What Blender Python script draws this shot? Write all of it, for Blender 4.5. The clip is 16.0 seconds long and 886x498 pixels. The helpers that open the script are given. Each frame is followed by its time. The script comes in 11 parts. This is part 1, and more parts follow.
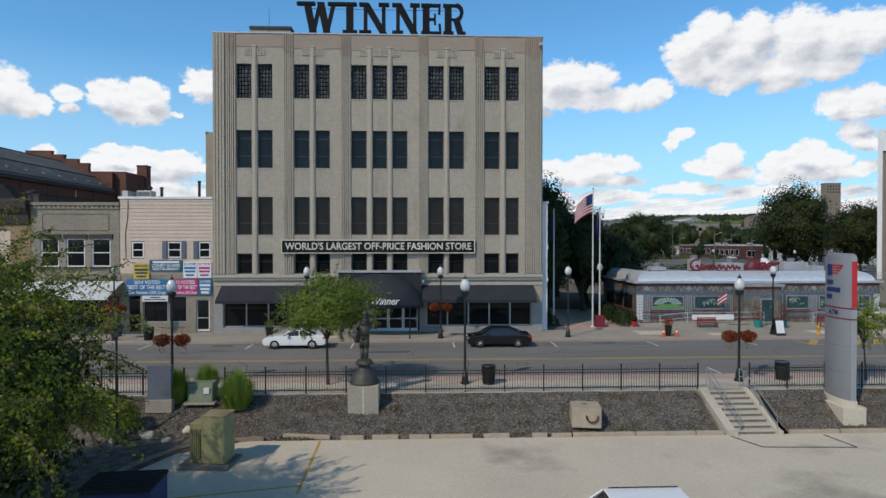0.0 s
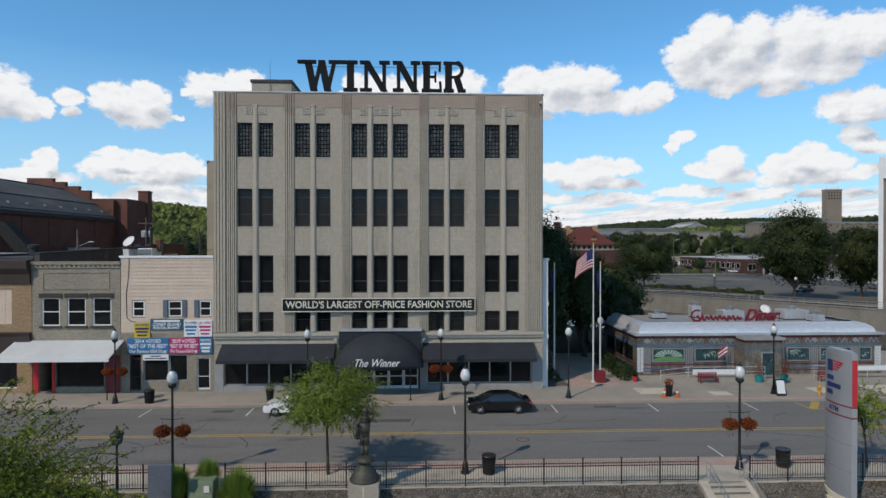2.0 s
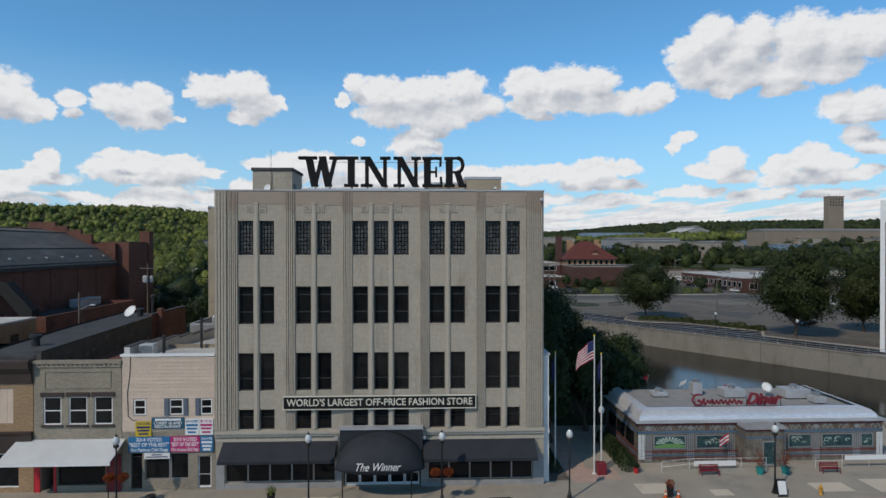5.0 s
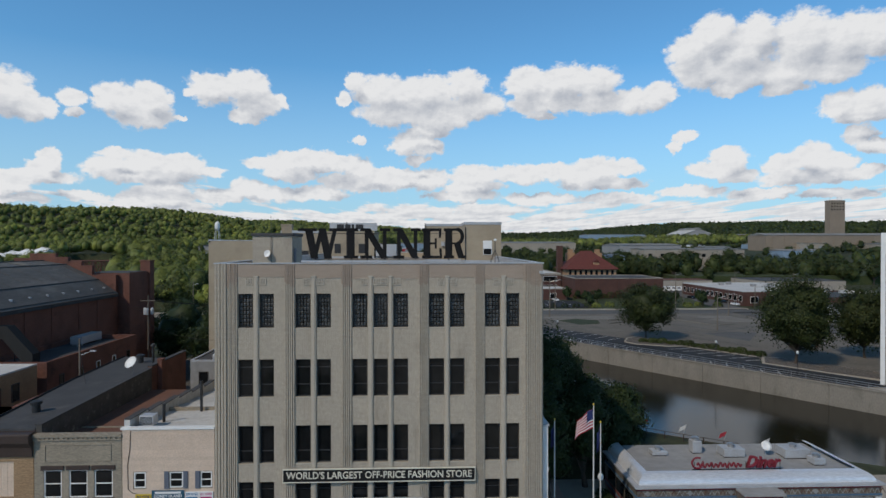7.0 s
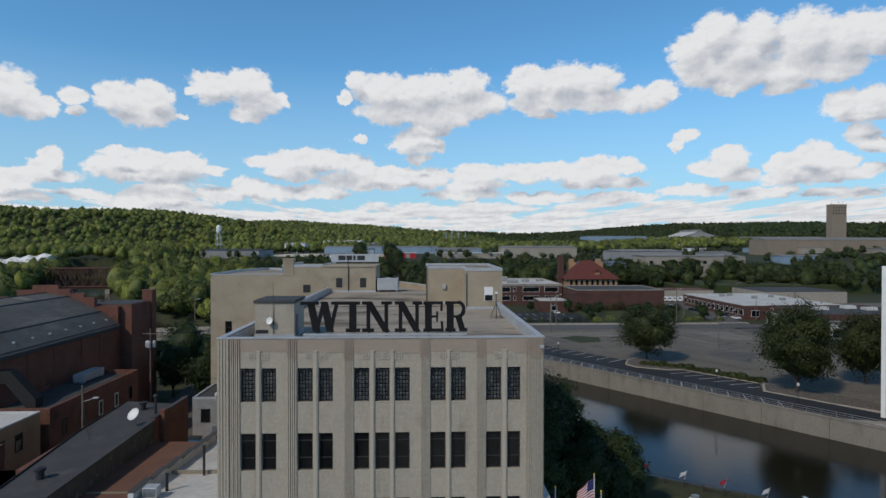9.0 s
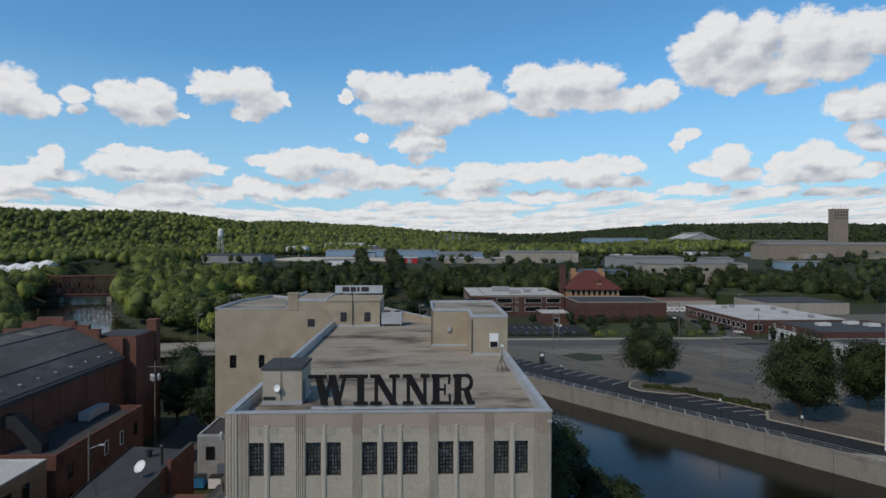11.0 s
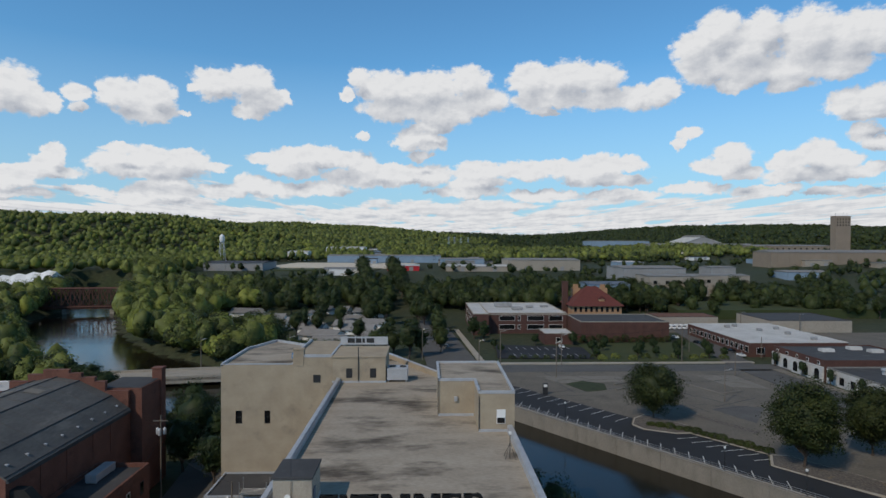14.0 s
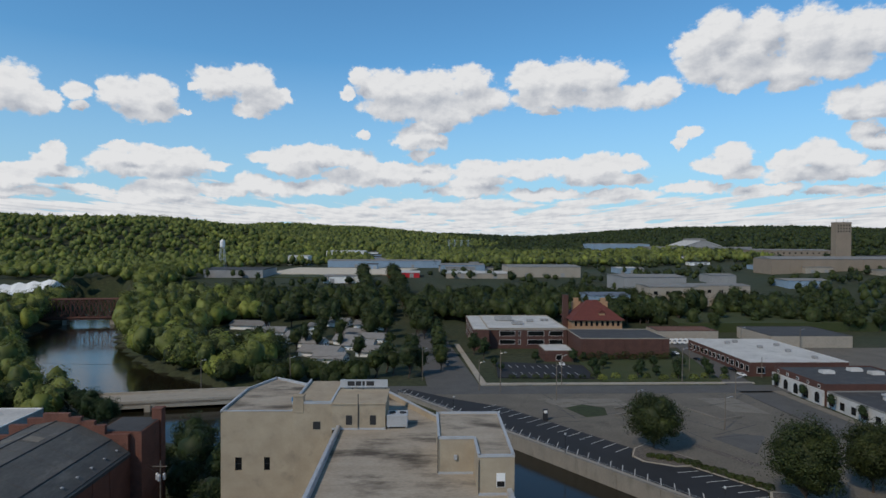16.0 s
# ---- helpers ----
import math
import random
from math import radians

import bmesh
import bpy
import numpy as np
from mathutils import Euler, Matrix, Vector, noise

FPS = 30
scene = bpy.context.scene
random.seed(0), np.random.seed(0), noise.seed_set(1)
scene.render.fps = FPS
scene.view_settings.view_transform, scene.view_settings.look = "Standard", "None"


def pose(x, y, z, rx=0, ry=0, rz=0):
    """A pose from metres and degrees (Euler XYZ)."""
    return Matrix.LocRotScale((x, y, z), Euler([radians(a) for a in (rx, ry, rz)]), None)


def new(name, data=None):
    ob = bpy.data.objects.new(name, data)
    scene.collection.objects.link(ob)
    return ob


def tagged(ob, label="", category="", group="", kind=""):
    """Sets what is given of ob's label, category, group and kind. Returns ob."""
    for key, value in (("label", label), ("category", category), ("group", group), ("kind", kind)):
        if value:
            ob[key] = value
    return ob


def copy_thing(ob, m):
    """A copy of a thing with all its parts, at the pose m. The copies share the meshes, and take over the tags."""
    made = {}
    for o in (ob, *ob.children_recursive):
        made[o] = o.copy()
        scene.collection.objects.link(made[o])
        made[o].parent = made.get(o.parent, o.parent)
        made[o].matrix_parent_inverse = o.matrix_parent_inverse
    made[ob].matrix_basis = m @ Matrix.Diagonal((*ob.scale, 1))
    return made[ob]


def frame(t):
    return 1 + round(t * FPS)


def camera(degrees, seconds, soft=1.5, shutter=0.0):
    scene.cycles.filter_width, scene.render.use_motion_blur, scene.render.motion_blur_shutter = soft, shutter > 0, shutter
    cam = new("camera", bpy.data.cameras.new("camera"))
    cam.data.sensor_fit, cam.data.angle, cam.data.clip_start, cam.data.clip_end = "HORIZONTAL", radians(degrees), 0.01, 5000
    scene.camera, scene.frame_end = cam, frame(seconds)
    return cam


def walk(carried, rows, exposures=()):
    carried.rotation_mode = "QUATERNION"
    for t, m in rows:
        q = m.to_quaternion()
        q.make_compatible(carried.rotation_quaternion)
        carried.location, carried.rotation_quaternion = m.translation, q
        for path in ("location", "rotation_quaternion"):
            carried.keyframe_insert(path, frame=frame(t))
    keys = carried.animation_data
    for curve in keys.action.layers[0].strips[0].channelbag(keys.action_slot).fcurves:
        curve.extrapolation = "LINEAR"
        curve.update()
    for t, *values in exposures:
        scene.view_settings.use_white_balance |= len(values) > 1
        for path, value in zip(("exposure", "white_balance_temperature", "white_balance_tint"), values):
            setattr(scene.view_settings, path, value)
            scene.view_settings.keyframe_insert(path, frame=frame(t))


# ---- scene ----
cam = camera(73.7, 16.0)
METRES, EYE, TILT, LEAN, TURN = 51.0, 7.6, -0.7, 0.0, -2.4
ROWS = [
    (0.0, 0.0, 0.0, 0.0, 0.0, 0.0, -0.0),
    (0.5, -0.0001, -0.0003, 0.0205, 0.02, 0.07, -0.01),
    (1.0, -0.0002, -0.0005, 0.0428, 0.03, 0.13, -0.01),
    (1.5, 0.0001, -0.0009, 0.0667, 0.07, 0.19, -0.01),
    (2.0, 0.0008, -0.0009, 0.0908, 0.09, 0.28, 0.01),
    (2.5, 0.0007, -0.0007, 0.1164, 0.11, 0.29, 0.03),
    (3.0, 0.0001, -0.0011, 0.1428, 0.13, 0.32, 0.04),
    (3.5, -0.0004, -0.0018, 0.1689, 0.14, 0.35, 0.05),
    (4.0, 0.0006, -0.0024, 0.1951, 0.18, 0.35, 0.04),
    (4.5, 0.0019, -0.0026, 0.2215, 0.21, 0.37, 0.05),
    (5.0, 0.0018, -0.0021, 0.2493, 0.22, 0.36, 0.06),
    (7.5, 0.0046, -0.0046, 0.4022, 0.33, 0.24, -0.01),
    (8.0, 0.0047, -0.0059, 0.4334, 0.35, 0.21, -0.01),
    (8.5, 0.004, -0.0072, 0.4645, 0.38, 0.18, -0.02),
    (9.0, 0.0035, -0.0089, 0.4963, 0.41, 0.15, -0.05),
    (11.5, -0.0126, -0.011, 0.6533, 0.53, 0.03, -0.13),
    (12.0, -0.0169, -0.0108, 0.6855, 0.55, -0.01, -0.15),
    (12.5, -0.0208, -0.0105, 0.7185, 0.56, -0.04, -0.16),
    (13.0, -0.0243, -0.0103, 0.753, 0.57, -0.07, -0.18),
    (13.5, -0.0262, -0.01, 0.7894, 0.58, -0.09, -0.2),
    (14.0, -0.026, -0.0112, 0.8279, 0.6, -0.11, -0.23),
    (14.5, -0.0263, -0.0097, 0.8685, 0.61, -0.13, -0.24),
    (15.0, -0.0246, -0.0086, 0.9099, 0.63, -0.15, -0.26),
    (15.5, -0.0257, -0.0085, 0.9546, 0.64, -0.19, -0.28),
    (16.0, -0.0256, -0.0071, 0.998, 0.64, -0.21, -0.3),
]
walk(cam, [(t, pose(0, 0, EYE, TILT, LEAN, TURN) @ pose(METRES * x, METRES * y, METRES * z, 90 + pitch, roll, yaw)) for t, x, y, z, yaw, pitch, roll in ROWS],
     exposures=[(0.0, 0.16), (1.5, 0.14), (3.5, 0.0), (5.0, -0.05), (9.0, -0.10), (16.0, -0.12)])
# ---- world: sky with fair-weather clouds, and the sun ----
SUN_EL, SUN_AZ = 43.0, 137.0          # the sun stands behind the camera, to its left
SUN_DIR = Vector((0.68, 0.73, 0)).normalized() * math.cos(radians(SUN_EL)) + Vector((0, 0, -math.sin(radians(SUN_EL))))
SKY_STRENGTH = 0.085

world = bpy.data.worlds.new("sky")
scene.world = world
world.use_nodes = True
WN, WL = world.node_tree.nodes, world.node_tree.links
WN.clear()


def wmath(op, a, b=None, c=None, clamp=False):
    n = WN.new("ShaderNodeMath")
    n.operation, n.use_clamp = op, clamp
    for i, v in enumerate((a, b, c)):
        if v is None:
            continue
        if isinstance(v, (int, float)):
            n.inputs[i].default_value = v
        else:
            WL.new(v, n.inputs[i])
    return n.outputs[0]


def wmix(fac, a, b):
    n = WN.new("ShaderNodeMix")
    n.data_type = "RGBA"
    for sock, v in ((n.inputs[0], fac), (n.inputs[6], a), (n.inputs[7], b)):
        if isinstance(v, tuple):
            sock.default_value = (*v, 1)
        elif isinstance(v, (int, float)):
            sock.default_value = v
        else:
            WL.new(v, sock)
    return n.outputs[2]


def wnoise(u, v, su, sv, detail, rough, w=0.0):
    comb = WN.new("ShaderNodeCombineXYZ")
    WL.new(wmath("MULTIPLY", u, su), comb.inputs[0])
    WL.new(wmath("MULTIPLY", v, sv), comb.inputs[1])
    comb.inputs[2].default_value = w
    n = WN.new("ShaderNodeTexNoise")
    n.inputs["Scale"].default_value = 1
    n.inputs["Detail"].default_value = detail
    n.inputs["Roughness"].default_value = rough
    WL.new(comb.outputs[0], n.inputs["Vector"])
    return n.outputs["Fac"]


sky = WN.new("ShaderNodeTexSky")
sky.sky_type = "NISHITA"
sky.sun_disc = False
sky.sun_elevation = radians(SUN_EL)
sky.sun_rotation = math.atan2(-SUN_DIR.x, -SUN_DIR.y)
sky.air_density, sky.dust_density, sky.ozone_density = 1.0, 0.3, 2.0
coord = WN.new("ShaderNodeTexCoord")
split = WN.new("ShaderNodeSeparateXYZ")
WL.new(coord.outputs["Generated"], split.inputs[0])
dx, dy, dz = split.outputs
AZ = wmath("ARCTAN2", dx, dy)
EL = wmath("DIVIDE", dz, wmath("SQRT", wmath("ADD", wmath("MULTIPLY", dx, dx), wmath("MULTIPLY", dy, dy))))

# every swelling lobe of the fair-weather clouds: azimuth, height, half width, half height (radians)
CLOUDS_LEFT = [
    (-0.604, 0.200, 0.037, 0.034), (-0.576, 0.188, 0.026, 0.023), (-0.556, 0.187, 0.016, 0.014), (-0.637, 0.191, 0.035, 0.034), (-0.524, 0.205, 0.018, 0.015),
    (-0.519, 0.185, 0.015, 0.008), (-0.465, 0.214, 0.037, 0.023), (-0.420, 0.218, 0.029, 0.024), (-0.435, 0.192, 0.042, 0.020), (-0.491, 0.215, 0.013, 0.010),
    (-0.332, 0.242, 0.037, 0.027), (-0.285, 0.250, 0.043, 0.025), (-0.268, 0.224, 0.040, 0.027), (-0.285, 0.201, 0.030, 0.013), (-0.230, 0.229, 0.013, 0.013),
    (-0.365, 0.234, 0.013, 0.008), (-0.383, 0.190, 0.011, 0.005),
]
CLOUDS_MIDDLE = [
    (-0.111, 0.266, 0.019, 0.017), (-0.131, 0.237, 0.014, 0.011), (-0.058, 0.249, 0.061, 0.030), (0.009, 0.250, 0.057, 0.033), (-0.048, 0.216, 0.066, 0.021),
    (0.028, 0.212, 0.057, 0.027), (0.075, 0.264, 0.038, 0.027), (0.094, 0.231, 0.047, 0.025), (0.009, 0.185, 0.040, 0.010), (-0.025, 0.167, 0.029, 0.020),
    (0.009, 0.163, 0.027, 0.018), (-0.105, 0.170, 0.015, 0.008), (-0.008, 0.138, 0.021, 0.007), (0.179, 0.262, 0.039, 0.028), (0.234, 0.264, 0.050, 0.030),
    (0.288, 0.261, 0.045, 0.028), (0.207, 0.233, 0.065, 0.021), (0.289, 0.229, 0.053, 0.018), (0.350, 0.229, 0.039, 0.020), (0.386, 0.233, 0.027, 0.024),
    (0.202, 0.209, 0.028, 0.007),
]
CLOUDS_RIGHT = [
    (0.433, 0.297, 0.032, 0.033), (0.466, 0.317, 0.034, 0.036), (0.503, 0.287, 0.045, 0.041), (0.527, 0.309, 0.028, 0.035), (0.584, 0.289, 0.043, 0.047),
    (0.630, 0.283, 0.046, 0.039), (0.671, 0.279, 0.037, 0.032), (0.449, 0.264, 0.044, 0.028), (0.511, 0.253, 0.052, 0.025), (0.562, 0.246, 0.057, 0.025),
    (0.617, 0.246, 0.046, 0.020), (0.481, 0.232, 0.031, 0.012), (0.557, 0.225, 0.036, 0.012), (0.630, 0.192, 0.023, 0.021), (0.662, 0.188, 0.028, 0.027),
    (0.656, 0.170, 0.039, 0.008), (0.650, 0.147, 0.019, 0.014), (0.668, 0.130, 0.022, 0.011), (0.424, 0.166, 0.016, 0.011), (0.412, 0.149, 0.008, 0.011),
]
CLOUDS_LOW_LEFT = [
    (-0.550, 0.122, 0.015, 0.012), (-0.556, 0.106, 0.018, 0.013), (-0.592, 0.088, 0.039, 0.012), (-0.552, 0.092, 0.037, 0.011), (-0.611, 0.073, 0.037, 0.009),
    (-0.469, 0.131, 0.023, 0.008), (-0.477, 0.113, 0.033, 0.015), (-0.424, 0.121, 0.038, 0.017), (-0.385, 0.119, 0.044, 0.017), (-0.424, 0.098, 0.069, 0.011),
    (-0.344, 0.112, 0.025, 0.009), (-0.409, 0.070, 0.048, 0.015), (-0.447, 0.063, 0.027, 0.011), (-0.401, 0.082, 0.028, 0.009), (-0.259, 0.127, 0.031, 0.009),
    (-0.215, 0.136, 0.036, 0.015), (-0.179, 0.142, 0.033, 0.015), (-0.142, 0.129, 0.065, 0.015), (-0.215, 0.113, 0.045, 0.013), (-0.086, 0.120, 0.047, 0.009),
    (-0.029, 0.118, 0.038, 0.007),
]
CLOUDS_LOW_RIGHT = [
    (-0.285, 0.088, 0.026, 0.013), (-0.320, 0.072, 0.038, 0.012), (-0.251, 0.078, 0.040, 0.012), (-0.179, 0.081, 0.055, 0.012), (-0.086, 0.102, 0.066, 0.016),
    (-0.010, 0.107, 0.057, 0.019), (-0.142, 0.102, 0.030, 0.011), (0.095, 0.112, 0.044, 0.019), (0.170, 0.113, 0.065, 0.015), (0.221, 0.117, 0.046, 0.013),
    (0.090, 0.093, 0.049, 0.010), (0.289, 0.118, 0.037, 0.018), (0.271, 0.105, 0.041, 0.016), (0.335, 0.121, 0.028, 0.012), (0.316, 0.095, 0.046, 0.010),
    (0.485, 0.128, 0.026, 0.017), (0.466, 0.112, 0.036, 0.014), (0.497, 0.099, 0.030, 0.008),
]
CLOUDS_FAR_RIGHT = [
    (0.591, 0.123, 0.031, 0.018), (0.563, 0.113, 0.030, 0.015), (0.613, 0.111, 0.030, 0.016), (0.578, 0.091, 0.050, 0.011), (0.635, 0.094, 0.032, 0.008),
    (0.658, 0.099, 0.020, 0.007), (0.066, 0.079, 0.057, 0.010), (0.198, 0.073, 0.056, 0.011), (0.325, 0.070, 0.061, 0.009), (0.434, 0.078, 0.048, 0.009),
    (0.535, 0.073, 0.044, 0.008), (0.625, 0.067, 0.046, 0.008), (-0.512, 0.066, 0.035, 0.007), (-0.592, 0.058, 0.038, 0.007),
]


def wvec(op, a, b=None, c=None):
    n = WN.new("ShaderNodeVectorMath")
    n.operation = op
    for i, v in enumerate((a, b, c)):
        if v is None:
            continue
        if isinstance(v, tuple):
            n.inputs[i].default_value = v
        else:
            WL.new(v, n.inputs[i])
    return n.outputs["Value"] if op in ("LENGTH", "DOT_PRODUCT") else n.outputs[0]


def wcomb(x, y):
    n = WN.new("ShaderNodeCombineXYZ")
    WL.new(x, n.inputs[0])
    WL.new(y, n.inputs[1])
    return n.outputs[0]


def wcoloured(vec, scale, detail, rough):
    """A noise that pushes the outline about."""
    n = WN.new("ShaderNodeTexNoise")
    n.inputs["Scale"].default_value, n.inputs["Detail"].default_value, n.inputs["Roughness"].default_value = scale, detail, rough
    WL.new(vec, n.inputs["Vector"])
    return wvec("SUBTRACT", n.outputs["Color"], (0.5, 0.5, 0.5))


AIM = wcomb(AZ, EL)
PUSH = wvec("MULTIPLY_ADD", wcoloured(AIM, 24, 3, 0.6), (0.040, 0.024, 0), wvec("ADD", AIM, (0, -0.004, 0)))
PUSH = wvec("MULTIPLY_ADD", wcoloured(AIM, 95, 5, 0.66), (0.015, 0.012, 0), PUSH)
ABOVE = wvec("ADD", PUSH, (-0.010, 0.027, 0))                          # a step towards the sun
lobe, shade_lobe = None, None
for au, ev, half, tall in CLOUDS_LEFT + CLOUDS_MIDDLE + CLOUDS_RIGHT + CLOUDS_LOW_LEFT + CLOUDS_LOW_RIGHT + CLOUDS_FAR_RIGHT:
    size, back = (1 / half, 1 / tall, 0), (-au / half, -ev / tall, 0)
    d0 = wvec("LENGTH", wvec("MULTIPLY_ADD", PUSH, size, back))
    d1 = wvec("LENGTH", wvec("MULTIPLY_ADD", ABOVE, size, back))
    lobe = d0 if lobe is None else wmath("SMOOTH_MIN", lobe, d0, 0.22)
    shade_lobe = d1 if shade_lobe is None else wmath("SMOOTH_MIN", shade_lobe, d1, 0.30)
billow = wnoise(AZ, EL, 60, 80, 5, 0.58)
wisp = wnoise(AZ, EL, 17, 30, 4, 0.6, 5.2)
shape = wmath("MULTIPLY_ADD", billow, 0.70, wmath("SUBTRACT", 0.80, lobe))
shape = wmath("MULTIPLY_ADD", wisp, 0.5, wmath("SUBTRACT", shape, 0.26))
shape = wmath("MULTIPLY_ADD", wmath("MULTIPLY", wmath("SUBTRACT", 0.20, EL), 9, clamp=True), 0.12, shape)
# the far field of small flat clouds, closing up towards the horizon
NEAR = wmath("DIVIDE", 1.0, wmath("ADD", wmath("MAXIMUM", EL, 0.0), 0.034))
field = wnoise(wmath("MULTIPLY", AZ, NEAR), NEAR, 1.25, 0.42, 5, 0.58, 3.1)
field_up = wnoise(wmath("MULTIPLY", AZ, NEAR), wmath("SUBTRACT", NEAR, 0.6), 1.25, 0.42, 4, 0.58, 3.1)
low = wmath("MULTIPLY", wmath("SUBTRACT", 0.105, EL), 17, clamp=True)
bank = wmath("MULTIPLY_ADD", field, 3.4, wmath("MULTIPLY_ADD", low, 1.30, -2.44))
# clouds overhead and behind, out of view, set to balance the fill light
high = wmath("MULTIPLY", wmath("SUBTRACT", EL, 0.42), 6, clamp=True)
behind = wmath("MULTIPLY", wmath("SUBTRACT", wmath("ABSOLUTE", AZ), 0.80), 4, clamp=True)
loose = wmath("MULTIPLY", wmath("MAXIMUM", high, behind), wmath("MULTIPLY_ADD", wnoise(AZ, EL, 3.5, 6, 6, 0.6, 7.7), 4.0, -2.35))
full = wmath("MAXIMUM", shape, wmath("MAXIMUM", bank, wmath("SUBTRACT", loose, 0.1)))
cover = wmath("MULTIPLY", full, 3.0, clamp=True)
cover = wmath("MULTIPLY", wmath("MULTIPLY", cover, cover), wmath("MULTIPLY_ADD", cover, -2.0, 3.0))
cover = wmath("MULTIPLY", cover, wmath("MULTIPLY", wmath("SUBTRACT", EL, -0.01), 40, clamp=True))
puff_low = wnoise(AZ, EL, 46, 66, 3, 0.55, 1.3)
puff_up = wnoise(wmath("ADD", AZ, -0.004), wmath("ADD", EL, 0.007), 46, 66, 3, 0.55, 1.3)
# the grey under-parts: thick cloud still standing between a point and the sun
belly = wmath("MULTIPLY", wmath("SUBTRACT", 1.02, shade_lobe), wmath("MULTIPLY", wmath("ADD", shape, 0.1), 2.2, clamp=True))
lit = wmath("MAXIMUM", wmath("MINIMUM", wmath("SUBTRACT", shade_lobe, lobe), 0.45), -0.75)
relief = wmath("MULTIPLY_ADD", wmath("SUBTRACT", puff_low, puff_up), 0.55, wmath("MULTIPLY_ADD", billow, 0.40, 0.60))
lit = wmath("MULTIPLY", lit, wmath("MULTIPLY_ADD", shape, 3.0, 0.6, clamp=True))          # only inside the heaped clouds
relief = wmath("MULTIPLY_ADD", lit, 0.46, relief)
relief = wmath("SUBTRACT", relief, wmath("MULTIPLY", wmath("MAXIMUM", belly, 0.0), 0.30))
relief = wmath("MULTIPLY_ADD", wmath("SUBTRACT", field, field_up), wmath("MULTIPLY", low, 1.9), wmath("MULTIPLY_ADD", low, 0.06, relief), clamp=True)
tint = wmix(relief, (0.42, 0.47, 0.56), (0.985, 0.992, 1.0))
sky_col = WN.new("ShaderNodeMix")
sky_col.data_type, sky_col.blend_type = "RGBA", "MULTIPLY"
sky_col.inputs[0].default_value = 1
WL.new(sky.outputs[0], sky_col.inputs[6])
sky_col.inputs[7].default_value = (SKY_STRENGTH * 0.86, SKY_STRENGTH * 1.52, SKY_STRENGTH * 1.80, 1)
bright = WN.new("ShaderNodeMix")
bright.data_type, bright.blend_type = "RGBA", "MULTIPLY"
bright.inputs[0].default_value = 1
WL.new(tint, bright.inputs[6])
lift = wmath("MULTIPLY", wmath("SUBTRACT", EL, 0.42), 1.6, clamp=True)      # above the view the clouds are dimmed, to cut the fill light
WL.new(wmix(lift, (0.84, 0.84, 0.845), (0.22, 0.22, 0.23)), bright.inputs[7])
haze = wmath("MULTIPLY", wmath("SUBTRACT", 1.0, wmath("MULTIPLY", EL, 3.4), clamp=True), 0.85)
deep = WN.new("ShaderNodeMix")                                            # blue darkened towards the zenith, to weaken the blue fill
deep.data_type, deep.blend_type = "RGBA", "MULTIPLY"
deep.inputs[0].default_value = 1
WL.new(sky_col.outputs[2], deep.inputs[6])
WL.new(wmix(lift, (1, 1, 1), (0.62, 0.52, 0.45)), deep.inputs[7])
clear = wmix(haze, deep.outputs[2], (0.395, 0.585, 0.785))
out_col = wmix(cover, clear, bright.outputs[2])
bg = WN.new("ShaderNodeBackground")
bg.inputs["Strength"].default_value = 1.0
WL.new(out_col, bg.inputs["Color"])
wout = WN.new("ShaderNodeOutputWorld")
WL.new(bg.outputs[0], wout.inputs["Surface"])

lamp = bpy.data.lights.new("sun", "SUN")
lamp.energy, lamp.angle, lamp.color = 2.3, radians(0.6), (1.0, 0.865, 0.705)
sun = new("sun", lamp)
sun.rotation_euler = SUN_DIR.to_track_quat("-Z", "Y").to_euler()
sun.location = (-60, -60, 90)

# ---- materials ----


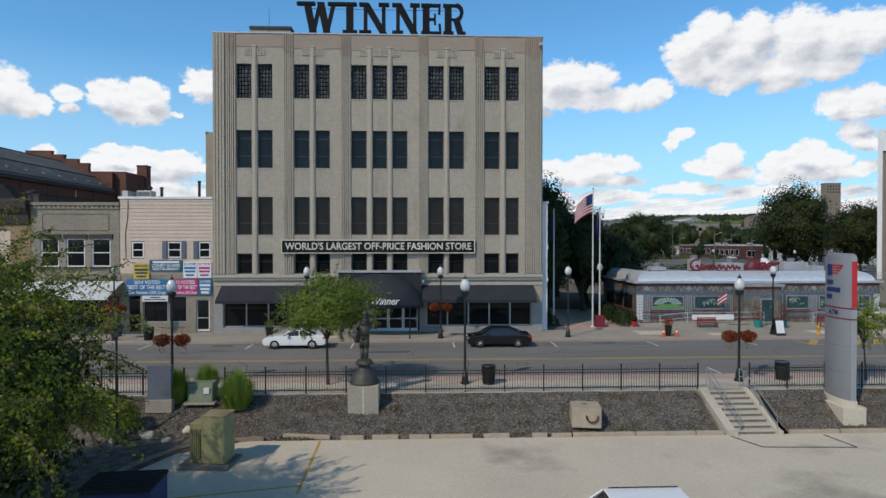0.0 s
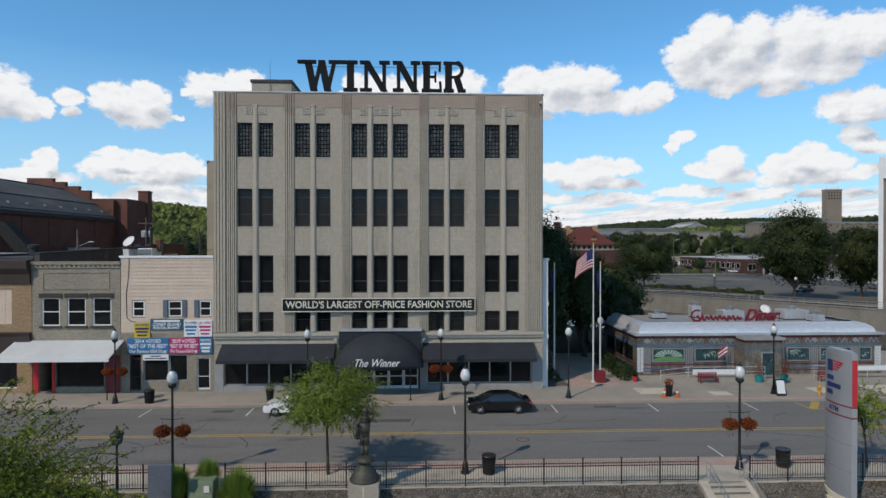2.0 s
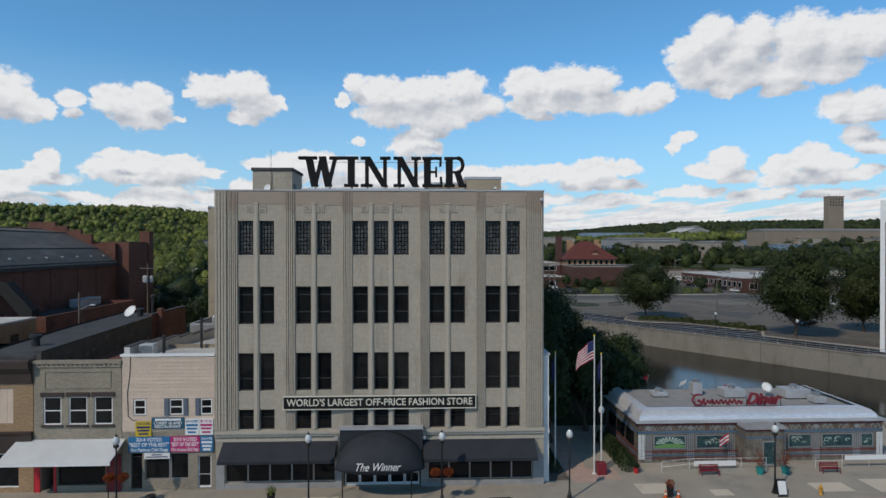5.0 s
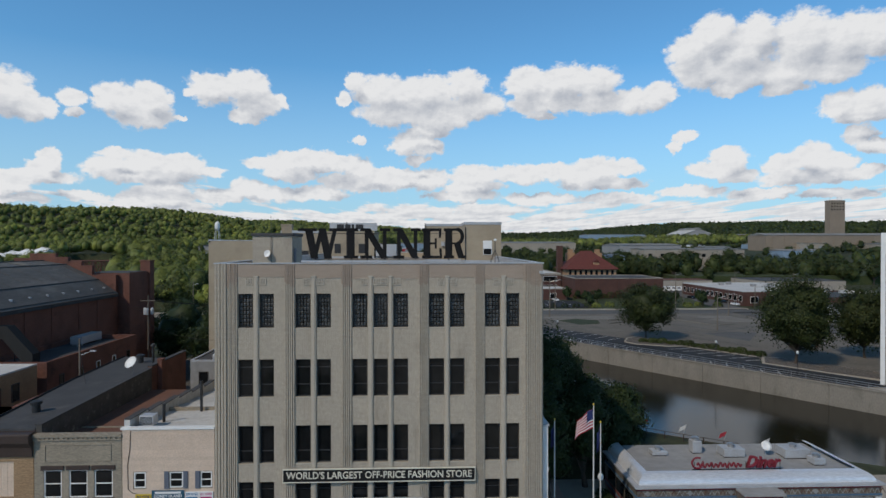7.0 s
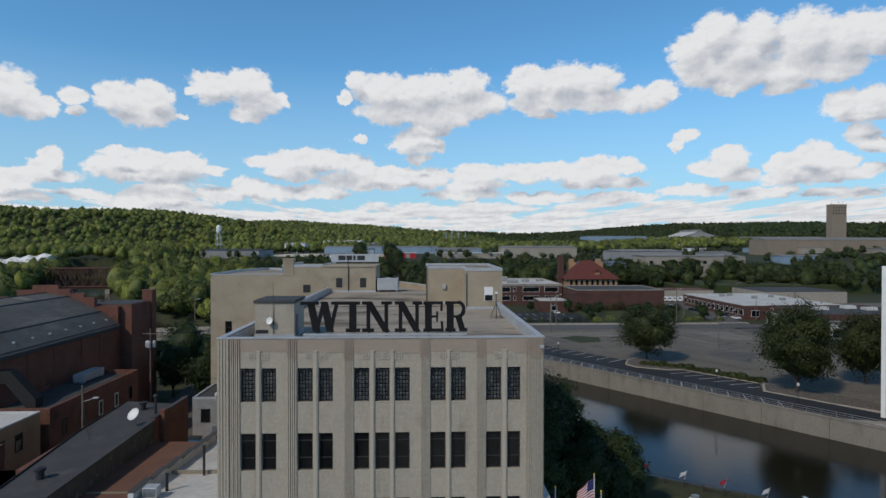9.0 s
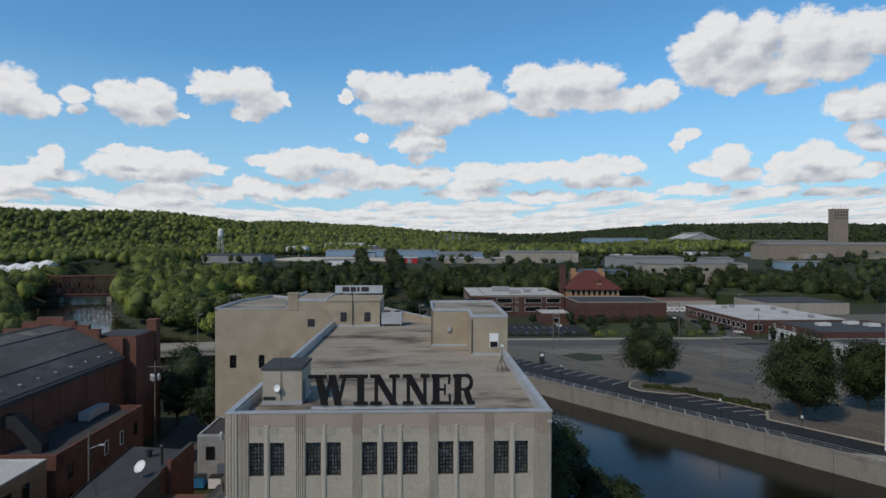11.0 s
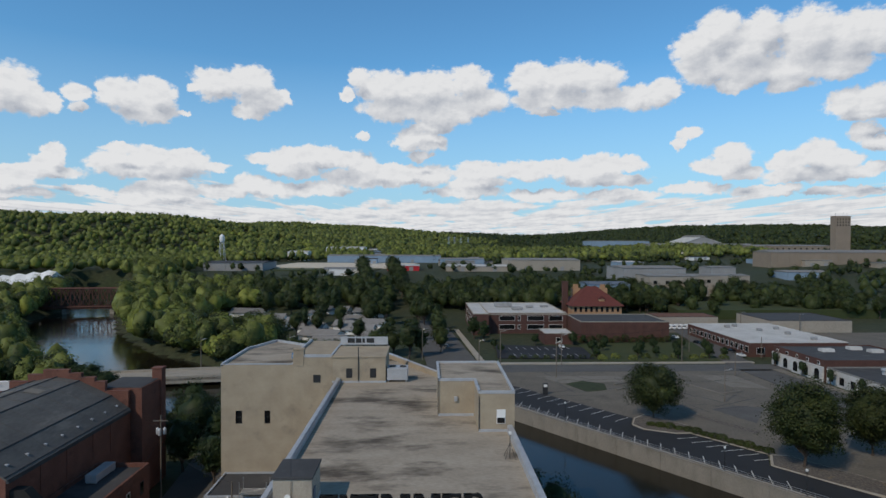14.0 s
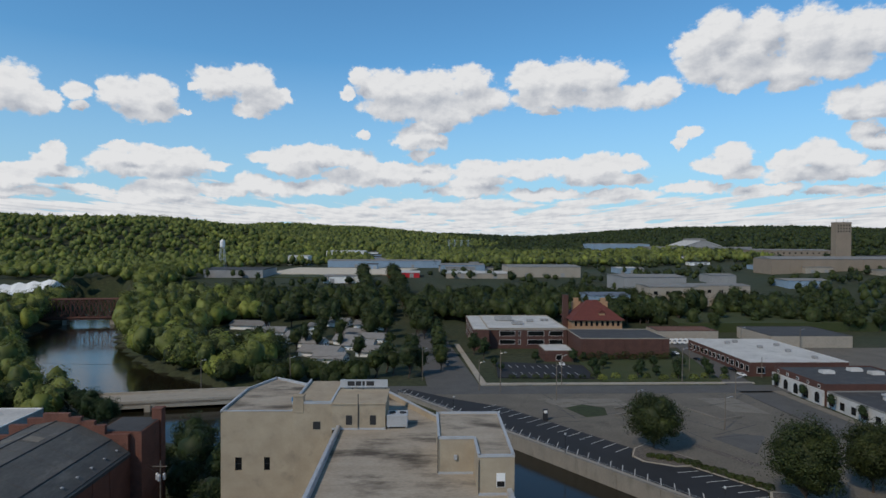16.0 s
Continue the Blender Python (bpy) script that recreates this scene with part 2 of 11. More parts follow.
def mat(name, c, c2=None, scale=0.6, fine=9.0, rough=0.75, bump=0.15, metal=0.0, spec=0.4, vary=0.0, mottle=0.12, stretch=None, stain=None, stain_scale=0.25, stain_at=0.55):
    """A procedural surface in world metres: a broad and a fine noise between two colours, optional stains, relief, and a spread from object to object."""
    m = bpy.data.materials.new(name)
    m.use_nodes = True
    n, l = m.node_tree.nodes, m.node_tree.links
    b = n["Principled BSDF"]
    geo = n.new("ShaderNodeNewGeometry")
    pos = geo.outputs["Position"]
    if stretch:
        mp = n.new("ShaderNodeMapping")
        mp.inputs["Scale"].default_value = stretch
        l.new(pos, mp.inputs["Vector"])
        pos = mp.outputs[0]

    def noise_at(s, d, r=0.55):
        t = n.new("ShaderNodeTexNoise")
        t.inputs["Scale"].default_value, t.inputs["Detail"].default_value, t.inputs["Roughness"].default_value = s, d, r
        l.new(pos, t.inputs["Vector"])
        return t.outputs["Fac"]

    def ramp(fac, lo, hi):
        r = n.new("ShaderNodeMapRange")
        r.inputs["From Min"].default_value, r.inputs["From Max"].default_value = lo, hi
        l.new(fac, r.inputs["Value"])
        return r.outputs[0]

    def mix(fac, a, bb, mode="MIX"):
        x = n.new("ShaderNodeMix")
        x.data_type, x.blend_type = "RGBA", mode
        for sock, v in ((x.inputs[0], fac), (x.inputs[6], a), (x.inputs[7], bb)):
            if isinstance(v, tuple):
                sock.default_value = (*v, 1)
            elif isinstance(v, (int, float)):
                sock.default_value = v
            else:
                l.new(v, sock)
        return x.outputs[2]

    c2 = c2 or tuple(k * 0.8 for k in c)
    big, small = noise_at(scale, 4), noise_at(fine, 3)
    col = mix(ramp(big, 0.3, 0.7), c, c2)
    if stain:
        col = mix(ramp(noise_at(stain_scale, 5, 0.62), stain_at, stain_at + 0.16), col, stain)
    grain = n.new("ShaderNodeMapRange")
    grain.inputs["To Min"].default_value, grain.inputs["To Max"].default_value = 1 - mottle, 1 + mottle
    grain.inputs["From Min"].default_value, grain.inputs["From Max"].default_value = 0.3, 0.7
    l.new(small, grain.inputs["Value"])
    comb = n.new("ShaderNodeCombineColor")
    for i in range(3):
        l.new(grain.outputs[0], comb.inputs[i])
    col = mix(1.0, col, comb.outputs[0], "MULTIPLY")
    if vary:
        info = n.new("ShaderNodeObjectInfo")
        v = n.new("ShaderNodeMapRange")
        v.inputs["To Min"].default_value, v.inputs["To Max"].default_value = 1 - vary, 1 + vary
        l.new(info.outputs["Random"], v.inputs["Value"])
        cv = n.new("ShaderNodeCombineColor")
        for i in range(3):
            l.new(v.outputs[0], cv.inputs[i])
        col = mix(1.0, col, cv.outputs[0], "MULTIPLY")
    l.new(col, b.inputs["Base Color"])
    b.inputs["Roughness"].default_value, b.inputs["Metallic"].default_value = rough, metal
    b.inputs["Specular IOR Level"].default_value = spec
    if bump:
        bp = n.new("ShaderNodeBump")
        bp.inputs["Strength"].default_value, bp.inputs["Distance"].default_value = bump, 0.02
        l.new(small, bp.inputs["Height"])
        l.new(bp.outputs[0], b.inputs["Normal"])
    return m


def brick_mat(name, c, c2, mortar, bw=0.22, bh=0.075, rough=0.85, stain=None, odd=0.72, joint=0.006, stretch=None, stain_scale=0.25, stain_at=0.55):
    """Brickwork laid on upright walls: the pattern runs along x + y and up z."""
    m = mat(name, c, c2, scale=0.35, fine=14, rough=rough, bump=0.1, stain=stain, stretch=stretch, stain_scale=stain_scale, stain_at=stain_at)
    n, l = m.node_tree.nodes, m.node_tree.links
    b = n["Principled BSDF"]
    geo = n.new("ShaderNodeNewGeometry")
    sep = n.new("ShaderNodeSeparateXYZ")
    l.new(geo.outputs["Position"], sep.inputs[0])
    add = n.new("ShaderNodeMath")
    l.new(sep.outputs[0], add.inputs[0])
    l.new(sep.outputs[1], add.inputs[1])
    cmb = n.new("ShaderNodeCombineXYZ")
    l.new(add.outputs[0], cmb.inputs[0])
    l.new(sep.outputs[2], cmb.inputs[1])
    br = n.new("ShaderNodeTexBrick")
    br.inputs["Scale"].default_value = 1
    br.inputs["Brick Width"].default_value, br.inputs["Row Height"].default_value, br.inputs["Mortar Size"].default_value = bw, bh, joint
    br.inputs["Color1"].default_value, br.inputs["Color2"].default_value, br.inputs["Mortar"].default_value = (1, 1, 1, 1), (odd, odd, odd, 1), (*mortar, 1)
    l.new(cmb.outputs[0], br.inputs["Vector"])
    old = b.inputs["Base Color"].links[0].from_socket
    x = n.new("ShaderNodeMix")
    x.data_type, x.blend_type = "RGBA", "MULTIPLY"
    x.inputs[0].default_value = 1
    l.new(old, x.inputs[6])
    l.new(br.outputs["Color"], x.inputs[7])
    l.new(x.outputs[2], b.inputs["Base Color"])
    return m


def leaf_mat(name, c, c2, back=0.35, patch=0.35, own=0.55):
    """Foliage: each leaf its own shade, part of the light shining through."""
    m = bpy.data.materials.new(name)
    m.use_nodes = True
    n, l = m.node_tree.nodes, m.node_tree.links
    b = n["Principled BSDF"]
    geo = n.new("ShaderNodeNewGeometry")
    t = n.new("ShaderNodeTexNoise")
    t.inputs["Scale"].default_value, t.inputs["Detail"].default_value = patch, 2
    l.new(geo.outputs["Position"], t.inputs["Vector"])
    s = n.new("ShaderNodeMath")
    s.operation = "MULTIPLY_ADD"
    s.inputs[1].default_value = own
    l.new(geo.outputs["Random Per Island"], s.inputs[0])
    l.new(t.outputs["Fac"], s.inputs[2])
    r = n.new("ShaderNodeMapRange")
    r.inputs["From Min"].default_value, r.inputs["From Max"].default_value = 0.32 + 0.1 * own, 0.62 + 0.8 * own
    l.new(s.outputs[0], r.inputs["Value"])
    x = n.new("ShaderNodeMix")
    x.data_type = "RGBA"
    x.inputs[6].default_value, x.inputs[7].default_value = (*c, 1), (*c2, 1)
    l.new(r.outputs[0], x.inputs[0])
    l.new(x.outputs[2], b.inputs["Base Color"])
    b.inputs["Roughness"].default_value, b.inputs["Specular IOR Level"].default_value = 0.6, 0.25
    tr = n.new("ShaderNodeBsdfTranslucent")
    l.new(x.outputs[2], tr.inputs["Color"])
    ms = n.new("ShaderNodeMixShader")
    ms.inputs[0].default_value = back
    l.new(b.outputs[0], ms.inputs[1])
    l.new(tr.outputs[0], ms.inputs[2])
    l.new(ms.outputs[0], n["Material Output"].inputs["Surface"])
    return m


M = {}
M["limestone"] = brick_mat("cream_brick", (0.450, 0.398, 0.326), (0.400, 0.354, 0.290), (0.70, 0.69, 0.67), 0.32, 0.105, stain=(0.335, 0.293, 0.238), odd=0.90, joint=0.013, stretch=(1, 1, 0.22), stain_scale=0.7, stain_at=0.57)
M["cap_brick"] = brick_mat("pinkish_brick", (0.40, 0.325, 0.262), (0.36, 0.290, 0.235), (0.70, 0.69, 0.67), 0.32, 0.105, odd=0.90, joint=0.013)
M["trim"] = mat("cream_trim", (0.445, 0.398, 0.33), (0.405, 0.362, 0.298), scale=1.2)
M["tan_wall"] = brick_mat("tan_stucco_block", (0.40, 0.335, 0.245), (0.33, 0.27, 0.195), (0.93, 0.93, 0.93), 0.4, 0.2, stain=(0.27, 0.225, 0.17), odd=0.96)
M["roof_gravel"] = mat("worn_roof_membrane", (0.37, 0.325, 0.265), (0.29, 0.25, 0.20), scale=0.25, fine=3.0, rough=0.95, stain=(0.085, 0.07, 0.055), stain_scale=0.16, stain_at=0.50, stretch=(0.55, 1.2, 1))
M["flashing"] = mat("pale_metal_flashing", (0.50, 0.51, 0.53), (0.40, 0.41, 0.43), rough=0.5, metal=0.3)
M["frame_dark"] = mat("dark_window_frame", (0.03, 0.03, 0.032), rough=0.5)
M["glass"] = mat("window_glass", (0.006, 0.007, 0.008), (0.014, 0.015, 0.016), scale=0.7, fine=2, rough=0.02, bump=0.0, spec=0.24)
M["glass_block"] = mat("dusty_glass_block", (0.075, 0.08, 0.082), (0.04, 0.043, 0.046), scale=2.5, fine=8, rough=0.3, spec=0.3, vary=0.4)
M["awning"] = mat("black_canvas", (0.018, 0.021, 0.028), (0.026, 0.03, 0.038), scale=0.8, rough=0.8)
M["black"] = mat("black_paint", (0.012, 0.012, 0.013), rough=0.4, spec=0.5)
M["sign_black"] = mat("black_sign_face", (0.010, 0.010, 0.011), (0.014, 0.014, 0.015), rough=0.7, spec=0.2)
M["letter"] = mat("black_letter_steel", (0.010, 0.010, 0.011), (0.016, 0.016, 0.017), rough=0.8, spec=0.15)
M["cream_letter"] = mat("cream_letter", (0.72, 0.69, 0.58), rough=0.6)
M["white"] = mat("white_paint", (0.78, 0.78, 0.77), (0.70, 0.70, 0.69), rough=0.5, bump=0.05, mottle=0.04)
# white lowered to grey for the cloud shade on the town roofs
M["white_roof"] = mat("white_roof_membrane", (0.55, 0.545, 0.53), (0.43, 0.425, 0.415), scale=0.12, fine=2, rough=0.85, stain=(0.40, 0.40, 0.39), stain_scale=0.15)
M["siding"] = mat("cream_siding", (0.60, 0.475, 0.375), (0.54, 0.425, 0.335), scale=0.8, rough=0.6, vary=0.05)
M["grey_brick"] = brick_mat("grey_brick", (0.33, 0.287, 0.222), (0.27, 0.236, 0.185), (0.85, 0.85, 0.85))
M["brown_brick"] = brick_mat("tan_brick", (0.40, 0.27, 0.155), (0.32, 0.21, 0.12), (0.8, 0.8, 0.8))
M["dark_trim"] = mat("dark_brown_trim", (0.055, 0.038, 0.032), rough=0.6)
M["red_brick"] = brick_mat("dark_red_brick", (0.215, 0.092, 0.064), (0.150, 0.062, 0.045), (0.80, 0.80, 0.80), stain=(0.085, 0.040, 0.031), joint=0.009)
M["school_brick"] = brick_mat("red_brown_brick", (0.115, 0.053, 0.041), (0.085, 0.041, 0.033), (0.9, 0.9, 0.9))
M["roof_metal"] = mat("weathered_grey_roofing", (0.125, 0.122, 0.115), (0.085, 0.083, 0.08), scale=0.5, fine=3, rough=0.8, stain=(0.20, 0.19, 0.175), stain_scale=0.22, stain_at=0.58, stretch=(1, 0.35, 1))
M["tar"] = mat("tar_roof", (0.064, 0.064, 0.067), (0.046, 0.046, 0.049), scale=0.3, rough=0.85, stain=(0.09, 0.088, 0.088))
M["rust_roof"] = mat("red_brown_roof", (0.17, 0.085, 0.058), (0.13, 0.065, 0.047), scale=0.4, rough=0.85)
# darker copy of the asphalt: far streets' cloud shade, also patches and alley
M["asphalt_far"] = mat("darkened_asphalt", (0.105, 0.102, 0.099), (0.082, 0.080, 0.078), scale=0.15, fine=3, rough=0.9, stain=(0.075, 0.074, 0.072), stain_scale=0.2, stain_at=0.57)
M["kerb_tan"] = mat("tan_kerb_stone", (0.44, 0.37, 0.28), (0.34, 0.285, 0.215), scale=1.5, fine=12, rough=0.95)
M["asphalt"] = mat("asphalt", (0.192, 0.184, 0.174), (0.152, 0.146, 0.138), scale=0.18, fine=18, rough=0.9, stain=(0.10, 0.10, 0.10), stain_scale=0.45, stain_at=0.57, stretch=(0.35, 1.6, 1), mottle=0.2)
M["asphalt_new"] = mat("fresh_asphalt", (0.022, 0.023, 0.027), (0.017, 0.018, 0.021), scale=0.2, fine=12, rough=0.85)
# lighter copy of the concrete: sunlight put into the near pavement
M["concrete_near"] = mat("pale_pavement_concrete", (0.52, 0.468, 0.39), (0.44, 0.396, 0.33), scale=0.4, fine=14, rough=0.9, stain=(0.28, 0.255, 0.215))
M["concrete"] = mat("concrete", (0.365, 0.33, 0.275), (0.30, 0.272, 0.23), scale=0.35, fine=14, rough=0.9, stain=(0.25, 0.235, 0.21), vary=0.05)
M["lot"] = mat("worn_concrete_lot", (0.60, 0.535, 0.43), (0.53, 0.47, 0.38), scale=0.25, fine=16, rough=0.92, stain=(0.36, 0.315, 0.255), stain_scale=0.22, stain_at=0.56)
# worn lot colour, lowered for the cloud shade beyond the river
M["far_lot"] = mat("cracked_old_lot", (0.150, 0.134, 0.112), (0.112, 0.101, 0.085), scale=0.09, fine=1.5, rough=0.95, stain=(0.085, 0.078, 0.062), stain_scale=0.10, stain_at=0.58, mottle=0.2)
M["lot_pale"] = mat("pale_worn_slab", (0.20, 0.183, 0.157), (0.165, 0.152, 0.13), scale=0.2, fine=1.5, rough=0.95, stain=(0.12, 0.11, 0.09), stain_scale=0.25)
M["paver"] = mat("red_paver", (0.47, 0.335, 0.28), (0.39, 0.275, 0.23), scale=1.2, fine=12, rough=0.85)
M["mulch"] = mat("dark_mulch", (0.165, 0.145, 0.125), (0.050, 0.044, 0.040), scale=2.2, fine=22, rough=0.95, bump=1.0, mottle=0.6, stain=(0.20, 0.15, 0.085), stain_scale=0.5, stain_at=0.60)
M["chip"] = mat("grey_wood_chip", (0.42, 0.385, 0.34), (0.025, 0.023, 0.022), scale=11, fine=40, rough=0.95, mottle=0.4)
# lawn and open ground, greens lowered for the same cloud shade
M["grass"] = mat("lawn", (0.035, 0.052, 0.014), (0.052, 0.060, 0.021), scale=0.08, fine=2.5, rough=0.95, bump=0.4, mottle=0.25)
M["earth"] = mat("mixed_ground", (0.026, 0.038, 0.013), (0.045, 0.048, 0.022), scale=0.03, fine=0.4, rough=0.95, mottle=0.35, stain=(0.10, 0.095, 0.078), stain_scale=0.02, stain_at=0.66)
M["yellow_line"] = mat("yellow_road_paint", (0.50, 0.33, 0.06), (0.40, 0.28, 0.09), scale=2, rough=0.8, mottle=0.2)
M["white_line"] = mat("white_road_paint", (0.62, 0.62, 0.60), (0.50, 0.50, 0.48), scale=2, rough=0.8, mottle=0.2)
M["steel"] = mat("galvanised_steel", (0.45, 0.46, 0.47), rough=0.4, metal=0.7)
M["pole_white"] = mat("white_flagpole", (0.62, 0.62, 0.60), rough=0.4)
M["silver"] = mat("silver_sign_panel", (0.40, 0.41, 0.43), (0.37, 0.38, 0.40), scale=0.7, rough=0.4, metal=0.5, bump=0.0, mottle=0.02)
M["red"] = mat("red_paint", (0.50, 0.025, 0.035), (0.42, 0.02, 0.03), rough=0.45)
M["dark_red"] = mat("maroon_paint", (0.20, 0.018, 0.03), (0.15, 0.015, 0.025), rough=0.4)
M["navy"] = mat("navy_paint", (0.02, 0.035, 0.13), rough=0.5)
M["blue"] = mat("blue_vinyl", (0.03, 0.17, 0.36), (0.025, 0.14, 0.31), rough=0.55)
M["teal_sign"] = mat("teal_sign", (0.025, 0.10, 0.16), rough=0.5)
M["magenta"] = mat("magenta_vinyl", (0.48, 0.03, 0.16), rough=0.55)
M["yellow"] = mat("yellow_vinyl", (0.62, 0.45, 0.03), rough=0.55)
M["globe"] = mat("milky_lamp_globe", (0.62, 0.64, 0.64), (0.52, 0.54, 0.54), scale=4, rough=0.15, spec=0.7, mottle=0.03)
M["lamp_black"] = mat("black_cast_iron", (0.013, 0.014, 0.016), rough=0.45, spec=0.5)
M["bronze"] = mat("weathered_bronze", (0.075, 0.075, 0.062), (0.045, 0.045, 0.038), scale=3, rough=0.6, metal=0.3, stain=(0.11, 0.12, 0.10), stain_scale=2)
M["kerb_brown"] = mat("weathered_brown_kerb", (0.30, 0.235, 0.17), (0.20, 0.155, 0.115), scale=1.2, fine=10, rough=0.95)
M["dry_grass"] = leaf_mat("dry_grass_blades", (0.10, 0.08, 0.045), (0.24, 0.195, 0.115), 0.3)
M["box_green"] = mat("olive_green_box_paint", (0.27, 0.265, 0.14), (0.235, 0.23, 0.12), scale=1.5, rough=0.6, stain=(0.26, 0.15, 0.06), stain_scale=1.3, stain_at=0.66)
M["box_rust"] = mat("rusted_box_paint", (0.28, 0.255, 0.14), (0.25, 0.22, 0.12), scale=1.5, rough=0.7, stain=(0.24, 0.11, 0.04), stain_scale=1.6, stain_at=0.50)
M["box_sage"] = mat("sage_green_box_paint", (0.20, 0.25, 0.17), (0.17, 0.215, 0.15), scale=1.5, rough=0.55)
M["slate_blue"] = mat("blue_grey_panel", (0.13, 0.15, 0.19), (0.11, 0.125, 0.16), rough=0.6)
M["rubber"] = mat("rubber", (0.018, 0.018, 0.018), rough=0.85)
M["car_black"] = mat("black_car_paint", (0.008, 0.009, 0.012), rough=0.12, spec=0.7, bump=0, mottle=0.02)
M["car_white"] = mat("white_car_paint", (0.80, 0.80, 0.80), (0.78, 0.78, 0.78), rough=0.15, spec=0.6, bump=0, mottle=0.02)
M["car_glass"] = mat("car_glass", (0.02, 0.025, 0.028), rough=0.05, spec=0.9, bump=0)
M["chrome"] = mat("polished_steel", (0.80, 0.81, 0.83), (0.70, 0.72, 0.76), scale=0.5, rough=0.30, metal=0.45, bump=0.02, stretch=(0.2, 1, 1))
M["diner_wall"] = mat("weathered_steel_panels", (0.25, 0.22, 0.185), (0.13, 0.115, 0.098), scale=2.2, fine=7, rough=0.42, metal=0.35, mottle=0.3, stain=(0.20, 0.11, 0.07), stain_scale=1.4, stain_at=0.56, stretch=(1, 1, 0.5))
M["mural"] = mat("painted_mural_glass", (0.035, 0.085, 0.085), (0.02, 0.04, 0.055), scale=2.2, fine=6, rough=0.2, mottle=0.4, stain=(0.11, 0.19, 0.17), stain_scale=2.6, stain_at=0.57)
M["paint_pale"] = mat("pale_window_paint", (0.42, 0.50, 0.42), (0.30, 0.42, 0.38), scale=3, rough=0.6)
M["paint_green"] = mat("green_window_paint", (0.10, 0.24, 0.06), (0.14, 0.28, 0.10), scale=3, rough=0.6)
M["diner_blue"] = mat("faded_blue_enamel", (0.085, 0.17, 0.27), (0.06, 0.12, 0.20), scale=1.5, rough=0.5)
M["teal"] = mat("turquoise_pot", (0.02, 0.26, 0.26), rough=0.4)
M["orange"] = mat("orange_plastic", (0.65, 0.12, 0.02), rough=0.5)
M["hydrant"] = mat("yellow_hydrant_paint", (0.55, 0.28, 0.04), rough=0.5)
M["bark"] = mat("bark", (0.085, 0.065, 0.05), (0.06, 0.047, 0.037), scale=4, fine=18, rough=0.95, bump=0.7, stretch=(1, 1, 0.25))
M["wood_pole"] = mat("grey_utility_wood", (0.17, 0.145, 0.12), (0.13, 0.11, 0.09), rough=0.9)
M["rust"] = mat("rusty_steel", (0.13, 0.055, 0.04), (0.075, 0.04, 0.033), scale=1, rough=0.85)
M["leaf_near"] = leaf_mat("crabapple_leaves", (0.022, 0.042, 0.008), (0.26, 0.31, 0.035), 0.25, 0.8, 0.45)
M["leaf_street"] = leaf_mat("street_tree_leaves", (0.065, 0.115, 0.020), (0.24, 0.31, 0.05))
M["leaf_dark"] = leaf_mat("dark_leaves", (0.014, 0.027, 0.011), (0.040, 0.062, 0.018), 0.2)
# dark town green, lowered further for the cloud shade over the town
M["leaf_mid"] = leaf_mat("cloud_shaded_leaves", (0.010, 0.019, 0.006), (0.050, 0.066, 0.015), 0.10, 0.09, 0.3)
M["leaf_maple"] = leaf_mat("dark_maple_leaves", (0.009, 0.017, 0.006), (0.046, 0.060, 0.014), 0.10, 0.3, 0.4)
# greens of the left-hand woods, lightened for the sunlit part of the valley
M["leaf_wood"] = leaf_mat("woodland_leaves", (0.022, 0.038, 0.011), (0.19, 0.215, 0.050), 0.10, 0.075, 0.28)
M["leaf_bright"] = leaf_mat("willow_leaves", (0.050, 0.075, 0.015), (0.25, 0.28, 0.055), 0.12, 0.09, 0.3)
M["reed"] = leaf_mat("ornamental_grass_blades", (0.12, 0.21, 0.03), (0.30, 0.40, 0.08), 0.4)
M["flower"] = leaf_mat("red_begonias", (0.10, 0.035, 0.012), (0.32, 0.07, 0.02), 0.3)
M["wall_concrete"] = mat("river_wall_concrete", (0.235, 0.215, 0.185), (0.19, 0.175, 0.15), scale=0.4, fine=6, rough=0.9, stain=(0.15, 0.138, 0.115), stain_scale=0.3, stretch=(1, 1, 0.4))
M["peach"] = mat("peach_brick", (0.42, 0.25, 0.14), rough=0.85)
M["red_tile"] = mat("red_roof_tiles", (0.13, 0.035, 0.028), (0.10, 0.03, 0.025), scale=0.8, fine=3, rough=0.8)
M["pale_wall"] = mat("pale_industrial_cladding", (0.36, 0.315, 0.26), (0.30, 0.265, 0.22), scale=0.1, fine=1, rough=0.8)
M["blue_wall"] = mat("light_blue_cladding", (0.25, 0.34, 0.44), (0.21, 0.29, 0.38), scale=0.1, fine=1, rough=0.7)
M["grey_wall"] = mat("grey_cladding", (0.30, 0.30, 0.30), (0.25, 0.25, 0.25), scale=0.1, fine=1, rough=0.8)
M["grey_roof"] = mat("weathered_flat_roof", (0.24, 0.235, 0.225), (0.19, 0.185, 0.18), scale=0.1, fine=1, rough=0.85)
M["shingle"] = mat("grey_shingles", (0.22, 0.215, 0.21), (0.18, 0.175, 0.17), scale=0.5, fine=4, rough=0.9, vary=0.2)
M["tower_wall"] = mat("tan_tower_concrete", (0.27, 0.215, 0.165), (0.235, 0.19, 0.145), scale=0.1, fine=1, rough=0.85)
M["tan_panel"] = mat("tan_ribbed_panel", (0.23, 0.19, 0.15), (0.19, 0.155, 0.125), scale=0.3, fine=3, rough=0.8)
# dirt on the risers and pad; hole shade behind frets and on the socket
M["riser"] = mat("dirt_and_shade_concrete", (0.20, 0.185, 0.16), (0.15, 0.14, 0.12), scale=1.5, fine=9, rough=0.95)
M["stripe_red"] = mat("flag_red", (0.42, 0.03, 0.05), rough=0.8)
M["stripe_white"] = mat("flag_white", (0.70, 0.70, 0.70), rough=0.8)
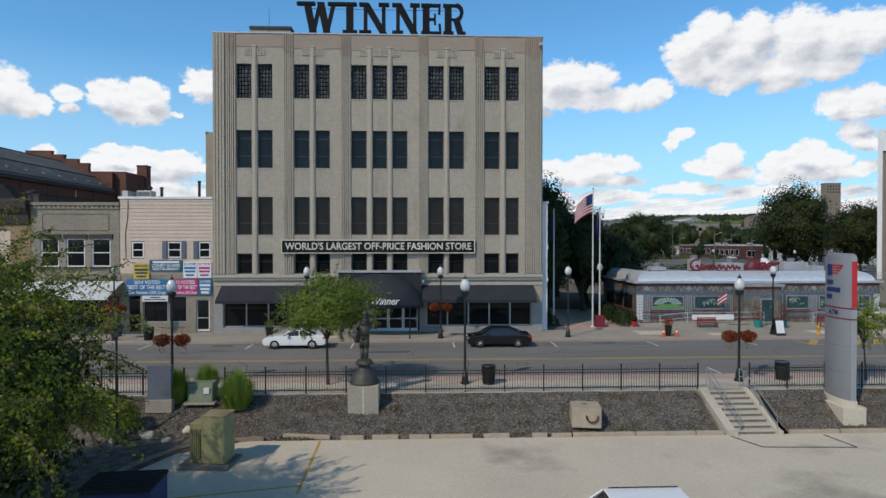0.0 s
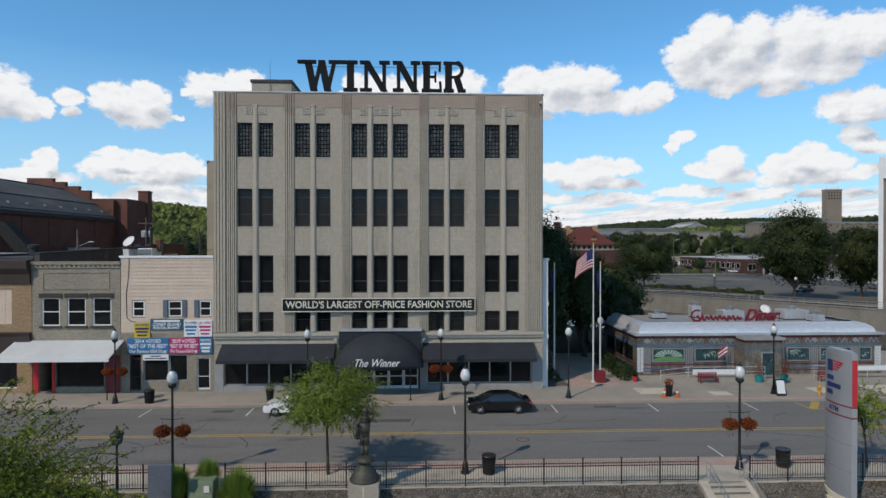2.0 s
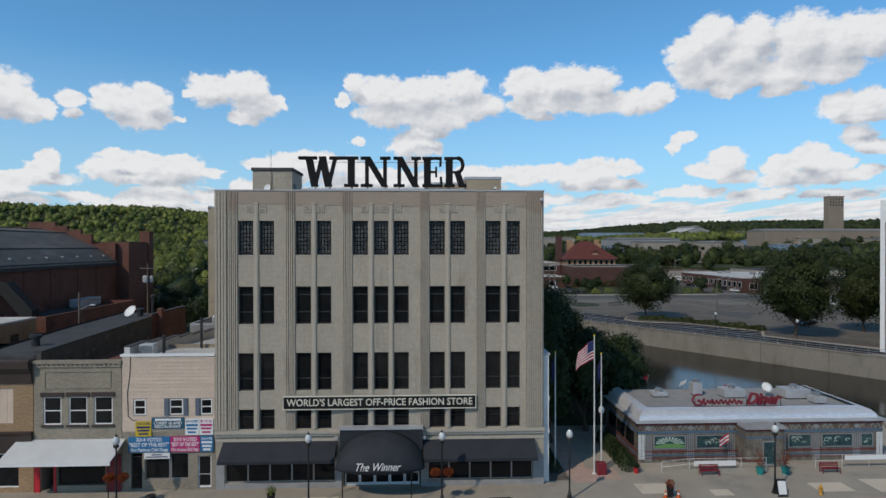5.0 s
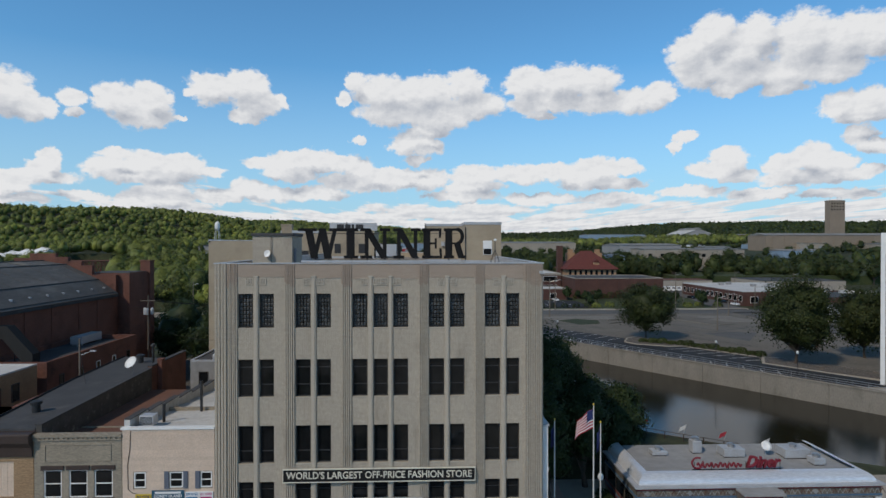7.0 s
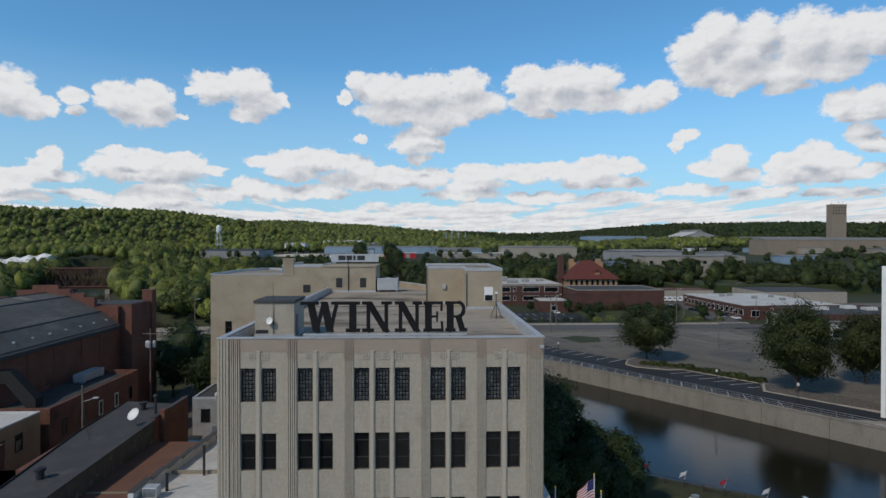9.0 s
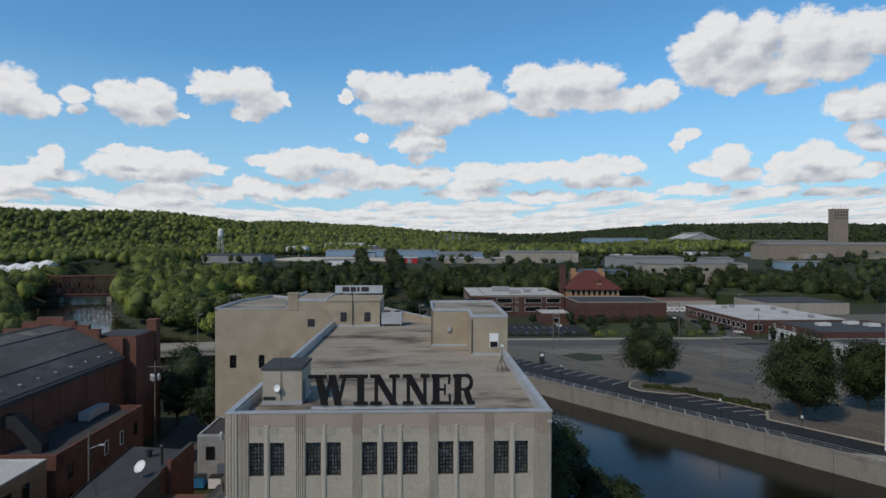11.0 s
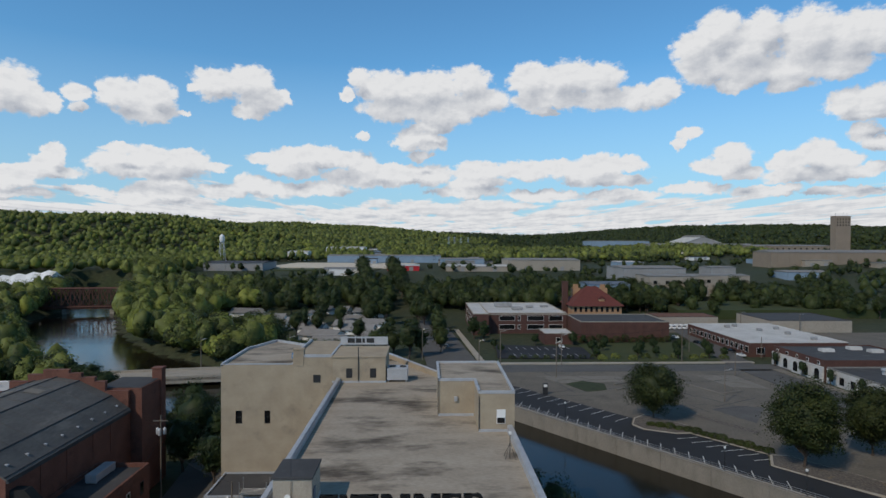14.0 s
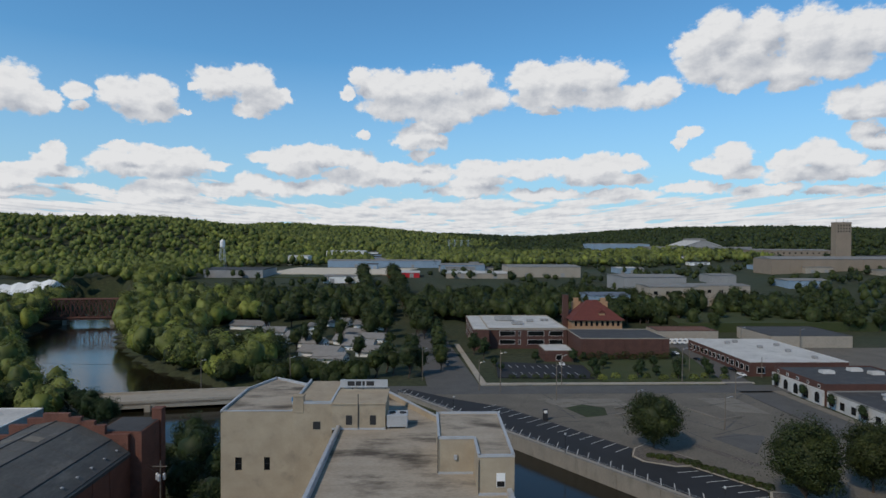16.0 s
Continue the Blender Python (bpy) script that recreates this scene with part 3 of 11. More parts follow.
M["flag_blue"] = mat("flag_blue", (0.02, 0.03, 0.12), rough=0.8)

# the river: dark murky water, smooth enough to mirror the sky
M["water"] = mat("river_water", (0.017, 0.015, 0.009), (0.012, 0.011, 0.007), scale=0.05, fine=1.6, rough=0.12, bump=0.35, spec=0.24)

# ---- builders ----


def box(bm, x0, x1, y0, y1, z0, z1):
    v = [bm.verts.new(p) for p in ((x0, y0, z0), (x1, y0, z0), (x1, y1, z0), (x0, y1, z0), (x0, y0, z1), (x1, y0, z1), (x1, y1, z1), (x0, y1, z1))]
    for f in ((3, 2, 1, 0), (4, 5, 6, 7), (0, 1, 5, 4), (1, 2, 6, 5), (2, 3, 7, 6), (3, 0, 4, 7)):
        bm.faces.new([v[i] for i in f])
    return bm


def bevel_box(bm, x0, x1, y0, y1, z0, z1, r=0.03):
    """A box whose edges are chamfered."""
    tmp = bmesh.new()
    box(tmp, x0, x1, y0, y1, z0, z1)
    bmesh.ops.bevel(tmp, geom=list(tmp.edges), offset=r, segments=2, affect="EDGES", profile=0.5)
    merge(bm, tmp)
    return bm


def merge(bm, tmp):
    me = bpy.data.meshes.new("tmp")
    tmp.to_mesh(me)
    tmp.free()
    bm.from_mesh(me)
    bpy.data.meshes.remove(me)


def tube(bm, p0, p1, r0, r1=None, n=10, cap=True):
    """A round bar from p0 to p1."""
    p0, p1 = Vector(p0), Vector(p1)
    r1 = r0 if r1 is None else r1
    d = (p1 - p0).normalized()
    a = d.orthogonal().normalized()
    b = d.cross(a)
    rings = []
    for p, r in ((p0, r0), (p1, r1)):
        rings.append([bm.verts.new(p + (a * math.cos(2 * math.pi * k / n) + b * math.sin(2 * math.pi * k / n)) * r) for k in range(n)])
    for k in range(n):
        bm.faces.new((rings[0][k], rings[0][(k + 1) % n], rings[1][(k + 1) % n], rings[1][k]))
    if cap:
        bm.faces.new(rings[0][::-1])
        bm.faces.new(rings[1])
    return bm


def lathe(bm, profile, x=0.0, y=0.0, z=0.0, n=16, sx=1.0, sy=1.0):
    """A turned body from (radius, height) pairs."""
    rings = [[bm.verts.new((x + sx * r * math.cos(2 * math.pi * k / n), y + sy * r * math.sin(2 * math.pi * k / n), z + h)) for k in range(n)] for r, h in profile]
    for a, b in zip(rings, rings[1:]):
        for k in range(n):
            bm.faces.new((a[k], a[(k + 1) % n], b[(k + 1) % n], b[k]))
    bm.faces.new(rings[0][::-1])
    bm.faces.new(rings[-1])
    return bm


def prism(bm, pts, z0, z1):
    """An upright prism over a ground outline (counter-clockwise)."""
    lo = [bm.verts.new((x, y, z0)) for x, y in pts]
    hi = [bm.verts.new((x, y, z1)) for x, y in pts]
    n = len(pts)
    bm.faces.new(lo[::-1])
    bm.faces.new(hi)
    for k in range(n):
        bm.faces.new((lo[k], lo[(k + 1) % n], hi[(k + 1) % n], hi[k]))
    return bm


def extrude_xz(bm, pts, y0, y1):
    """A slab in the x-z plane (outline counter-clockwise as seen from -y), from y0 to y1."""
    f = [bm.verts.new((x, y0, z)) for x, z in pts]
    b = [bm.verts.new((x, y1, z)) for x, z in pts]
    n = len(pts)
    bm.faces.new(f)
    bm.faces.new(b[::-1])
    for k in range(n):
        bm.faces.new((f[(k + 1) % n], f[k], b[k], b[(k + 1) % n]))
    return bm


def extrude_yz(bm, pts, x0, x1):
    """A bar along x with the outline (y, z)."""
    f = [bm.verts.new((x0, y, z)) for y, z in pts]
    b = [bm.verts.new((x1, y, z)) for y, z in pts]
    n = len(pts)
    bm.faces.new(f)
    bm.faces.new(b[::-1])
    for k in range(n):
        bm.faces.new((f[(k + 1) % n], f[k], b[k], b[(k + 1) % n]))
    return bm


def holed_wall(bm, u0, u1, z0, z1, holes, place, thick):
    """An upright wall with openings through it. place(u, d, z) gives the point u along the wall and d deep into it."""
    us = sorted({u0, u1, *[h[0] for h in holes], *[h[1] for h in holes]})
    zs = sorted({z0, z1, *[h[2] for h in holes], *[h[3] for h in holes]})

    def solid(i, j):
        if not (0 <= i < len(us) - 1 and 0 <= j < len(zs) - 1):
            return False
        cu, cz = (us[i] + us[i + 1]) / 2, (zs[j] + zs[j + 1]) / 2
        return not any(h[0] < cu < h[1] and h[2] < cz < h[3] for h in holes)

    def quad(*pts):
        bm.faces.new([bm.verts.new(place(*p)) for p in pts])

    for i in range(len(us) - 1):
        for j in range(len(zs) - 1):
            if not solid(i, j):
                continue
            a, b, c, d = us[i], us[i + 1], zs[j], zs[j + 1]
            quad((a, 0, c), (b, 0, c), (b, 0, d), (a, 0, d))
            quad((b, thick, c), (a, thick, c), (a, thick, d), (b, thick, d))
            if not solid(i - 1, j):
                quad((a, thick, c), (a, 0, c), (a, 0, d), (a, thick, d))
            if not solid(i + 1, j):
                quad((b, 0, c), (b, thick, c), (b, thick, d), (b, 0, d))
            if not solid(i, j - 1):
                quad((a, 0, c), (a, thick, c), (b, thick, c), (b, 0, c))
            if not solid(i, j + 1):
                quad((a, thick, d), (a, 0, d), (b, 0, d), (b, thick, d))
    return bm


def pipe(bm, pts, r, n=5):
    """One round bar along a line of points."""
    pts = [Vector(p) for p in pts]
    rings = []
    for k, p in enumerate(pts):
        d = (pts[min(k + 1, len(pts) - 1)] - pts[max(k - 1, 0)]).normalized()
        a = d.cross(Vector((0, 0, 1)))
        a = a.normalized() if a.length > 1e-4 else d.orthogonal().normalized()
        b = d.cross(a)
        rings.append([bm.verts.new(p + (a * math.cos(2 * math.pi * j / n) + b * math.sin(2 * math.pi * j / n)) * r) for j in range(n)])
    for p, q in zip(rings, rings[1:]):
        for j in range(n):
            bm.faces.new((p[j], p[(j + 1) % n], q[(j + 1) % n], q[j]))
    bm.faces.new(rings[0][::-1])
    bm.faces.new(rings[-1])
    return bm


def finish(name, bm, material, smooth=False):
    me = bpy.data.meshes.new(name)
    bm.normal_update()
    bm.to_mesh(me)
    bm.free()
    me.materials.append(material)
    if smooth:
        me.shade_smooth()
    return me


def part(name, bm, material, parent, label="", smooth=False):
    ob = new(name, finish(name, bm, material, smooth))
    ob.parent = parent
    ob.matrix_parent_inverse = parent.matrix_world.inverted() if parent.type == "EMPTY" and False else Matrix()
    return tagged(ob, label)


def thing(name, label, category, at=(0, 0, 0), group="", kind="", turn=0.0):
    """A thing: an Empty at its base, to which its parts are children in its own coordinates."""
    ob = new(name)
    ob.empty_display_size = 0.2
    ob.location = at
    ob.rotation_euler = (0, 0, radians(turn))
    return tagged(ob, label, category, group, kind)


def solid(name, bm, material, label, category, group="", kind="", smooth=False):
    return tagged(new(name, finish(name, bm, material, smooth)), label, category, group, kind)


def shared(name, mesh, parent, at=(0, 0, 0), turn=0.0, scale=None):
    """A piece on shared mesh data."""
    ob = new(name, mesh)
    ob.parent = parent
    ob.location = at
    if turn:
        ob.rotation_euler = (0, 0, radians(turn))
    if scale:
        ob.scale = scale
    return ob


def text_mesh(name, words, size, depth, material, bold=0.0, shear=0.0, width=None):
    """Raised lettering in the x-z plane, centred, facing -y."""
    cu = bpy.data.curves.new(name, "FONT")
    cu.body, cu.size, cu.extrude, cu.offset, cu.shear = words, size, depth, bold, shear
    cu.align_x, cu.align_y = "CENTER", "CENTER"
    cu.resolution_u = 3
    tmp = new("lettering", cu)
    me = bpy.data.meshes.new_from_object(tmp.evaluated_get(bpy.context.evaluated_depsgraph_get()))
    bpy.data.objects.remove(tmp)
    bpy.data.curves.remove(cu)
    xs = [v.co.x for v in me.vertices]
    k = width / (max(xs) - min(xs)) if width else 1.0
    mid = (max(xs) + min(xs)) / 2
    for v in me.vertices:
        x, y, z = v.co
        v.co = ((x - mid) * k, -z, y)
    me.name = name
    me.materials.clear()
    me.materials.append(material)
    return me


def quads_mesh(name, centres, sizes, material, seed=0, tall=1.0, up=0.0):
    """Many small leaf faces, each turned its own way. up pulls their normals upwards."""
    rng = np.random.default_rng(seed)
    c = np.asarray(centres, float)
    n = len(c)
    nor = rng.normal(size=(n, 3))
    nor[:, 2] = nor[:, 2] + up
    nor /= np.linalg.norm(nor, axis=1)[:, None] + 1e-9
    a = np.cross(nor, rng.normal(size=(n, 3)))
    a /= np.linalg.norm(a, axis=1)[:, None] + 1e-9
    b = np.cross(nor, a)
    s = np.asarray(sizes, float).reshape(-1, 1) * np.ones((n, 1))
    bend = nor * s * 0.25
    v = np.stack([c - a * s * tall, c - b * s * 0.55 + bend, c + a * s * tall, c + b * s * 0.55 + bend], 1).reshape(-1, 3)
    me = bpy.data.meshes.new(name)
    me.vertices.add(4 * n)
    me.vertices.foreach_set("co", v.ravel().astype(np.float32))
    me.loops.add(4 * n)
    me.loops.foreach_set("vertex_index", np.arange(4 * n, dtype=np.int32))
    me.polygons.add(n)
    me.polygons.foreach_set("loop_start", np.arange(0, 4 * n, 4, dtype=np.int32))
    me.update(calc_edges=True)
    me.validate()
    me.materials.append(material)
    return me

# ---- ground, river, streets ----
RIVER = [(92, 44), (61.6, 85), (34, 122), (6.4, 156), (-40, 184), (-85, 212), (-148, 262), (-198, 330), (-232, 400), (-262, 500), (-330, 600)]
RIVER_HALF = 23.0


def step(a, b, v):
    k = np.clip((v - a) / (b - a), 0, 1)
    return k * k * (3 - 2 * k)


def river_distance(x, y):
    d = np.full(np.shape(x), 1e9)
    for (ax, ay), (bx, by) in zip(RIVER, RIVER[1:]):
        ex, ey = bx - ax, by - ay
        k = np.clip(((x - ax) * ex + (y - ay) * ey) / (ex * ex + ey * ey), 0, 1)
        d = np.minimum(d, np.hypot(x - ax - k * ex, y - ay - k * ey))
    return d


def relief(x, y):
    """Height of the open ground before the river is cut: flat streets, a slow rise and wooded ridges all round."""
    x, y = np.asarray(x, float), np.asarray(y, float)
    z = -0.30 + 17.0 * step(340, 660, y) + 8.0 * step(700, 1300, y)
    z = z + 9.0 * step(330, 560, x) * step(450, 760, y)
    ridge = 70 * step(950, 1500, y + 0.10 * np.abs(x) - 0.55 * np.minimum(x + 300, 0)) * step(100, -700, x)
    ridge = ridge + 43 * step(1700, 2500, y) * step(-900, -200, x) * (1 - 0.35 * step(100, 500, x))
    ridge = ridge + 39 * step(1250, 2100, y + 0.35 * x) * step(450, 1100, x)
    ridge = ridge * (1 + 0.07 * np.sin(x / 210.0 + 1.0) + 0.05 * np.sin(x / 83.0 + y / 160.0))
    ridge = ridge + 60 * step(500, 1500, -y) + 60 * step(700, 1600, -x - 0.3 * y) * (y < 900)
    return z + ridge


def ground_z(x, y):
    z = relief(x, y)
    z = np.where(np.asarray(y) < 31.5, -1.75, z)
    d = river_distance(np.asarray(x, float), np.asarray(y, float))
    return z + (-5.2 - z) * (1 - step(RIVER_HALF + 0.5, RIVER_HALF + 5.5, d))


def make_ground():
    xs = np.concatenate([np.linspace(-4200, -420, 64), np.arange(-405, -140, 9), np.arange(-140, 140, 3.5), np.arange(145, 420, 13), np.linspace(440, 4200, 64)])
    ys = np.concatenate([np.linspace(-3000, -60, 24), np.arange(-50, 28, 13), [31.0, 32.0], np.arange(35, 260, 3.5), np.arange(262, 620, 8), np.linspace(635, 4600, 110)])
    gx, gy = np.meshgrid(xs, ys)
    gz = ground_z(gx, gy)
    v = np.stack([gx, gy, gz], -1).reshape(-1, 3)
    nx, ny = len(xs), len(ys)
    idx = np.arange(nx * ny).reshape(ny, nx)
    q = np.stack([idx[:-1, :-1], idx[:-1, 1:], idx[1:, 1:], idx[1:, :-1]], -1).reshape(-1, 4)
    me = bpy.data.meshes.new("ground")
    me.from_pydata(v.tolist(), [], q.tolist())
    me.materials.append(M["earth"])
    me.shade_smooth()
    return tagged(new("ground", me), "grassy and paved ground rising to wooded ridges", "ground", kind="structure")


make_ground()

bm = bmesh.new()
prism(bm, [(-420, 40), (150, 40), (150, 640), (-420, 640)], -3.4, -3.0)
solid("water", bm, M["water"], "dark slow river mirroring the sky", "river", kind="structure")


def slab(name, pts, z0, z1, material, label, category, kind="structure"):
    bm = bmesh.new()
    prism(bm, pts, z0, z1)
    return solid(name, bm, material, label, category, kind=kind)


def strip(bm, a, b, w, z, t=0.012):
    """A painted line from a to b."""
    a, b = Vector((*a, 0)), Vector((*b, 0))
    s = (b - a).normalized().cross(Vector((0, 0, 1))) * (w / 2)
    prism(bm, [(p.x, p.y) for p in (a - s, b - s, b + s, a + s)][::-1], z - t, z)


ROAD_Z = -0.14
slab("road", [(-140, 33.35), (75, 33.35), (75, 45.4), (-140, 45.4)], -0.6, ROAD_Z, M["asphalt"], "grey patched two-lane asphalt street", "road")
slab("pavement_near", [(-140, 29.72), (75, 29.72), (75, 32.1), (-140, 32.1)], -2.0, 0.0, M["concrete_near"], "concrete pavement behind the iron fence", "pavement")
slab("pavement_far", [(-140, 46.15), (75, 46.15), (75, 66), (-140, 66)], -0.5, 0.0, M["concrete"], "concrete pavement before the shopfronts", "pavement")
slab("kerb_near", [(-140, 33.12), (75, 33.12), (75, 33.345), (-140, 33.345)], -0.6, 0.004, M["concrete"], "worn concrete kerb", "kerb")
slab("kerb_far", [(-140, 45.405), (75, 45.405), (75, 45.6), (-140, 45.6)], -0.6, 0.004, M["concrete"], "worn concrete kerb", "kerb")
slab("paver_strip_near", [(-140, 32.105), (75, 32.105), (75, 33.115), (-140, 33.115)], -0.6, 0.0, M["paver"], "red paver strip along the kerb", "pavement")
slab("paver_strip_far", [(-140, 45.605), (75, 45.605), (75, 46.145), (-140, 46.145)], -0.6, 0.0, M["paver"], "red paver strip along the kerb", "pavement")

for off in (-0.16, 0.16):
    bm = bmesh.new()
    strip(bm, (-140, 38.75 + off), (75, 38.75 + off), 0.11, ROAD_Z + 0.006)
    solid("yellow_road_line", bm, M["yellow_line"], "worn yellow centre line on the asphalt", "road marking", "centre lines", kind="structure")
for k in range(-7, 8):
    for y0, y1, lean in ((33.6, 35.6, 0.0), (43.1, 45.2, 0.0)):
        x = 2.66 + 7.57 * k
        if -60 < x < 45 and (y0 > 40 or x > 12):
            bm = bmesh.new()
            strip(bm, (x - lean, y0), (x + lean, y1), 0.10, ROAD_Z + 0.006)
            solid("parking_mark", bm, M["white_line"], "faded white parking bay line", "road marking", "parking bay lines", kind="structure")
rng = random.Random(61)
for k in range(26):
    x, y, a = rng.uniform(-40, 40), rng.uniform(34.2, 44.8), rng.choice((0.05, 1.45, 1.6, 0.12, 0.7)) + rng.uniform(-0.2, 0.2)
    bm = bmesh.new()
    for j in range(rng.randint(3, 7)):
        x2, y2 = x + 0.9 * math.cos(a), y + 0.9 * math.sin(a)
        if not 33.7 < y2 < 45.1:
            break
        strip(bm, (x, y), (x2, y2), rng.uniform(0.03, 0.07), ROAD_Z + 0.004, 0.01)
        x, y, a = x2, y2, a + rng.uniform(-0.5, 0.5)
    if bm.faces:
        solid("road_crack", bm, M["tar"], "tar-sealed crack in the asphalt", "road crack", "sealed cracks", kind="structure")
    else:
        bm.free()
for x, y, w, d in ((-14.5, 44.4, 1.6, 0.7), (-27.0, 44.3, 1.3, 0.6), (14.2, 44.5, 1.8, 0.6), (-20.0, 36.4, 2.4, 0.9), (20.6, 35.2, 2.0, 0.8), (-2.0, 41.6, 3.0, 0.8)):
    bm = bmesh.new()
    prism(bm, [(x - w / 2, y - d / 2), (x + w * 0.46, y - d * 0.42), (x + w / 2, y + d / 2), (x - w * 0.44, y + d * 0.4)], ROAD_Z - 0.01, ROAD_Z + 0.005)
    solid("road_patch", bm, M["asphalt_far"], "dark asphalt patch in the street", "road patch", "asphalt patches", kind="structure")
for x, y in ((6.6, 37.2), (9.8, 44.0), (28.0, 35.6), (-16.0, 37.5)):
    bm = bmesh.new()
    lathe(bm, [(0.42, -0.02), (0.42, 0.004), (0.34, 0.004), (0.33, -0.002), (0.02, -0.002)], x, y, ROAD_Z, n=20)
    solid("manhole_cover", bm, M["rust"], "round rusty iron manhole cover", "manhole cover", "manhole covers")
# the yellow hatched bay in front of the hydrant
bm = bmesh.new()
strip(bm, (29.5, 43.2), (29.5, 45.2), 0.12, ROAD_Z + 0.006)
strip(bm, (29.5, 43.2), (45, 43.2), 0.12, ROAD_Z + 0.006)
for k in range(9):
    strip(bm, (29.7 + 1.7 * k, 43.3), (31.2 + 1.7 * k, 45.2), 0.55, ROAD_Z + 0.006)
solid("hatched_bay", bm, M["yellow_line"], "yellow hatched no-parking bay", "road marking", kind="structure")

# the sunken lot in the foreground and its planted bank
slab("lot", [(-60, -60), (75, -60), (75, 26.9), (-60, 26.9)], -1.9, -1.4, M["lot"], "worn pale concrete parking lot", "parking lot")
bm = bmesh.new()
rng = random.Random(4)
bank_bm = bmesh.new()
NX, NY = 150, 10
rows = []
for j in range(NY + 1):
    row = []
    for i in range(NX + 1):
        x = -45 + 120 * i / NX
        v = j / NY
        y = 27.0 + 2.75 * v
        z = -1.42 + 1.38 * (v * v * (3 - 2 * v) * 0.55 + v * 0.45) + 0.06 * noise.noise(Vector((x * 0.9, y * 0.9, 0))) * (1 if 0 < j < NY else 0)
        row.append(bank_bm.verts.new((x, y, z)))
    rows.append(row)
for j in range(NY):
    for i in range(NX):
        x = -45 + 120 * (i + 0.5) / NX
        if 14.45 < x < 17.3:
            continue
        bank_bm.faces.new((rows[j][i], rows[j][i + 1], rows[j + 1][i + 1], rows[j + 1][i]))
solid("mulch_bank", bank_bm, M["mulch"], "sloping bank of dark weathered mulch", "planting bed", kind="structure", smooth=True)


def bank_z(y):
    v = min(max((y - 27.0) / 2.75, 0), 1)
    return -1.42 + 1.38 * (v * v * (3 - 2 * v) * 0.55 + v * 0.45)


c, s = [], []
for k in range(56000):
    x, y = rng.uniform(-14, 24), rng.uniform(27.05, 29.7)
    if 14.3 < x < 17.4:
        continue
    c.append((x, y, bank_z(y) + 0.02 + 0.06 * noise.noise(Vector((x * 0.9, y * 0.9, 0)))))
    s.append(rng.uniform(0.018, 0.045))
tagged(new("wood_chips", quads_mesh("wood_chips", c, s, M["chip"], 3, 1.2, 1.5)), "scattered grey and dark wood chips on the bank", "mulch", kind="stuff")

# low kerb stones between the lot and the bank, some missing or pushed askew
kb = bmesh.new()
bevel_box(kb, -0.5, 0.5, -0.09, 0.09, 0, 0.2, 0.025)
kerb_me = finish("kerb_stone", kb, M["kerb_tan"])
bed = thing("bed_kerb", "broken row of concrete kerb stones along the lot", "kerb", kind="structure")
for x, y, ln, turn in ((-5.1, 27.2, 2.2, -8), (-3.0, 26.95, 1.05, 0), (-1.5, 26.98, 1.2, 1), (0.05, 26.95, 0.9, -2), (1.55, 26.95, 1.9, 0), (3.6, 26.98, 1.2, 2), (5.6, 26.98, 0.7, -2), (6.6, 26.9, 0.9, 1),
                       (8.6, 26.95, 2.9, 0), (11.5, 26.95, 2.8, 0), (13.6, 26.95, 1.3, 0), (18.6, 26.95, 2.4, 0), (21.1, 26.95, 2.4, 0), (23.6, 26.95, 2.4, 0)):
    shared("kerb_stone", kerb_me, bed, (x, y, -1.42), turn, (ln, 1, 1))
# the curved kerb round the utility boxes
bm = bmesh.new()
arc = [(-7.0 - 4.6 * math.sin(a), 22.6 + 4.4 * math.cos(a)) for a in [radians(k) for k in range(0, 96, 8)]]
for (ax, ay), (bx, by) in zip(arc, arc[1:]):
    d = Vector((bx - ax, by - ay, 0)).normalized().cross(Vector((0, 0, 1))) * 0.1
    prism(bm, [(ax - d.x, ay - d.y), (bx - d.x, by - d.y), (bx + d.x, by + d.y), (ax + d.x, ay + d.y)], -1.5, -1.24)
solid("curved_kerb", bm, M["kerb_brown"], "curved cracked concrete kerb", "kerb", kind="structure")
# planted ground inside that kerb, under the tree
bm = bmesh.new()
prism(bm, [(-30, -5), (-12.5, -5), (-11.4, 22.8), (-10.3, 25.4), (-8.2, 26.7), (-7, 27.2), (-30, 27.2)], -1.7, -1.34)
solid("tree_bed", bm, M["mulch"], "litter-strewn soil bed under the tree", "planting bed", kind="structure")
# painted bay line, tar-sealed patch and cracks of the lot
bm = bmesh.new()
strip(bm, (-4.33, 21.2), (-4.43, 26.8), 0.11, -1.394)
strip(bm, (-9.0, 20.9), (-4.33, 21.9), 0.11, -1.394)
solid("lot_marking", bm, M["yellow_line"], "faded yellow bay line on the lot", "road marking", kind="structure")
bm = bmesh.new()
for a, b in (((14.45, 26.7), (15.1, 25.2)), ((15.1, 25.2), (19.2, 25.0)), ((19.2, 25.0), (18.9, 26.7))):
    strip(bm, a, b, 0.11, -1.394)
solid("tar_seam", bm, M["tar"], "black tar seam round a patched slab", "road marking", kind="structure")

# ---- riverside: retaining wall, promenade, new parking lot, old lots and cross streets ----
WALL_DIR = Vector((0.597, -0.802, 0))
WALL_NOR = Vector((0.802, 0.597, 0))          # away from the water


def along(k, off, z=0.0):
    """A point k metres along the river wall from (24.8, 173) and off metres behind it."""
    p = Vector((24.8, 173.0, 0)) + WALL_DIR * k + WALL_NOR * off
    return (p.x, p.y, z)


def wall_prism(bm, k0, k1, o0, o1, z0, z1):
    prism(bm, [along(k0, o0)[:2], along(k1, o0)[:2], along(k1, o1)[:2], along(k0, o1)[:2]], z0, z1)


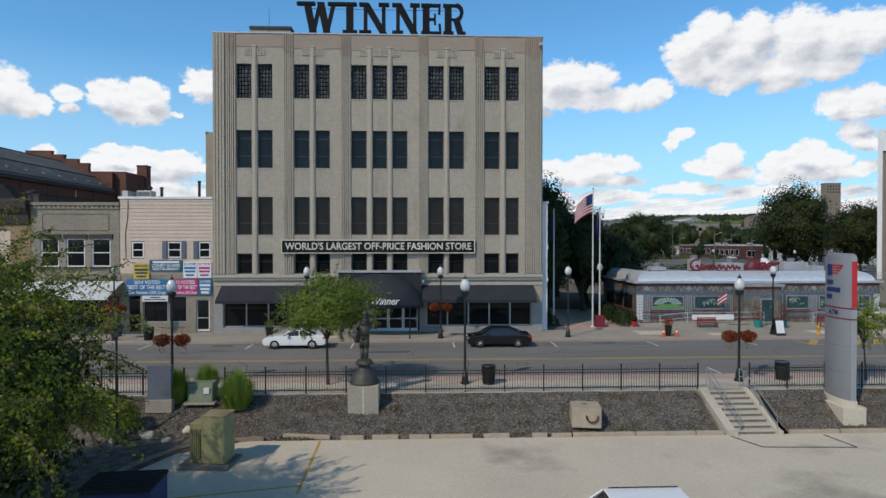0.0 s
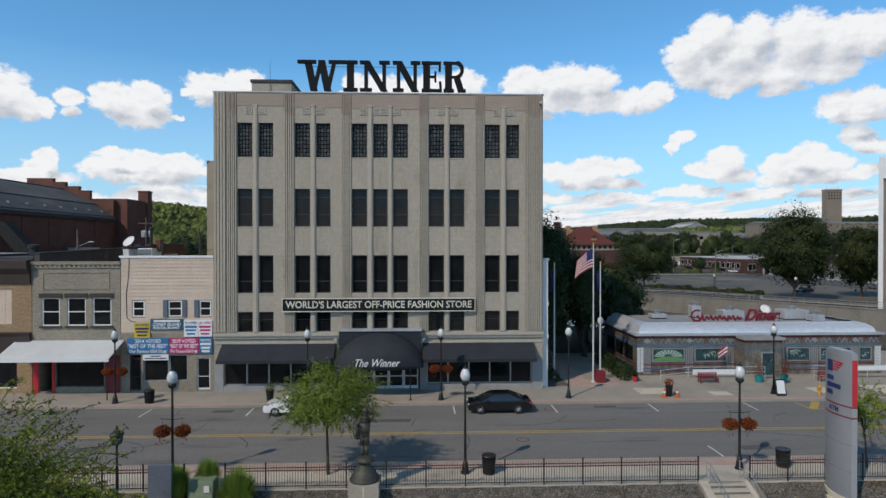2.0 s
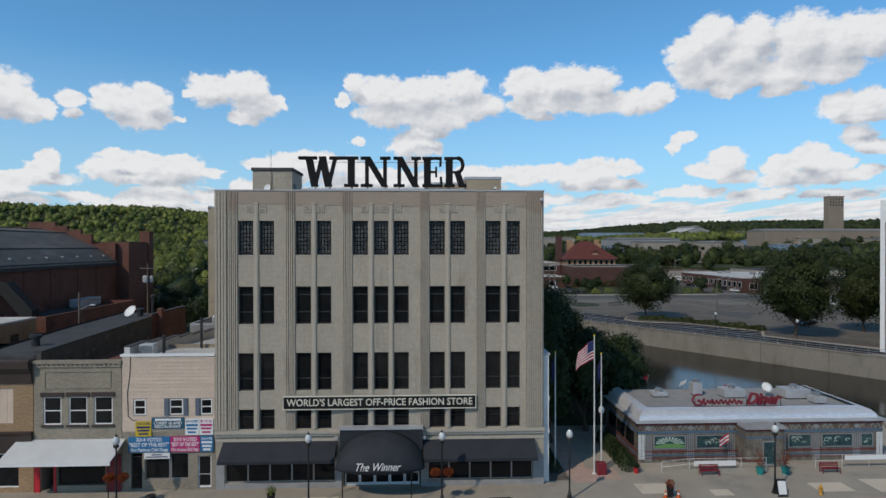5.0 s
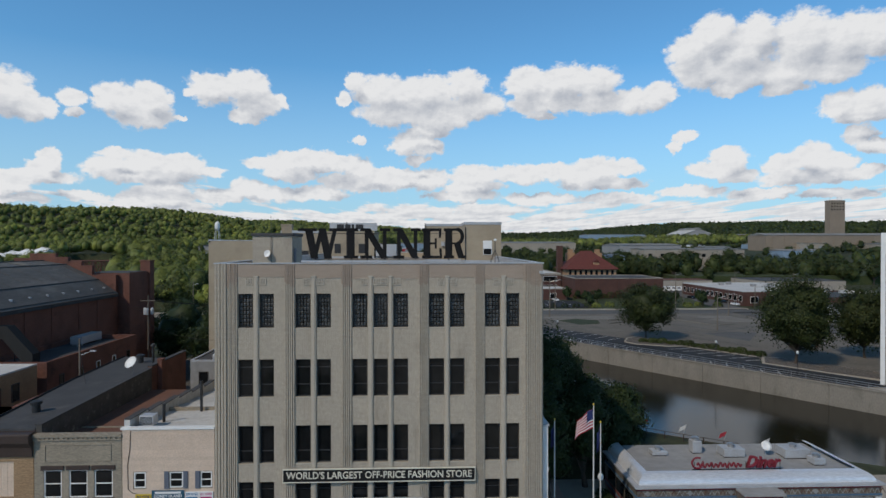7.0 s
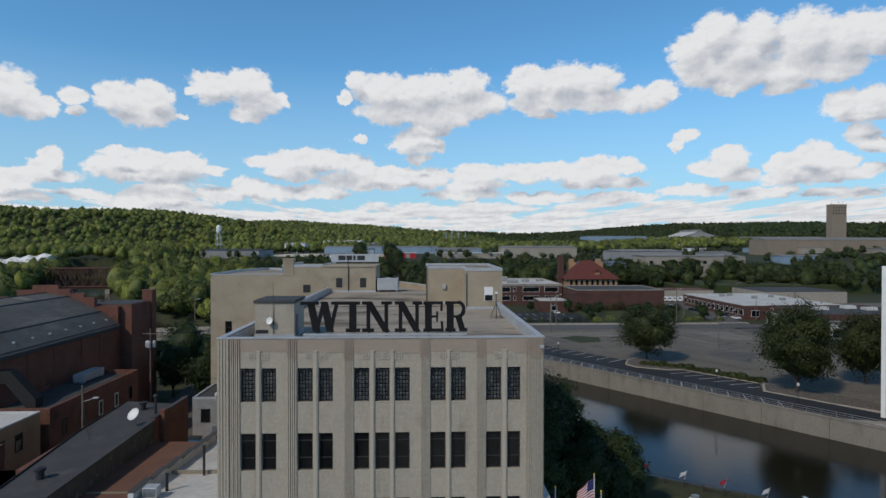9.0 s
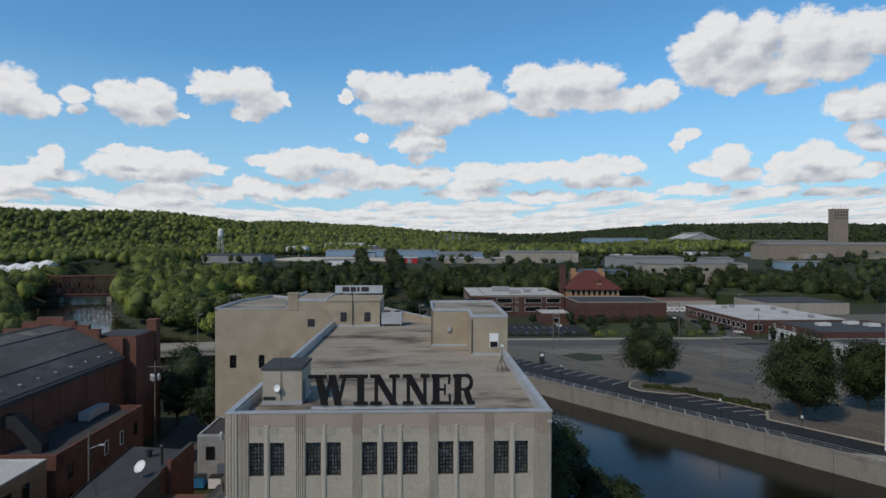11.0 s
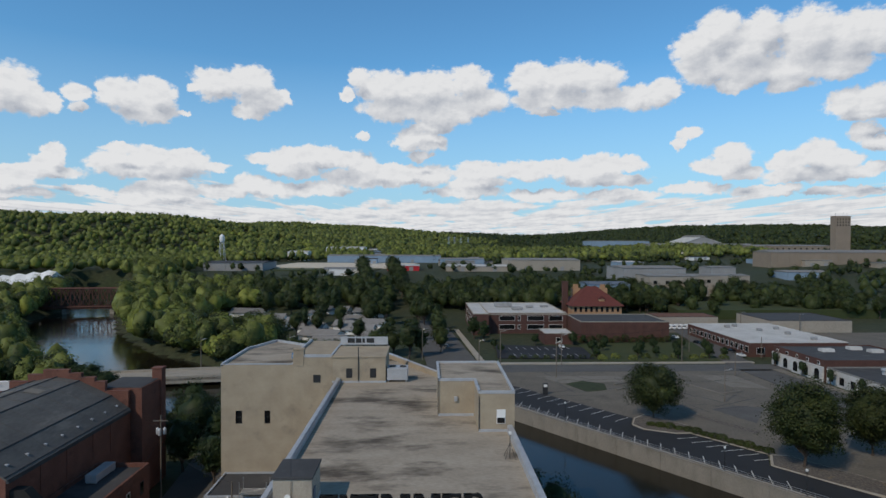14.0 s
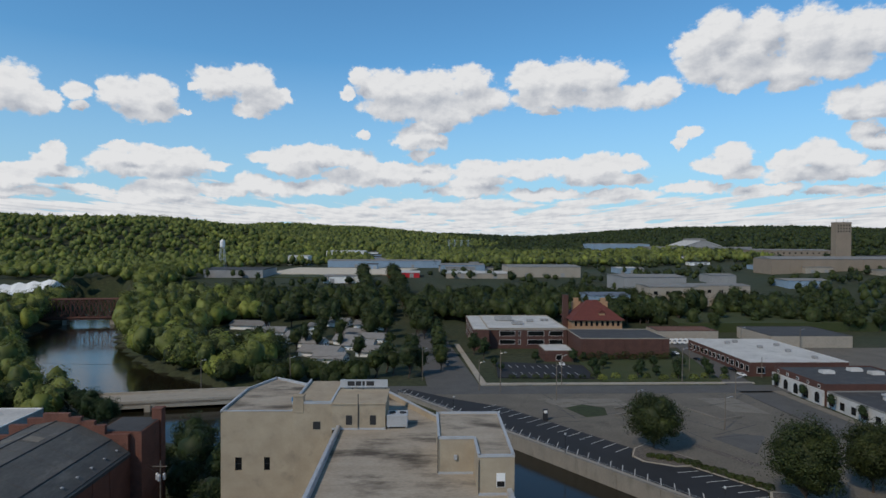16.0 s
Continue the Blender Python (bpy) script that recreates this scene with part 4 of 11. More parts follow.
rw = thing("river_wall", "long pale concrete retaining wall rising from the river", "wall", kind="structure")
for k in range(-5, 12):
    bm = bmesh.new()
    wall_prism(bm, 12 * k + 0.03, 12 * k + 11.97, 0.0, 0.6, -4.5, 0.85)
    wall_prism(bm, 12 * k + 0.03, 12 * k + 11.97, -0.12, 0.72, 0.85, 1.1)
    part("wall_panel", bm, M["wall_concrete"], rw)
slab("promenade", [along(-60, 0.62)[:2], along(130, 0.62)[:2], along(130, 3.4)[:2], along(-60, 3.4)[:2]], -2.5, 0.35, M["concrete"], "concrete riverside walk", "pavement")
def kpts(*pairs):
    return [along(k, o)[:2] for k, o in pairs]


slab("riverside_lot", kpts((-66, 3.41), (84, 3.41), (92, 9.2), (130, 9.6), (130, 13.8), (66.2, 13.8), (63, 20.5), (44, 20.5), (42, 17.5), (34.5, 13.8), (30, 15), (27, 20.4), (-25, 20.4), (-44, 13), (-66, 8)), -2.5, 0.20, M["asphalt_new"], "fresh black asphalt riverside parking lot", "parking lot")
slab("lot_plaza", kpts((84.2, 3.41), (103, 3.41), (97, 9.1), (92.1, 9.1)), -2.0, 0.24, M["concrete"], "pale concrete plaza beside the lot", "pavement")
slab("plaza_bed", kpts((103.1, 3.41), (130, 3.41), (130, 9.4), (97.2, 9.1)), -2.0, 0.28, M["mulch"], "mulched bed beside the plaza", "planting bed")
slab("side_drive", [along(92.2, 14)[:2], along(140, 14)[:2], along(140, 27)[:2], along(92.2, 23.5)[:2]], -2.0, 0.18, M["far_lot"], "worn grey concrete drive", "road")
slab("old_lot", [(-2, 232), (16, 196), along(-10, 17.3)[:2], along(45, 17.3)[:2], along(70, 23)[:2], along(120, 23)[:2], along(110, 44)[:2], (123, 160), (120.9, 226), (120, 232)][::-1], -1.0, 0.06, M["far_lot"], "cracked old concrete lot with weeds", "parking lot")
slab("cross_street", [(-45, 222), (340, 226), (340, 236), (-45, 235)], -1.0, 0.10, M["asphalt_far"], "grey cross street", "road")
slab("bridge_street", [(0, 235.01), (21, 235.01), (-14, 640), (-27, 640)], -1.0, 0.10, M["asphalt_far"], "long straight street between trees", "road")
slab("right_street", [(122, 236.01), (133, 236.01), (150, 330), (139, 330)], -1.0, 0.10, M["asphalt_far"], "side street past the brick garages", "road")
slab("lower_street", [(121, 225.9), (124.5, 160), (138, 160), (134, 225.9)], -1.0, 0.10, M["asphalt_far"], "side street past the brick garages", "road")
slab("street_walk", [(134.2, 225.8), (138.2, 160), (141, 160), (138, 225.8)], -1.0, 0.22, M["lot_pale"], "concrete pavement along the side street", "pavement")
bm = bmesh.new()
for k in range(14):
    strip(bm, along(-28.2 + 4.15 * k, 14.2)[:2], along(-28.2 + 4.15 * k, 20.2)[:2], 0.2, 0.21)
for k in range(6):
    strip(bm, along(44.0 + 3.75 * k, 14.2)[:2], along(46.6 + 3.2 * k + 0.55 * k, 19.6)[:2], 0.2, 0.21)
for k in range(39):
    strip(bm, along(-62 + 3.6 * k, 3.6)[:2], along(-64.6 + 3.6 * k, 7.6)[:2], 0.2, 0.21)
for o in (3.5, 4.4, 5.3, 6.2, 7.1):
    strip(bm, along(88 + 0.4 * o, o)[:2], along(92 + 0.4 * o, o)[:2], 0.2, 0.256)
solid("lot_bay_lines", bm, M["white_line"], "white parking bay lines on black asphalt", "road marking", kind="structure")


def island(name, label, pairs, soil):
    """A kerbed bed: a pale kerb all round and soil inside."""
    pts = kpts(*pairs)
    cx, cy = sum(p[0] for p in pts) / len(pts), sum(p[1] for p in pts) / len(pts)
    bm = bmesh.new()
    prism(bm, pts, -0.5, 0.36)
    ob = solid(name, bm, M["concrete"], label, "planting bed", kind="structure")
    bm = bmesh.new()
    prism(bm, [(cx + (x - cx) * 0.95, cy + (y - cy) * 0.95) for x, y in pts], 0.30, 0.385)
    part("soil", bm, soil, ob)


island("lot_island", "kerbed mulched island with low shrubs", ((27.3, 20.6), (30.2, 15.3), (34.6, 14.1), (41.8, 17.7), (43.8, 20.7), (44, 26), (27, 26.5)), M["mulch"])
island("shrub_island", "long kerbed bed of low shrubs", ((44.2, 20.8), (62.8, 20.8), (63.5, 23.4), (44.2, 23.2)), M["mulch"])
island("tree_island", "kerbed bed under the large maple", ((63.4, 20.6), (66.4, 14.1), (79, 14.0), (92, 15.2), (92, 22.5), (66, 23.2)), M["mulch"])
# worn features of the old lot: patched slabs, a weedy island, kerb stubs, seams
for k, (pts, m, lb) in enumerate((
        ([(84, 172.4), (89.9, 158.5), (101, 173.7), (92.9, 176)], "asphalt_far", "darker asphalt patch in the old lot"),
        ([(40, 216), (47, 205), (72, 207), (70, 216)], "lot_pale", "paler concrete slab in the old lot"),
        ([(75, 166), (85, 150), (87, 151.5), (77, 168)], "mulch", "strip of bare earth beside the drive"),
        ([(100, 216), (114, 216), (116, 196), (104, 199)], "lot_pale", "paler concrete slab in the old lot"))):
    slab("lot_patch", pts, -0.5, 0.064 + 0.003 * k, M[m], lb, "pavement")
bm = bmesh.new()
prism(bm, [(47.8, 204), (52.5, 193), (60, 195.4), (61.7, 204), (54.9, 208.3)], -0.5, 0.10)
solid("weedy_patch", bm, M["earth"], "weedy patch of earth in the old lot", "planting bed", kind="structure")
for a, b_, w, h in (((83.4, 219.4), (96, 190), 0.5, 0.25), ((96, 190), (104.2, 193.5), 0.5, 0.25), ((64.6, 202), (71, 205.3), 0.6, 0.6), ((62.7, 194.7), (69, 198.5), 0.6, 0.5)):
    bm = bmesh.new()
    strip(bm, a, b_, w, h, h + 0.3)
    solid("kerb_stub", bm, M["lot_pale"], "old concrete kerb left in the lot", "kerb", kind="structure")
bm = bmesh.new()
rng = random.Random(12)
for k in range(26):
    x, y = rng.uniform(30, 112), rng.uniform(165, 228)
    a = rng.choice((0.35, 1.9)) + rng.uniform(-0.25, 0.25)
    n = rng.uniform(6, 22)
    strip(bm, (x, y), (x + n * math.cos(a), y + n * math.sin(a)), rng.uniform(0.15, 0.4), 0.082)
solid("lot_seams", bm, M["tar"], "dark tar seams across the old lot", "road marking", kind="structure")
# the road bridge over the river behind the store
br = thing("road_bridge", "low concrete road bridge across the river", "bridge", kind="structure")
bm = bmesh.new()
prism(bm, [(-135, 205), (-45, 222), (-45, 236), (-137, 219)], -0.6, 0.15)
part("deck", bm, M["concrete"], br)
for d in ((0, 0), (-1.6, 13.9)):
    bm = bmesh.new()
    prism(bm, [(-135 + d[0], 205 + d[1]), (-45 + d[0] * 0, 222 + d[1]), (-45, 222.5 + d[1]), (-135 + d[0], 205.5 + d[1])], -1.7, 0.95)
    part("parapet", bm, M["concrete"], br)
for x, y in ((-72, 217), (-100, 211)):
    bm = bmesh.new()
    prism(bm, [(x, y), (x + 2, y + 0.3), (x - 1, y + 13), (x - 3, y + 12.7)], -5, -0.65)
    part("pier", bm, M["concrete"], br)

# ---- the five-storey store ----
FY = 49.90                                   # plane of its front
X0, X1, TOP = -17.0, 10.55, 24.9
BAYS = [[(-15.09, -13.84), (-13.33, -12.12)], [(-10.34, -9.07), (-8.56, -7.38)], [(-5.59, -4.32), (-3.80, -2.61), (-2.14, -0.90)],
        [(0.86, 2.15), (2.63, 3.87)], [(5.60, 6.90), (7.43, 8.54)]]
ROWS_Z = [(4.92, 6.62), (8.18, 11.34), (13.75, 16.90), (19.54, 22.40)]
store = thing("department_store", "five-storey cream brick department store with fluted piers", "building", (0, 0, 0))
holes = [(a, b, z0, z1) for bay in BAYS for a, b in bay for z0, z1 in ROWS_Z]
holes += [(-16.2, -7.1, 0.45, 3.6), (-6.4, 0.1, 0.02, 3.4), (0.7, 9.6, 0.45, 3.6)]
bm = holed_wall(bmesh.new(), X0, X1, -0.3, TOP, holes, lambda u, d, z: (u, FY + d, z), 0.5)
front = part("front_wall", bm, M["limestone"], store)
bm = bmesh.new()
box(bm, X0, X0 + 0.4, FY + 0.5, 107, -0.3, TOP)
box(bm, X1 - 0.4, X1, FY + 0.5, 84, -0.3, TOP)
part("side_wall", bm, M["tan_wall"], store)
bm = bmesh.new()
prism(bm, [(X1 - 0.4, 84), (X1, 84), (11.2, 108.5), (1.2, 111.5), (-9, 130), (-18, 122), (-18, 121.6), (-9.2, 129.5), (1.0, 111.1), (10.8, 108.1)], -4, 24.9)
part("rear_wall", bm, M["tan_wall"], store)
bm = bmesh.new()
prism(bm, [(X0 + 0.4, FY + 0.5), (X1 - 0.4, FY + 0.5), (X1 - 0.4, 84), (10.8, 108.1), (1.0, 111.1), (-9.2, 129.5), (-18, 121.6), (X0 + 0.4, 107)], 23.7, 24.05)
part("roof", bm, M["roof_gravel"], store, "grey-brown stained flat roof")
bm = bmesh.new()                                             # floors behind the windows keep the rooms dark
for z in (4.4, 7.6, 12.4, 18.0):
    box(bm, X0 + 0.45, X1 - 0.45, FY + 0.55, FY + 9, z, z + 0.25)
box(bm, X0 + 0.45, X1 - 0.45, FY + 9.05, FY + 9.3, 0, 23.6)
part("floor_slab", bm, M["grey_wall"], store)
# parapet capping
bm = bmesh.new()
box(bm, X0 - 0.06, X1 + 0.06, FY - 0.10, FY + 0.55, TOP, TOP + 0.09)
box(bm, X0 - 0.06, X0 + 0.5, FY + 0.56, 107, TOP, TOP + 0.07)
box(bm, X1 - 0.5, X1 + 0.06, FY + 0.56, 80.4, TOP, TOP + 0.07)
part("parapet_cap", bm, M["flashing"], store)
bm = bmesh.new()
prism(bm, [(X0 + 0.41, FY + 0.51), (X0 + 0.62, FY + 0.51), (X0 + 0.62, 107), (X0 + 0.41, 107)], 24.05, TOP - 0.05)
prism(bm, [(X1 - 0.62, FY + 0.51), (X1 - 0.41, FY + 0.51), (X1 - 0.41, 80.4), (X1 - 0.62, 80.4)], 24.05, TOP - 0.05)
prism(bm, [(1.25, 111.5), (1.6, 111.7), (-8.7, 130.3), (-9.3, 129.9)], 24.3, 25.05)
prism(bm, [(-9.0, 130.3), (-9.2, 129.8), (-18, 121.8), (-18, 122.5)], 24.3, 25.05)
part("roof_flashing", bm, M["flashing"], store)
# pinkish band of newer brick along the top, stepped lower at the piers
bm = bmesh.new()
edges = [X0, -15.95, -15.1, -11.25, -10.36, -6.5, -5.62, -0.02, 0.84, 4.75, 5.58, 8.85, X1]
rng = random.Random(11)
for a, b in zip(edges, edges[1:]):
    low = 23.72 if b - a > 1.2 else 23.1
    box(bm, a + 0.004, b - 0.004, FY - 0.035, FY + 0.02, low + rng.uniform(-0.15, 0.1), TOP - 0.004)
part("brick_band", bm, M["cap_brick"], store, "band of pinkish replacement brick")
# fluted piers: three stepped ribs beside every bay
for x0, x1 in ((-15.95, -15.12), (-11.25, -10.38), (-6.50, -5.63), (-0.02, 0.82), (4.72, 5.57), (8.90, 10.45)):
    n = 8 if x1 - x0 > 1.2 else 5
    for k in range(n):
        a = x0 + (x1 - x0) * k / n
        bm = bmesh.new()
        low = 22.9 + 0.5 * rng.random()
        dep = 0.09 + 0.04 * (k % 2)
        box(bm, a + 0.03, a + (x1 - x0) / n - 0.03, FY - dep, FY + 0.01, 4.95, low)
        rib = part("pier_rib", bm, M["limestone"], store)
        bm = bmesh.new()
        box(bm, a + 0.03, a + (x1 - x0) / n - 0.03, FY - dep, FY - 0.037, low + 0.002, TOP - 0.02)
        part("rib_head", bm, M["cap_brick"], rib)
for k in range(4):
    bm = bmesh.new()
    box(bm, X0 + 0.01 + 0.25 * k, X0 + 0.20 + 0.25 * k, FY - 0.09 - 0.03 * (k % 2), FY + 0.01, 4.95, TOP - 0.02)
    part("corner_rib", bm, M["limestone"], store)
# narrow piers between the windows of a bay, with a fretted block on each side of their heads
for bay in BAYS:
    for (a0, a1), (b0, b1) in zip(bay, bay[1:]):
        m0, m1 = a1 + 0.06, b0 - 0.06
        bm = bmesh.new()
        box(bm, m0 + 0.02, m1 - 0.02, FY - 0.10, FY + 0.01, 4.95, 23.78)
        box(bm, m0 + 0.11, m1 - 0.11, FY - 0.14, FY - 0.095, 4.95, 23.70)
        box(bm, m0 - 0.01, m1 + 0.01, FY - 0.15, FY + 0.01, 23.78, 23.90)
        part("mullion_pier", bm, M["trim"], store)
        for s, w in ((m0 - 0.66, 0.62), (m1 + 0.04, 0.62)):
            bm = holed_wall(bmesh.new(), s, s + w, 23.12, 23.70, [(s + 0.07 + 0.125 * i, s + 0.145 + 0.125 * i, 23.19 + 0.125 * j, 23.265 + 0.125 * j) for i in range(4) for j in range(4)], lambda u, d, z: (u, FY - 0.06 + d, z), 0.045)
            fret = part("fret_block", bm, M["trim"], store)
            # dark sheet gives the fret holes their shade by colour
            bm = bmesh.new()
            box(bm, s + 0.004, s + w - 0.004, FY - 0.012, FY + 0.01, 23.124, 23.696)
            part("backing", bm, M["riser"], fret)
# windows
def store_window(a, b, z0, z1, kind):
    y = FY + 0.26
    bm = bmesh.new()
    f = 0.09
    box(bm, a + 0.01, b - 0.01, y, y + 0.08, z0, z0 + f)
    box(bm, a + 0.01, b - 0.01, y, y + 0.08, z1 - f, z1)
    box(bm, a + 0.01, a + f, y, y + 0.08, z0 + f, z1 - f)
    box(bm, b - f, b - 0.01, y, y + 0.08, z0 + f, z1 - f)
    if kind == "sash":
        for k in (0.32, 0.78):
            zz = z0 + (z1 - z0) * k
            box(bm, a + f, b - f, y - 0.01, y + 0.07, zz - 0.045, zz + 0.045)
    if kind == "plain":
        zz = z0 + (z1 - z0) * 0.31
        box(bm, a + f, b - f, y - 0.01, y + 0.07, zz - 0.045, zz + 0.045)
    if kind == "low":
        zz = z0 + (z1 - z0) * 0.6
        box(bm, a + f, b - f, y - 0.01, y + 0.07, zz - 0.025, zz + 0.025)
    win = part("window", bm, M["frame_dark"], store)
    if kind == "block":
        nx, nz = 4, 8
        dx, dz = (b - a - 2 * f) / nx, (z1 - z0 - 2 * f) / nz
        for i in range(nx):
            for j in range(nz):
                shared("glass_block", block_mesh(dx, dz), win, (a + f + dx * (i + 0.5), y + 0.03, z0 + f + dz * (j + 0.5)))
    else:
        bm = bmesh.new()
        box(bm, a + f, b - f, y + 0.035, y + 0.05, z0 + f, z1 - f)
        part("pane", bm, M["glass"], win)
    bm = bmesh.new()
    box(bm, a - 0.02, b + 0.02, FY - 0.03, FY + 0.25, z0 - 0.08, z0 - 0.004)
    part("sill", bm, M["trim"], win)
    return win


BLOCKS = {}


def block_mesh(dx, dz):
    """A pillowed glass block, shared by all windows of one size."""
    key = (round(dx, 2), round(dz, 2))
    if key not in BLOCKS:
        bm = bmesh.new()
        g = 0.03
        a, c = dx / 2 - g, dz / 2 - g
        o = [bm.verts.new(p) for p in ((-a, 0.03, -c), (a, 0.03, -c), (a, 0.03, c), (-a, 0.03, c))]
        m = [bm.verts.new(p) for p in ((-a, -0.01, -c), (a, -0.01, -c), (a, -0.01, c), (-a, -0.01, c))]
        i = [bm.verts.new(p) for p in ((-a * .6, -0.035, -c * .6), (a * .6, -0.035, -c * .6), (a * .6, -0.035, c * .6), (-a * .6, -0.035, c * .6))]
        for p, q in ((o, m), (m, i)):
            for k in range(4):
                bm.faces.new((p[k], p[(k + 1) % 4], q[(k + 1) % 4], q[k]))
        bm.faces.new(i)
        BLOCKS[key] = finish("glass_block", bm, M["glass_block"])
    return BLOCKS[key]


for bay in BAYS:
    for a, b in bay:
        for ri, (z0, z1) in enumerate(ROWS_Z):
            store_window(a, b, z0, z1, ("low", "plain", "sash", "block")[ri])

# string course over the ground floor
bm = bmesh.new()
box(bm, X0 - 0.02, X1 + 0.02, FY - 0.28, FY + 0.01, 4.62, 4.86)
box(bm, X0 - 0.02, X1 + 0.02, FY - 0.16, FY + 0.01, 4.40, 4.62)
box(bm, X0, X1, FY - 0.07, FY + 0.01, 3.95, 4.10)
part("string_course", bm, M["trim"], store)
for a, b in ((X0, -16.25), (-7.05, -6.45), (0.15, 0.65), (9.65, X1)):
    bm = bmesh.new()
    box(bm, a + 0.01, b - 0.01, FY - 0.06, FY + 0.01, 0.0, 2.6)
    part("stone_plinth", bm, M["grey_wall"], store)
for a, b in ((-16.24, -7.06), (0.66, 9.64)):
    bm = bmesh.new()
    box(bm, a, b, FY - 0.05, FY + 0.01, 0.0, 0.44)
    part("stall_riser", bm, M["grey_wall"], store)
# shop windows and doors
for a, b, n in ((-16.2, -7.1, 5), (0.7, 9.6, 5)):
    w = (b - a) / n
    for k in range(n):
        u0, u1 = a + w * k, a + w * (k + 1)
        bm = bmesh.new()
        box(bm, u0 + 0.004, u0 + 0.06, FY + 0.20, FY + 0.28, 0.46, 3.59)
        box(bm, u1 - 0.06, u1 - 0.004, FY + 0.20, FY + 0.28, 0.46, 3.59)
        box(bm, u0 + 0.06, u1 - 0.06, FY + 0.20, FY + 0.28, 0.46, 0.56)
        box(bm, u0 + 0.06, u1 - 0.06, FY + 0.20, FY + 0.28, 3.45, 3.59)
        win = part("shop_window", bm, M["steel"], store)
        bm = bmesh.new()
        box(bm, u0 + 0.061, u1 - 0.061, FY + 0.235, FY + 0.25, 0.561, 3.449)
        part("pane", bm, M["glass"], win)
for k in range(5):
    u0 = -6.3 + 1.26 * k
    bm = bmesh.new()
    for p in ((u0, u0 + 0.09, 0.05, 2.5), (u0 + 1.13, u0 + 1.22, 0.05, 2.5), (u0 + 0.09, u0 + 1.13, 0.05, 0.28), (u0 + 0.09, u0 + 1.13, 2.38, 2.5), (u0 + 0.09, u0 + 1.13, 1.05, 1.13)):
        box(bm, p[0], p[1], FY + 0.30, FY + 0.37, p[2], p[3])
    d = part("entrance_door", bm, M["white"], store, "white-framed glass entrance door")
    bm = bmesh.new()
    box(bm, u0 + 0.091, u0 + 1.129, FY + 0.325, FY + 0.34, 0.281, 2.379)
    part("pane", bm, M["glass"], d)
    bm = bmesh.new()
    tube(bm, (u0 + 1.02, FY + 0.26, 0.9), (u0 + 1.02, FY + 0.26, 1.3), 0.02)
    part("handle", bm, M["steel"], d)

# awnings
def awning(x0, x1):
    bm = bmesh.new()
    pts = [(49.83, 3.95), (48.25, 2.85), (48.25, 2.60), (48.28, 2.60), (48.28, 2.80), (49.83, 3.89)]
    extrude_yz(bm, pts, x0, x1)
    aw = tagged(new("shop_awning", finish("shop_awning", bm, M["awning"])), "long black canvas awning with a hanging valance", "awning", "shop awnings")
    for x in (x0 + 0.02, x1 - 0.02):
        bm = bmesh.new()
        extrude_yz(bm, [(49.83, 3.94), (48.25, 2.84), (49.83, 2.7)], x - 0.012, x + 0.012)
        part("side_panel", bm, M["awning"], aw)
    for k in range(1, int((x1 - x0) / 1.55)):
        bm = bmesh.new()
        tube(bm, (x0 + 1.55 * k, 49.8, 3.9), (x0 + 1.55 * k, 48.27, 2.83), 0.014, n=6)
        part("rib", bm, M["frame_dark"], aw)
    return aw


awning(-16.35, -6.95)
awning(0.35, 9.75)
entry = thing("entrance_canopy", "black domed canvas entrance canopy with white script lettering", "awning", (-3.2, FY, 0))
bm = bmesh.new()
box(bm, -3.4, 3.4, -0.75, -0.07, 2.75, 5.05)
part("back_board", bm, M["awning"], entry)
bm = bmesh.new()
box(bm, -3.5, 3.5, -0.85, -0.065, 5.055, 5.22)
part("coping", bm, M["flashing"], entry)
bm = bmesh.new()
NU, NV = 28, 10
grid = []
for j in range(NV + 1):
    v = j / NV
    row = []
    for i in range(NU + 1):
        u = -1 + 2 * i / NU
        top = 2.35 + 2.6 * max(0.0, 1 - abs(u) ** 2.3) ** 0.6
        y = -0.78 - 2.75 * math.cos(v * math.pi / 2) ** 0.75 * max(0.02, 1 - 0.45 * abs(u) ** 3)
        z = 2.35 + (top - 2.35) * math.sin(v * math.pi / 2)
        row.append(bm.verts.new((3.62 * u, y, z)))
    grid.append(row)
for j in range(NV):
    for i in range(NU):
        bm.faces.new((grid[j][i], grid[j][i + 1], grid[j + 1][i + 1], grid[j + 1][i]))
dome = part("dome", bm, M["awning"], entry, smooth=True)
md = dome.modifiers.new("thickness", "SOLIDIFY")
md.thickness = 0.03
tm = text_mesh("lettering", "The Winner", 0.85, 0.01, M["white"], 0.0, 0.4, 3.5)
t = shared("lettering", tm, entry, (0.0, -3.52, 2.93))
t.rotation_euler = (radians(-14), 0, 0)
for x in (-2.85, 2.55):
    bm = bmesh.new()
    tube(bm, (x, -3.35, 0), (x, -3.35, 2.42), 0.05)
    lathe(bm, [(0.13, 0), (0.13, 0.03), (0.06, 0.06)], x, -3.35, 0)
    part("post", bm, M["lamp_black"], entry)

# the long name board
board = thing("store_sign", "long black sign board with cream capital letters", "sign", (-3.3, FY - 0.2, 7.2))
bm = bmesh.new()
bevel_box(bm, -8.0, 8.0, -0.12, 0.0, -0.5, 0.5, 0.02)
part("board", bm, M["sign_black"], board)
bm = bmesh.new()
for p in ((-8.06, 8.06, 0.5, 0.57), (-8.06, 8.06, -0.57, -0.5), (-8.06, -8.0, -0.5, 0.5), (8.0, 8.06, -0.5, 0.5)):
    box(bm, p[0], p[1], -0.16, 0.02, p[2], p[3])
part("rim", bm, M["cream_letter"], board)
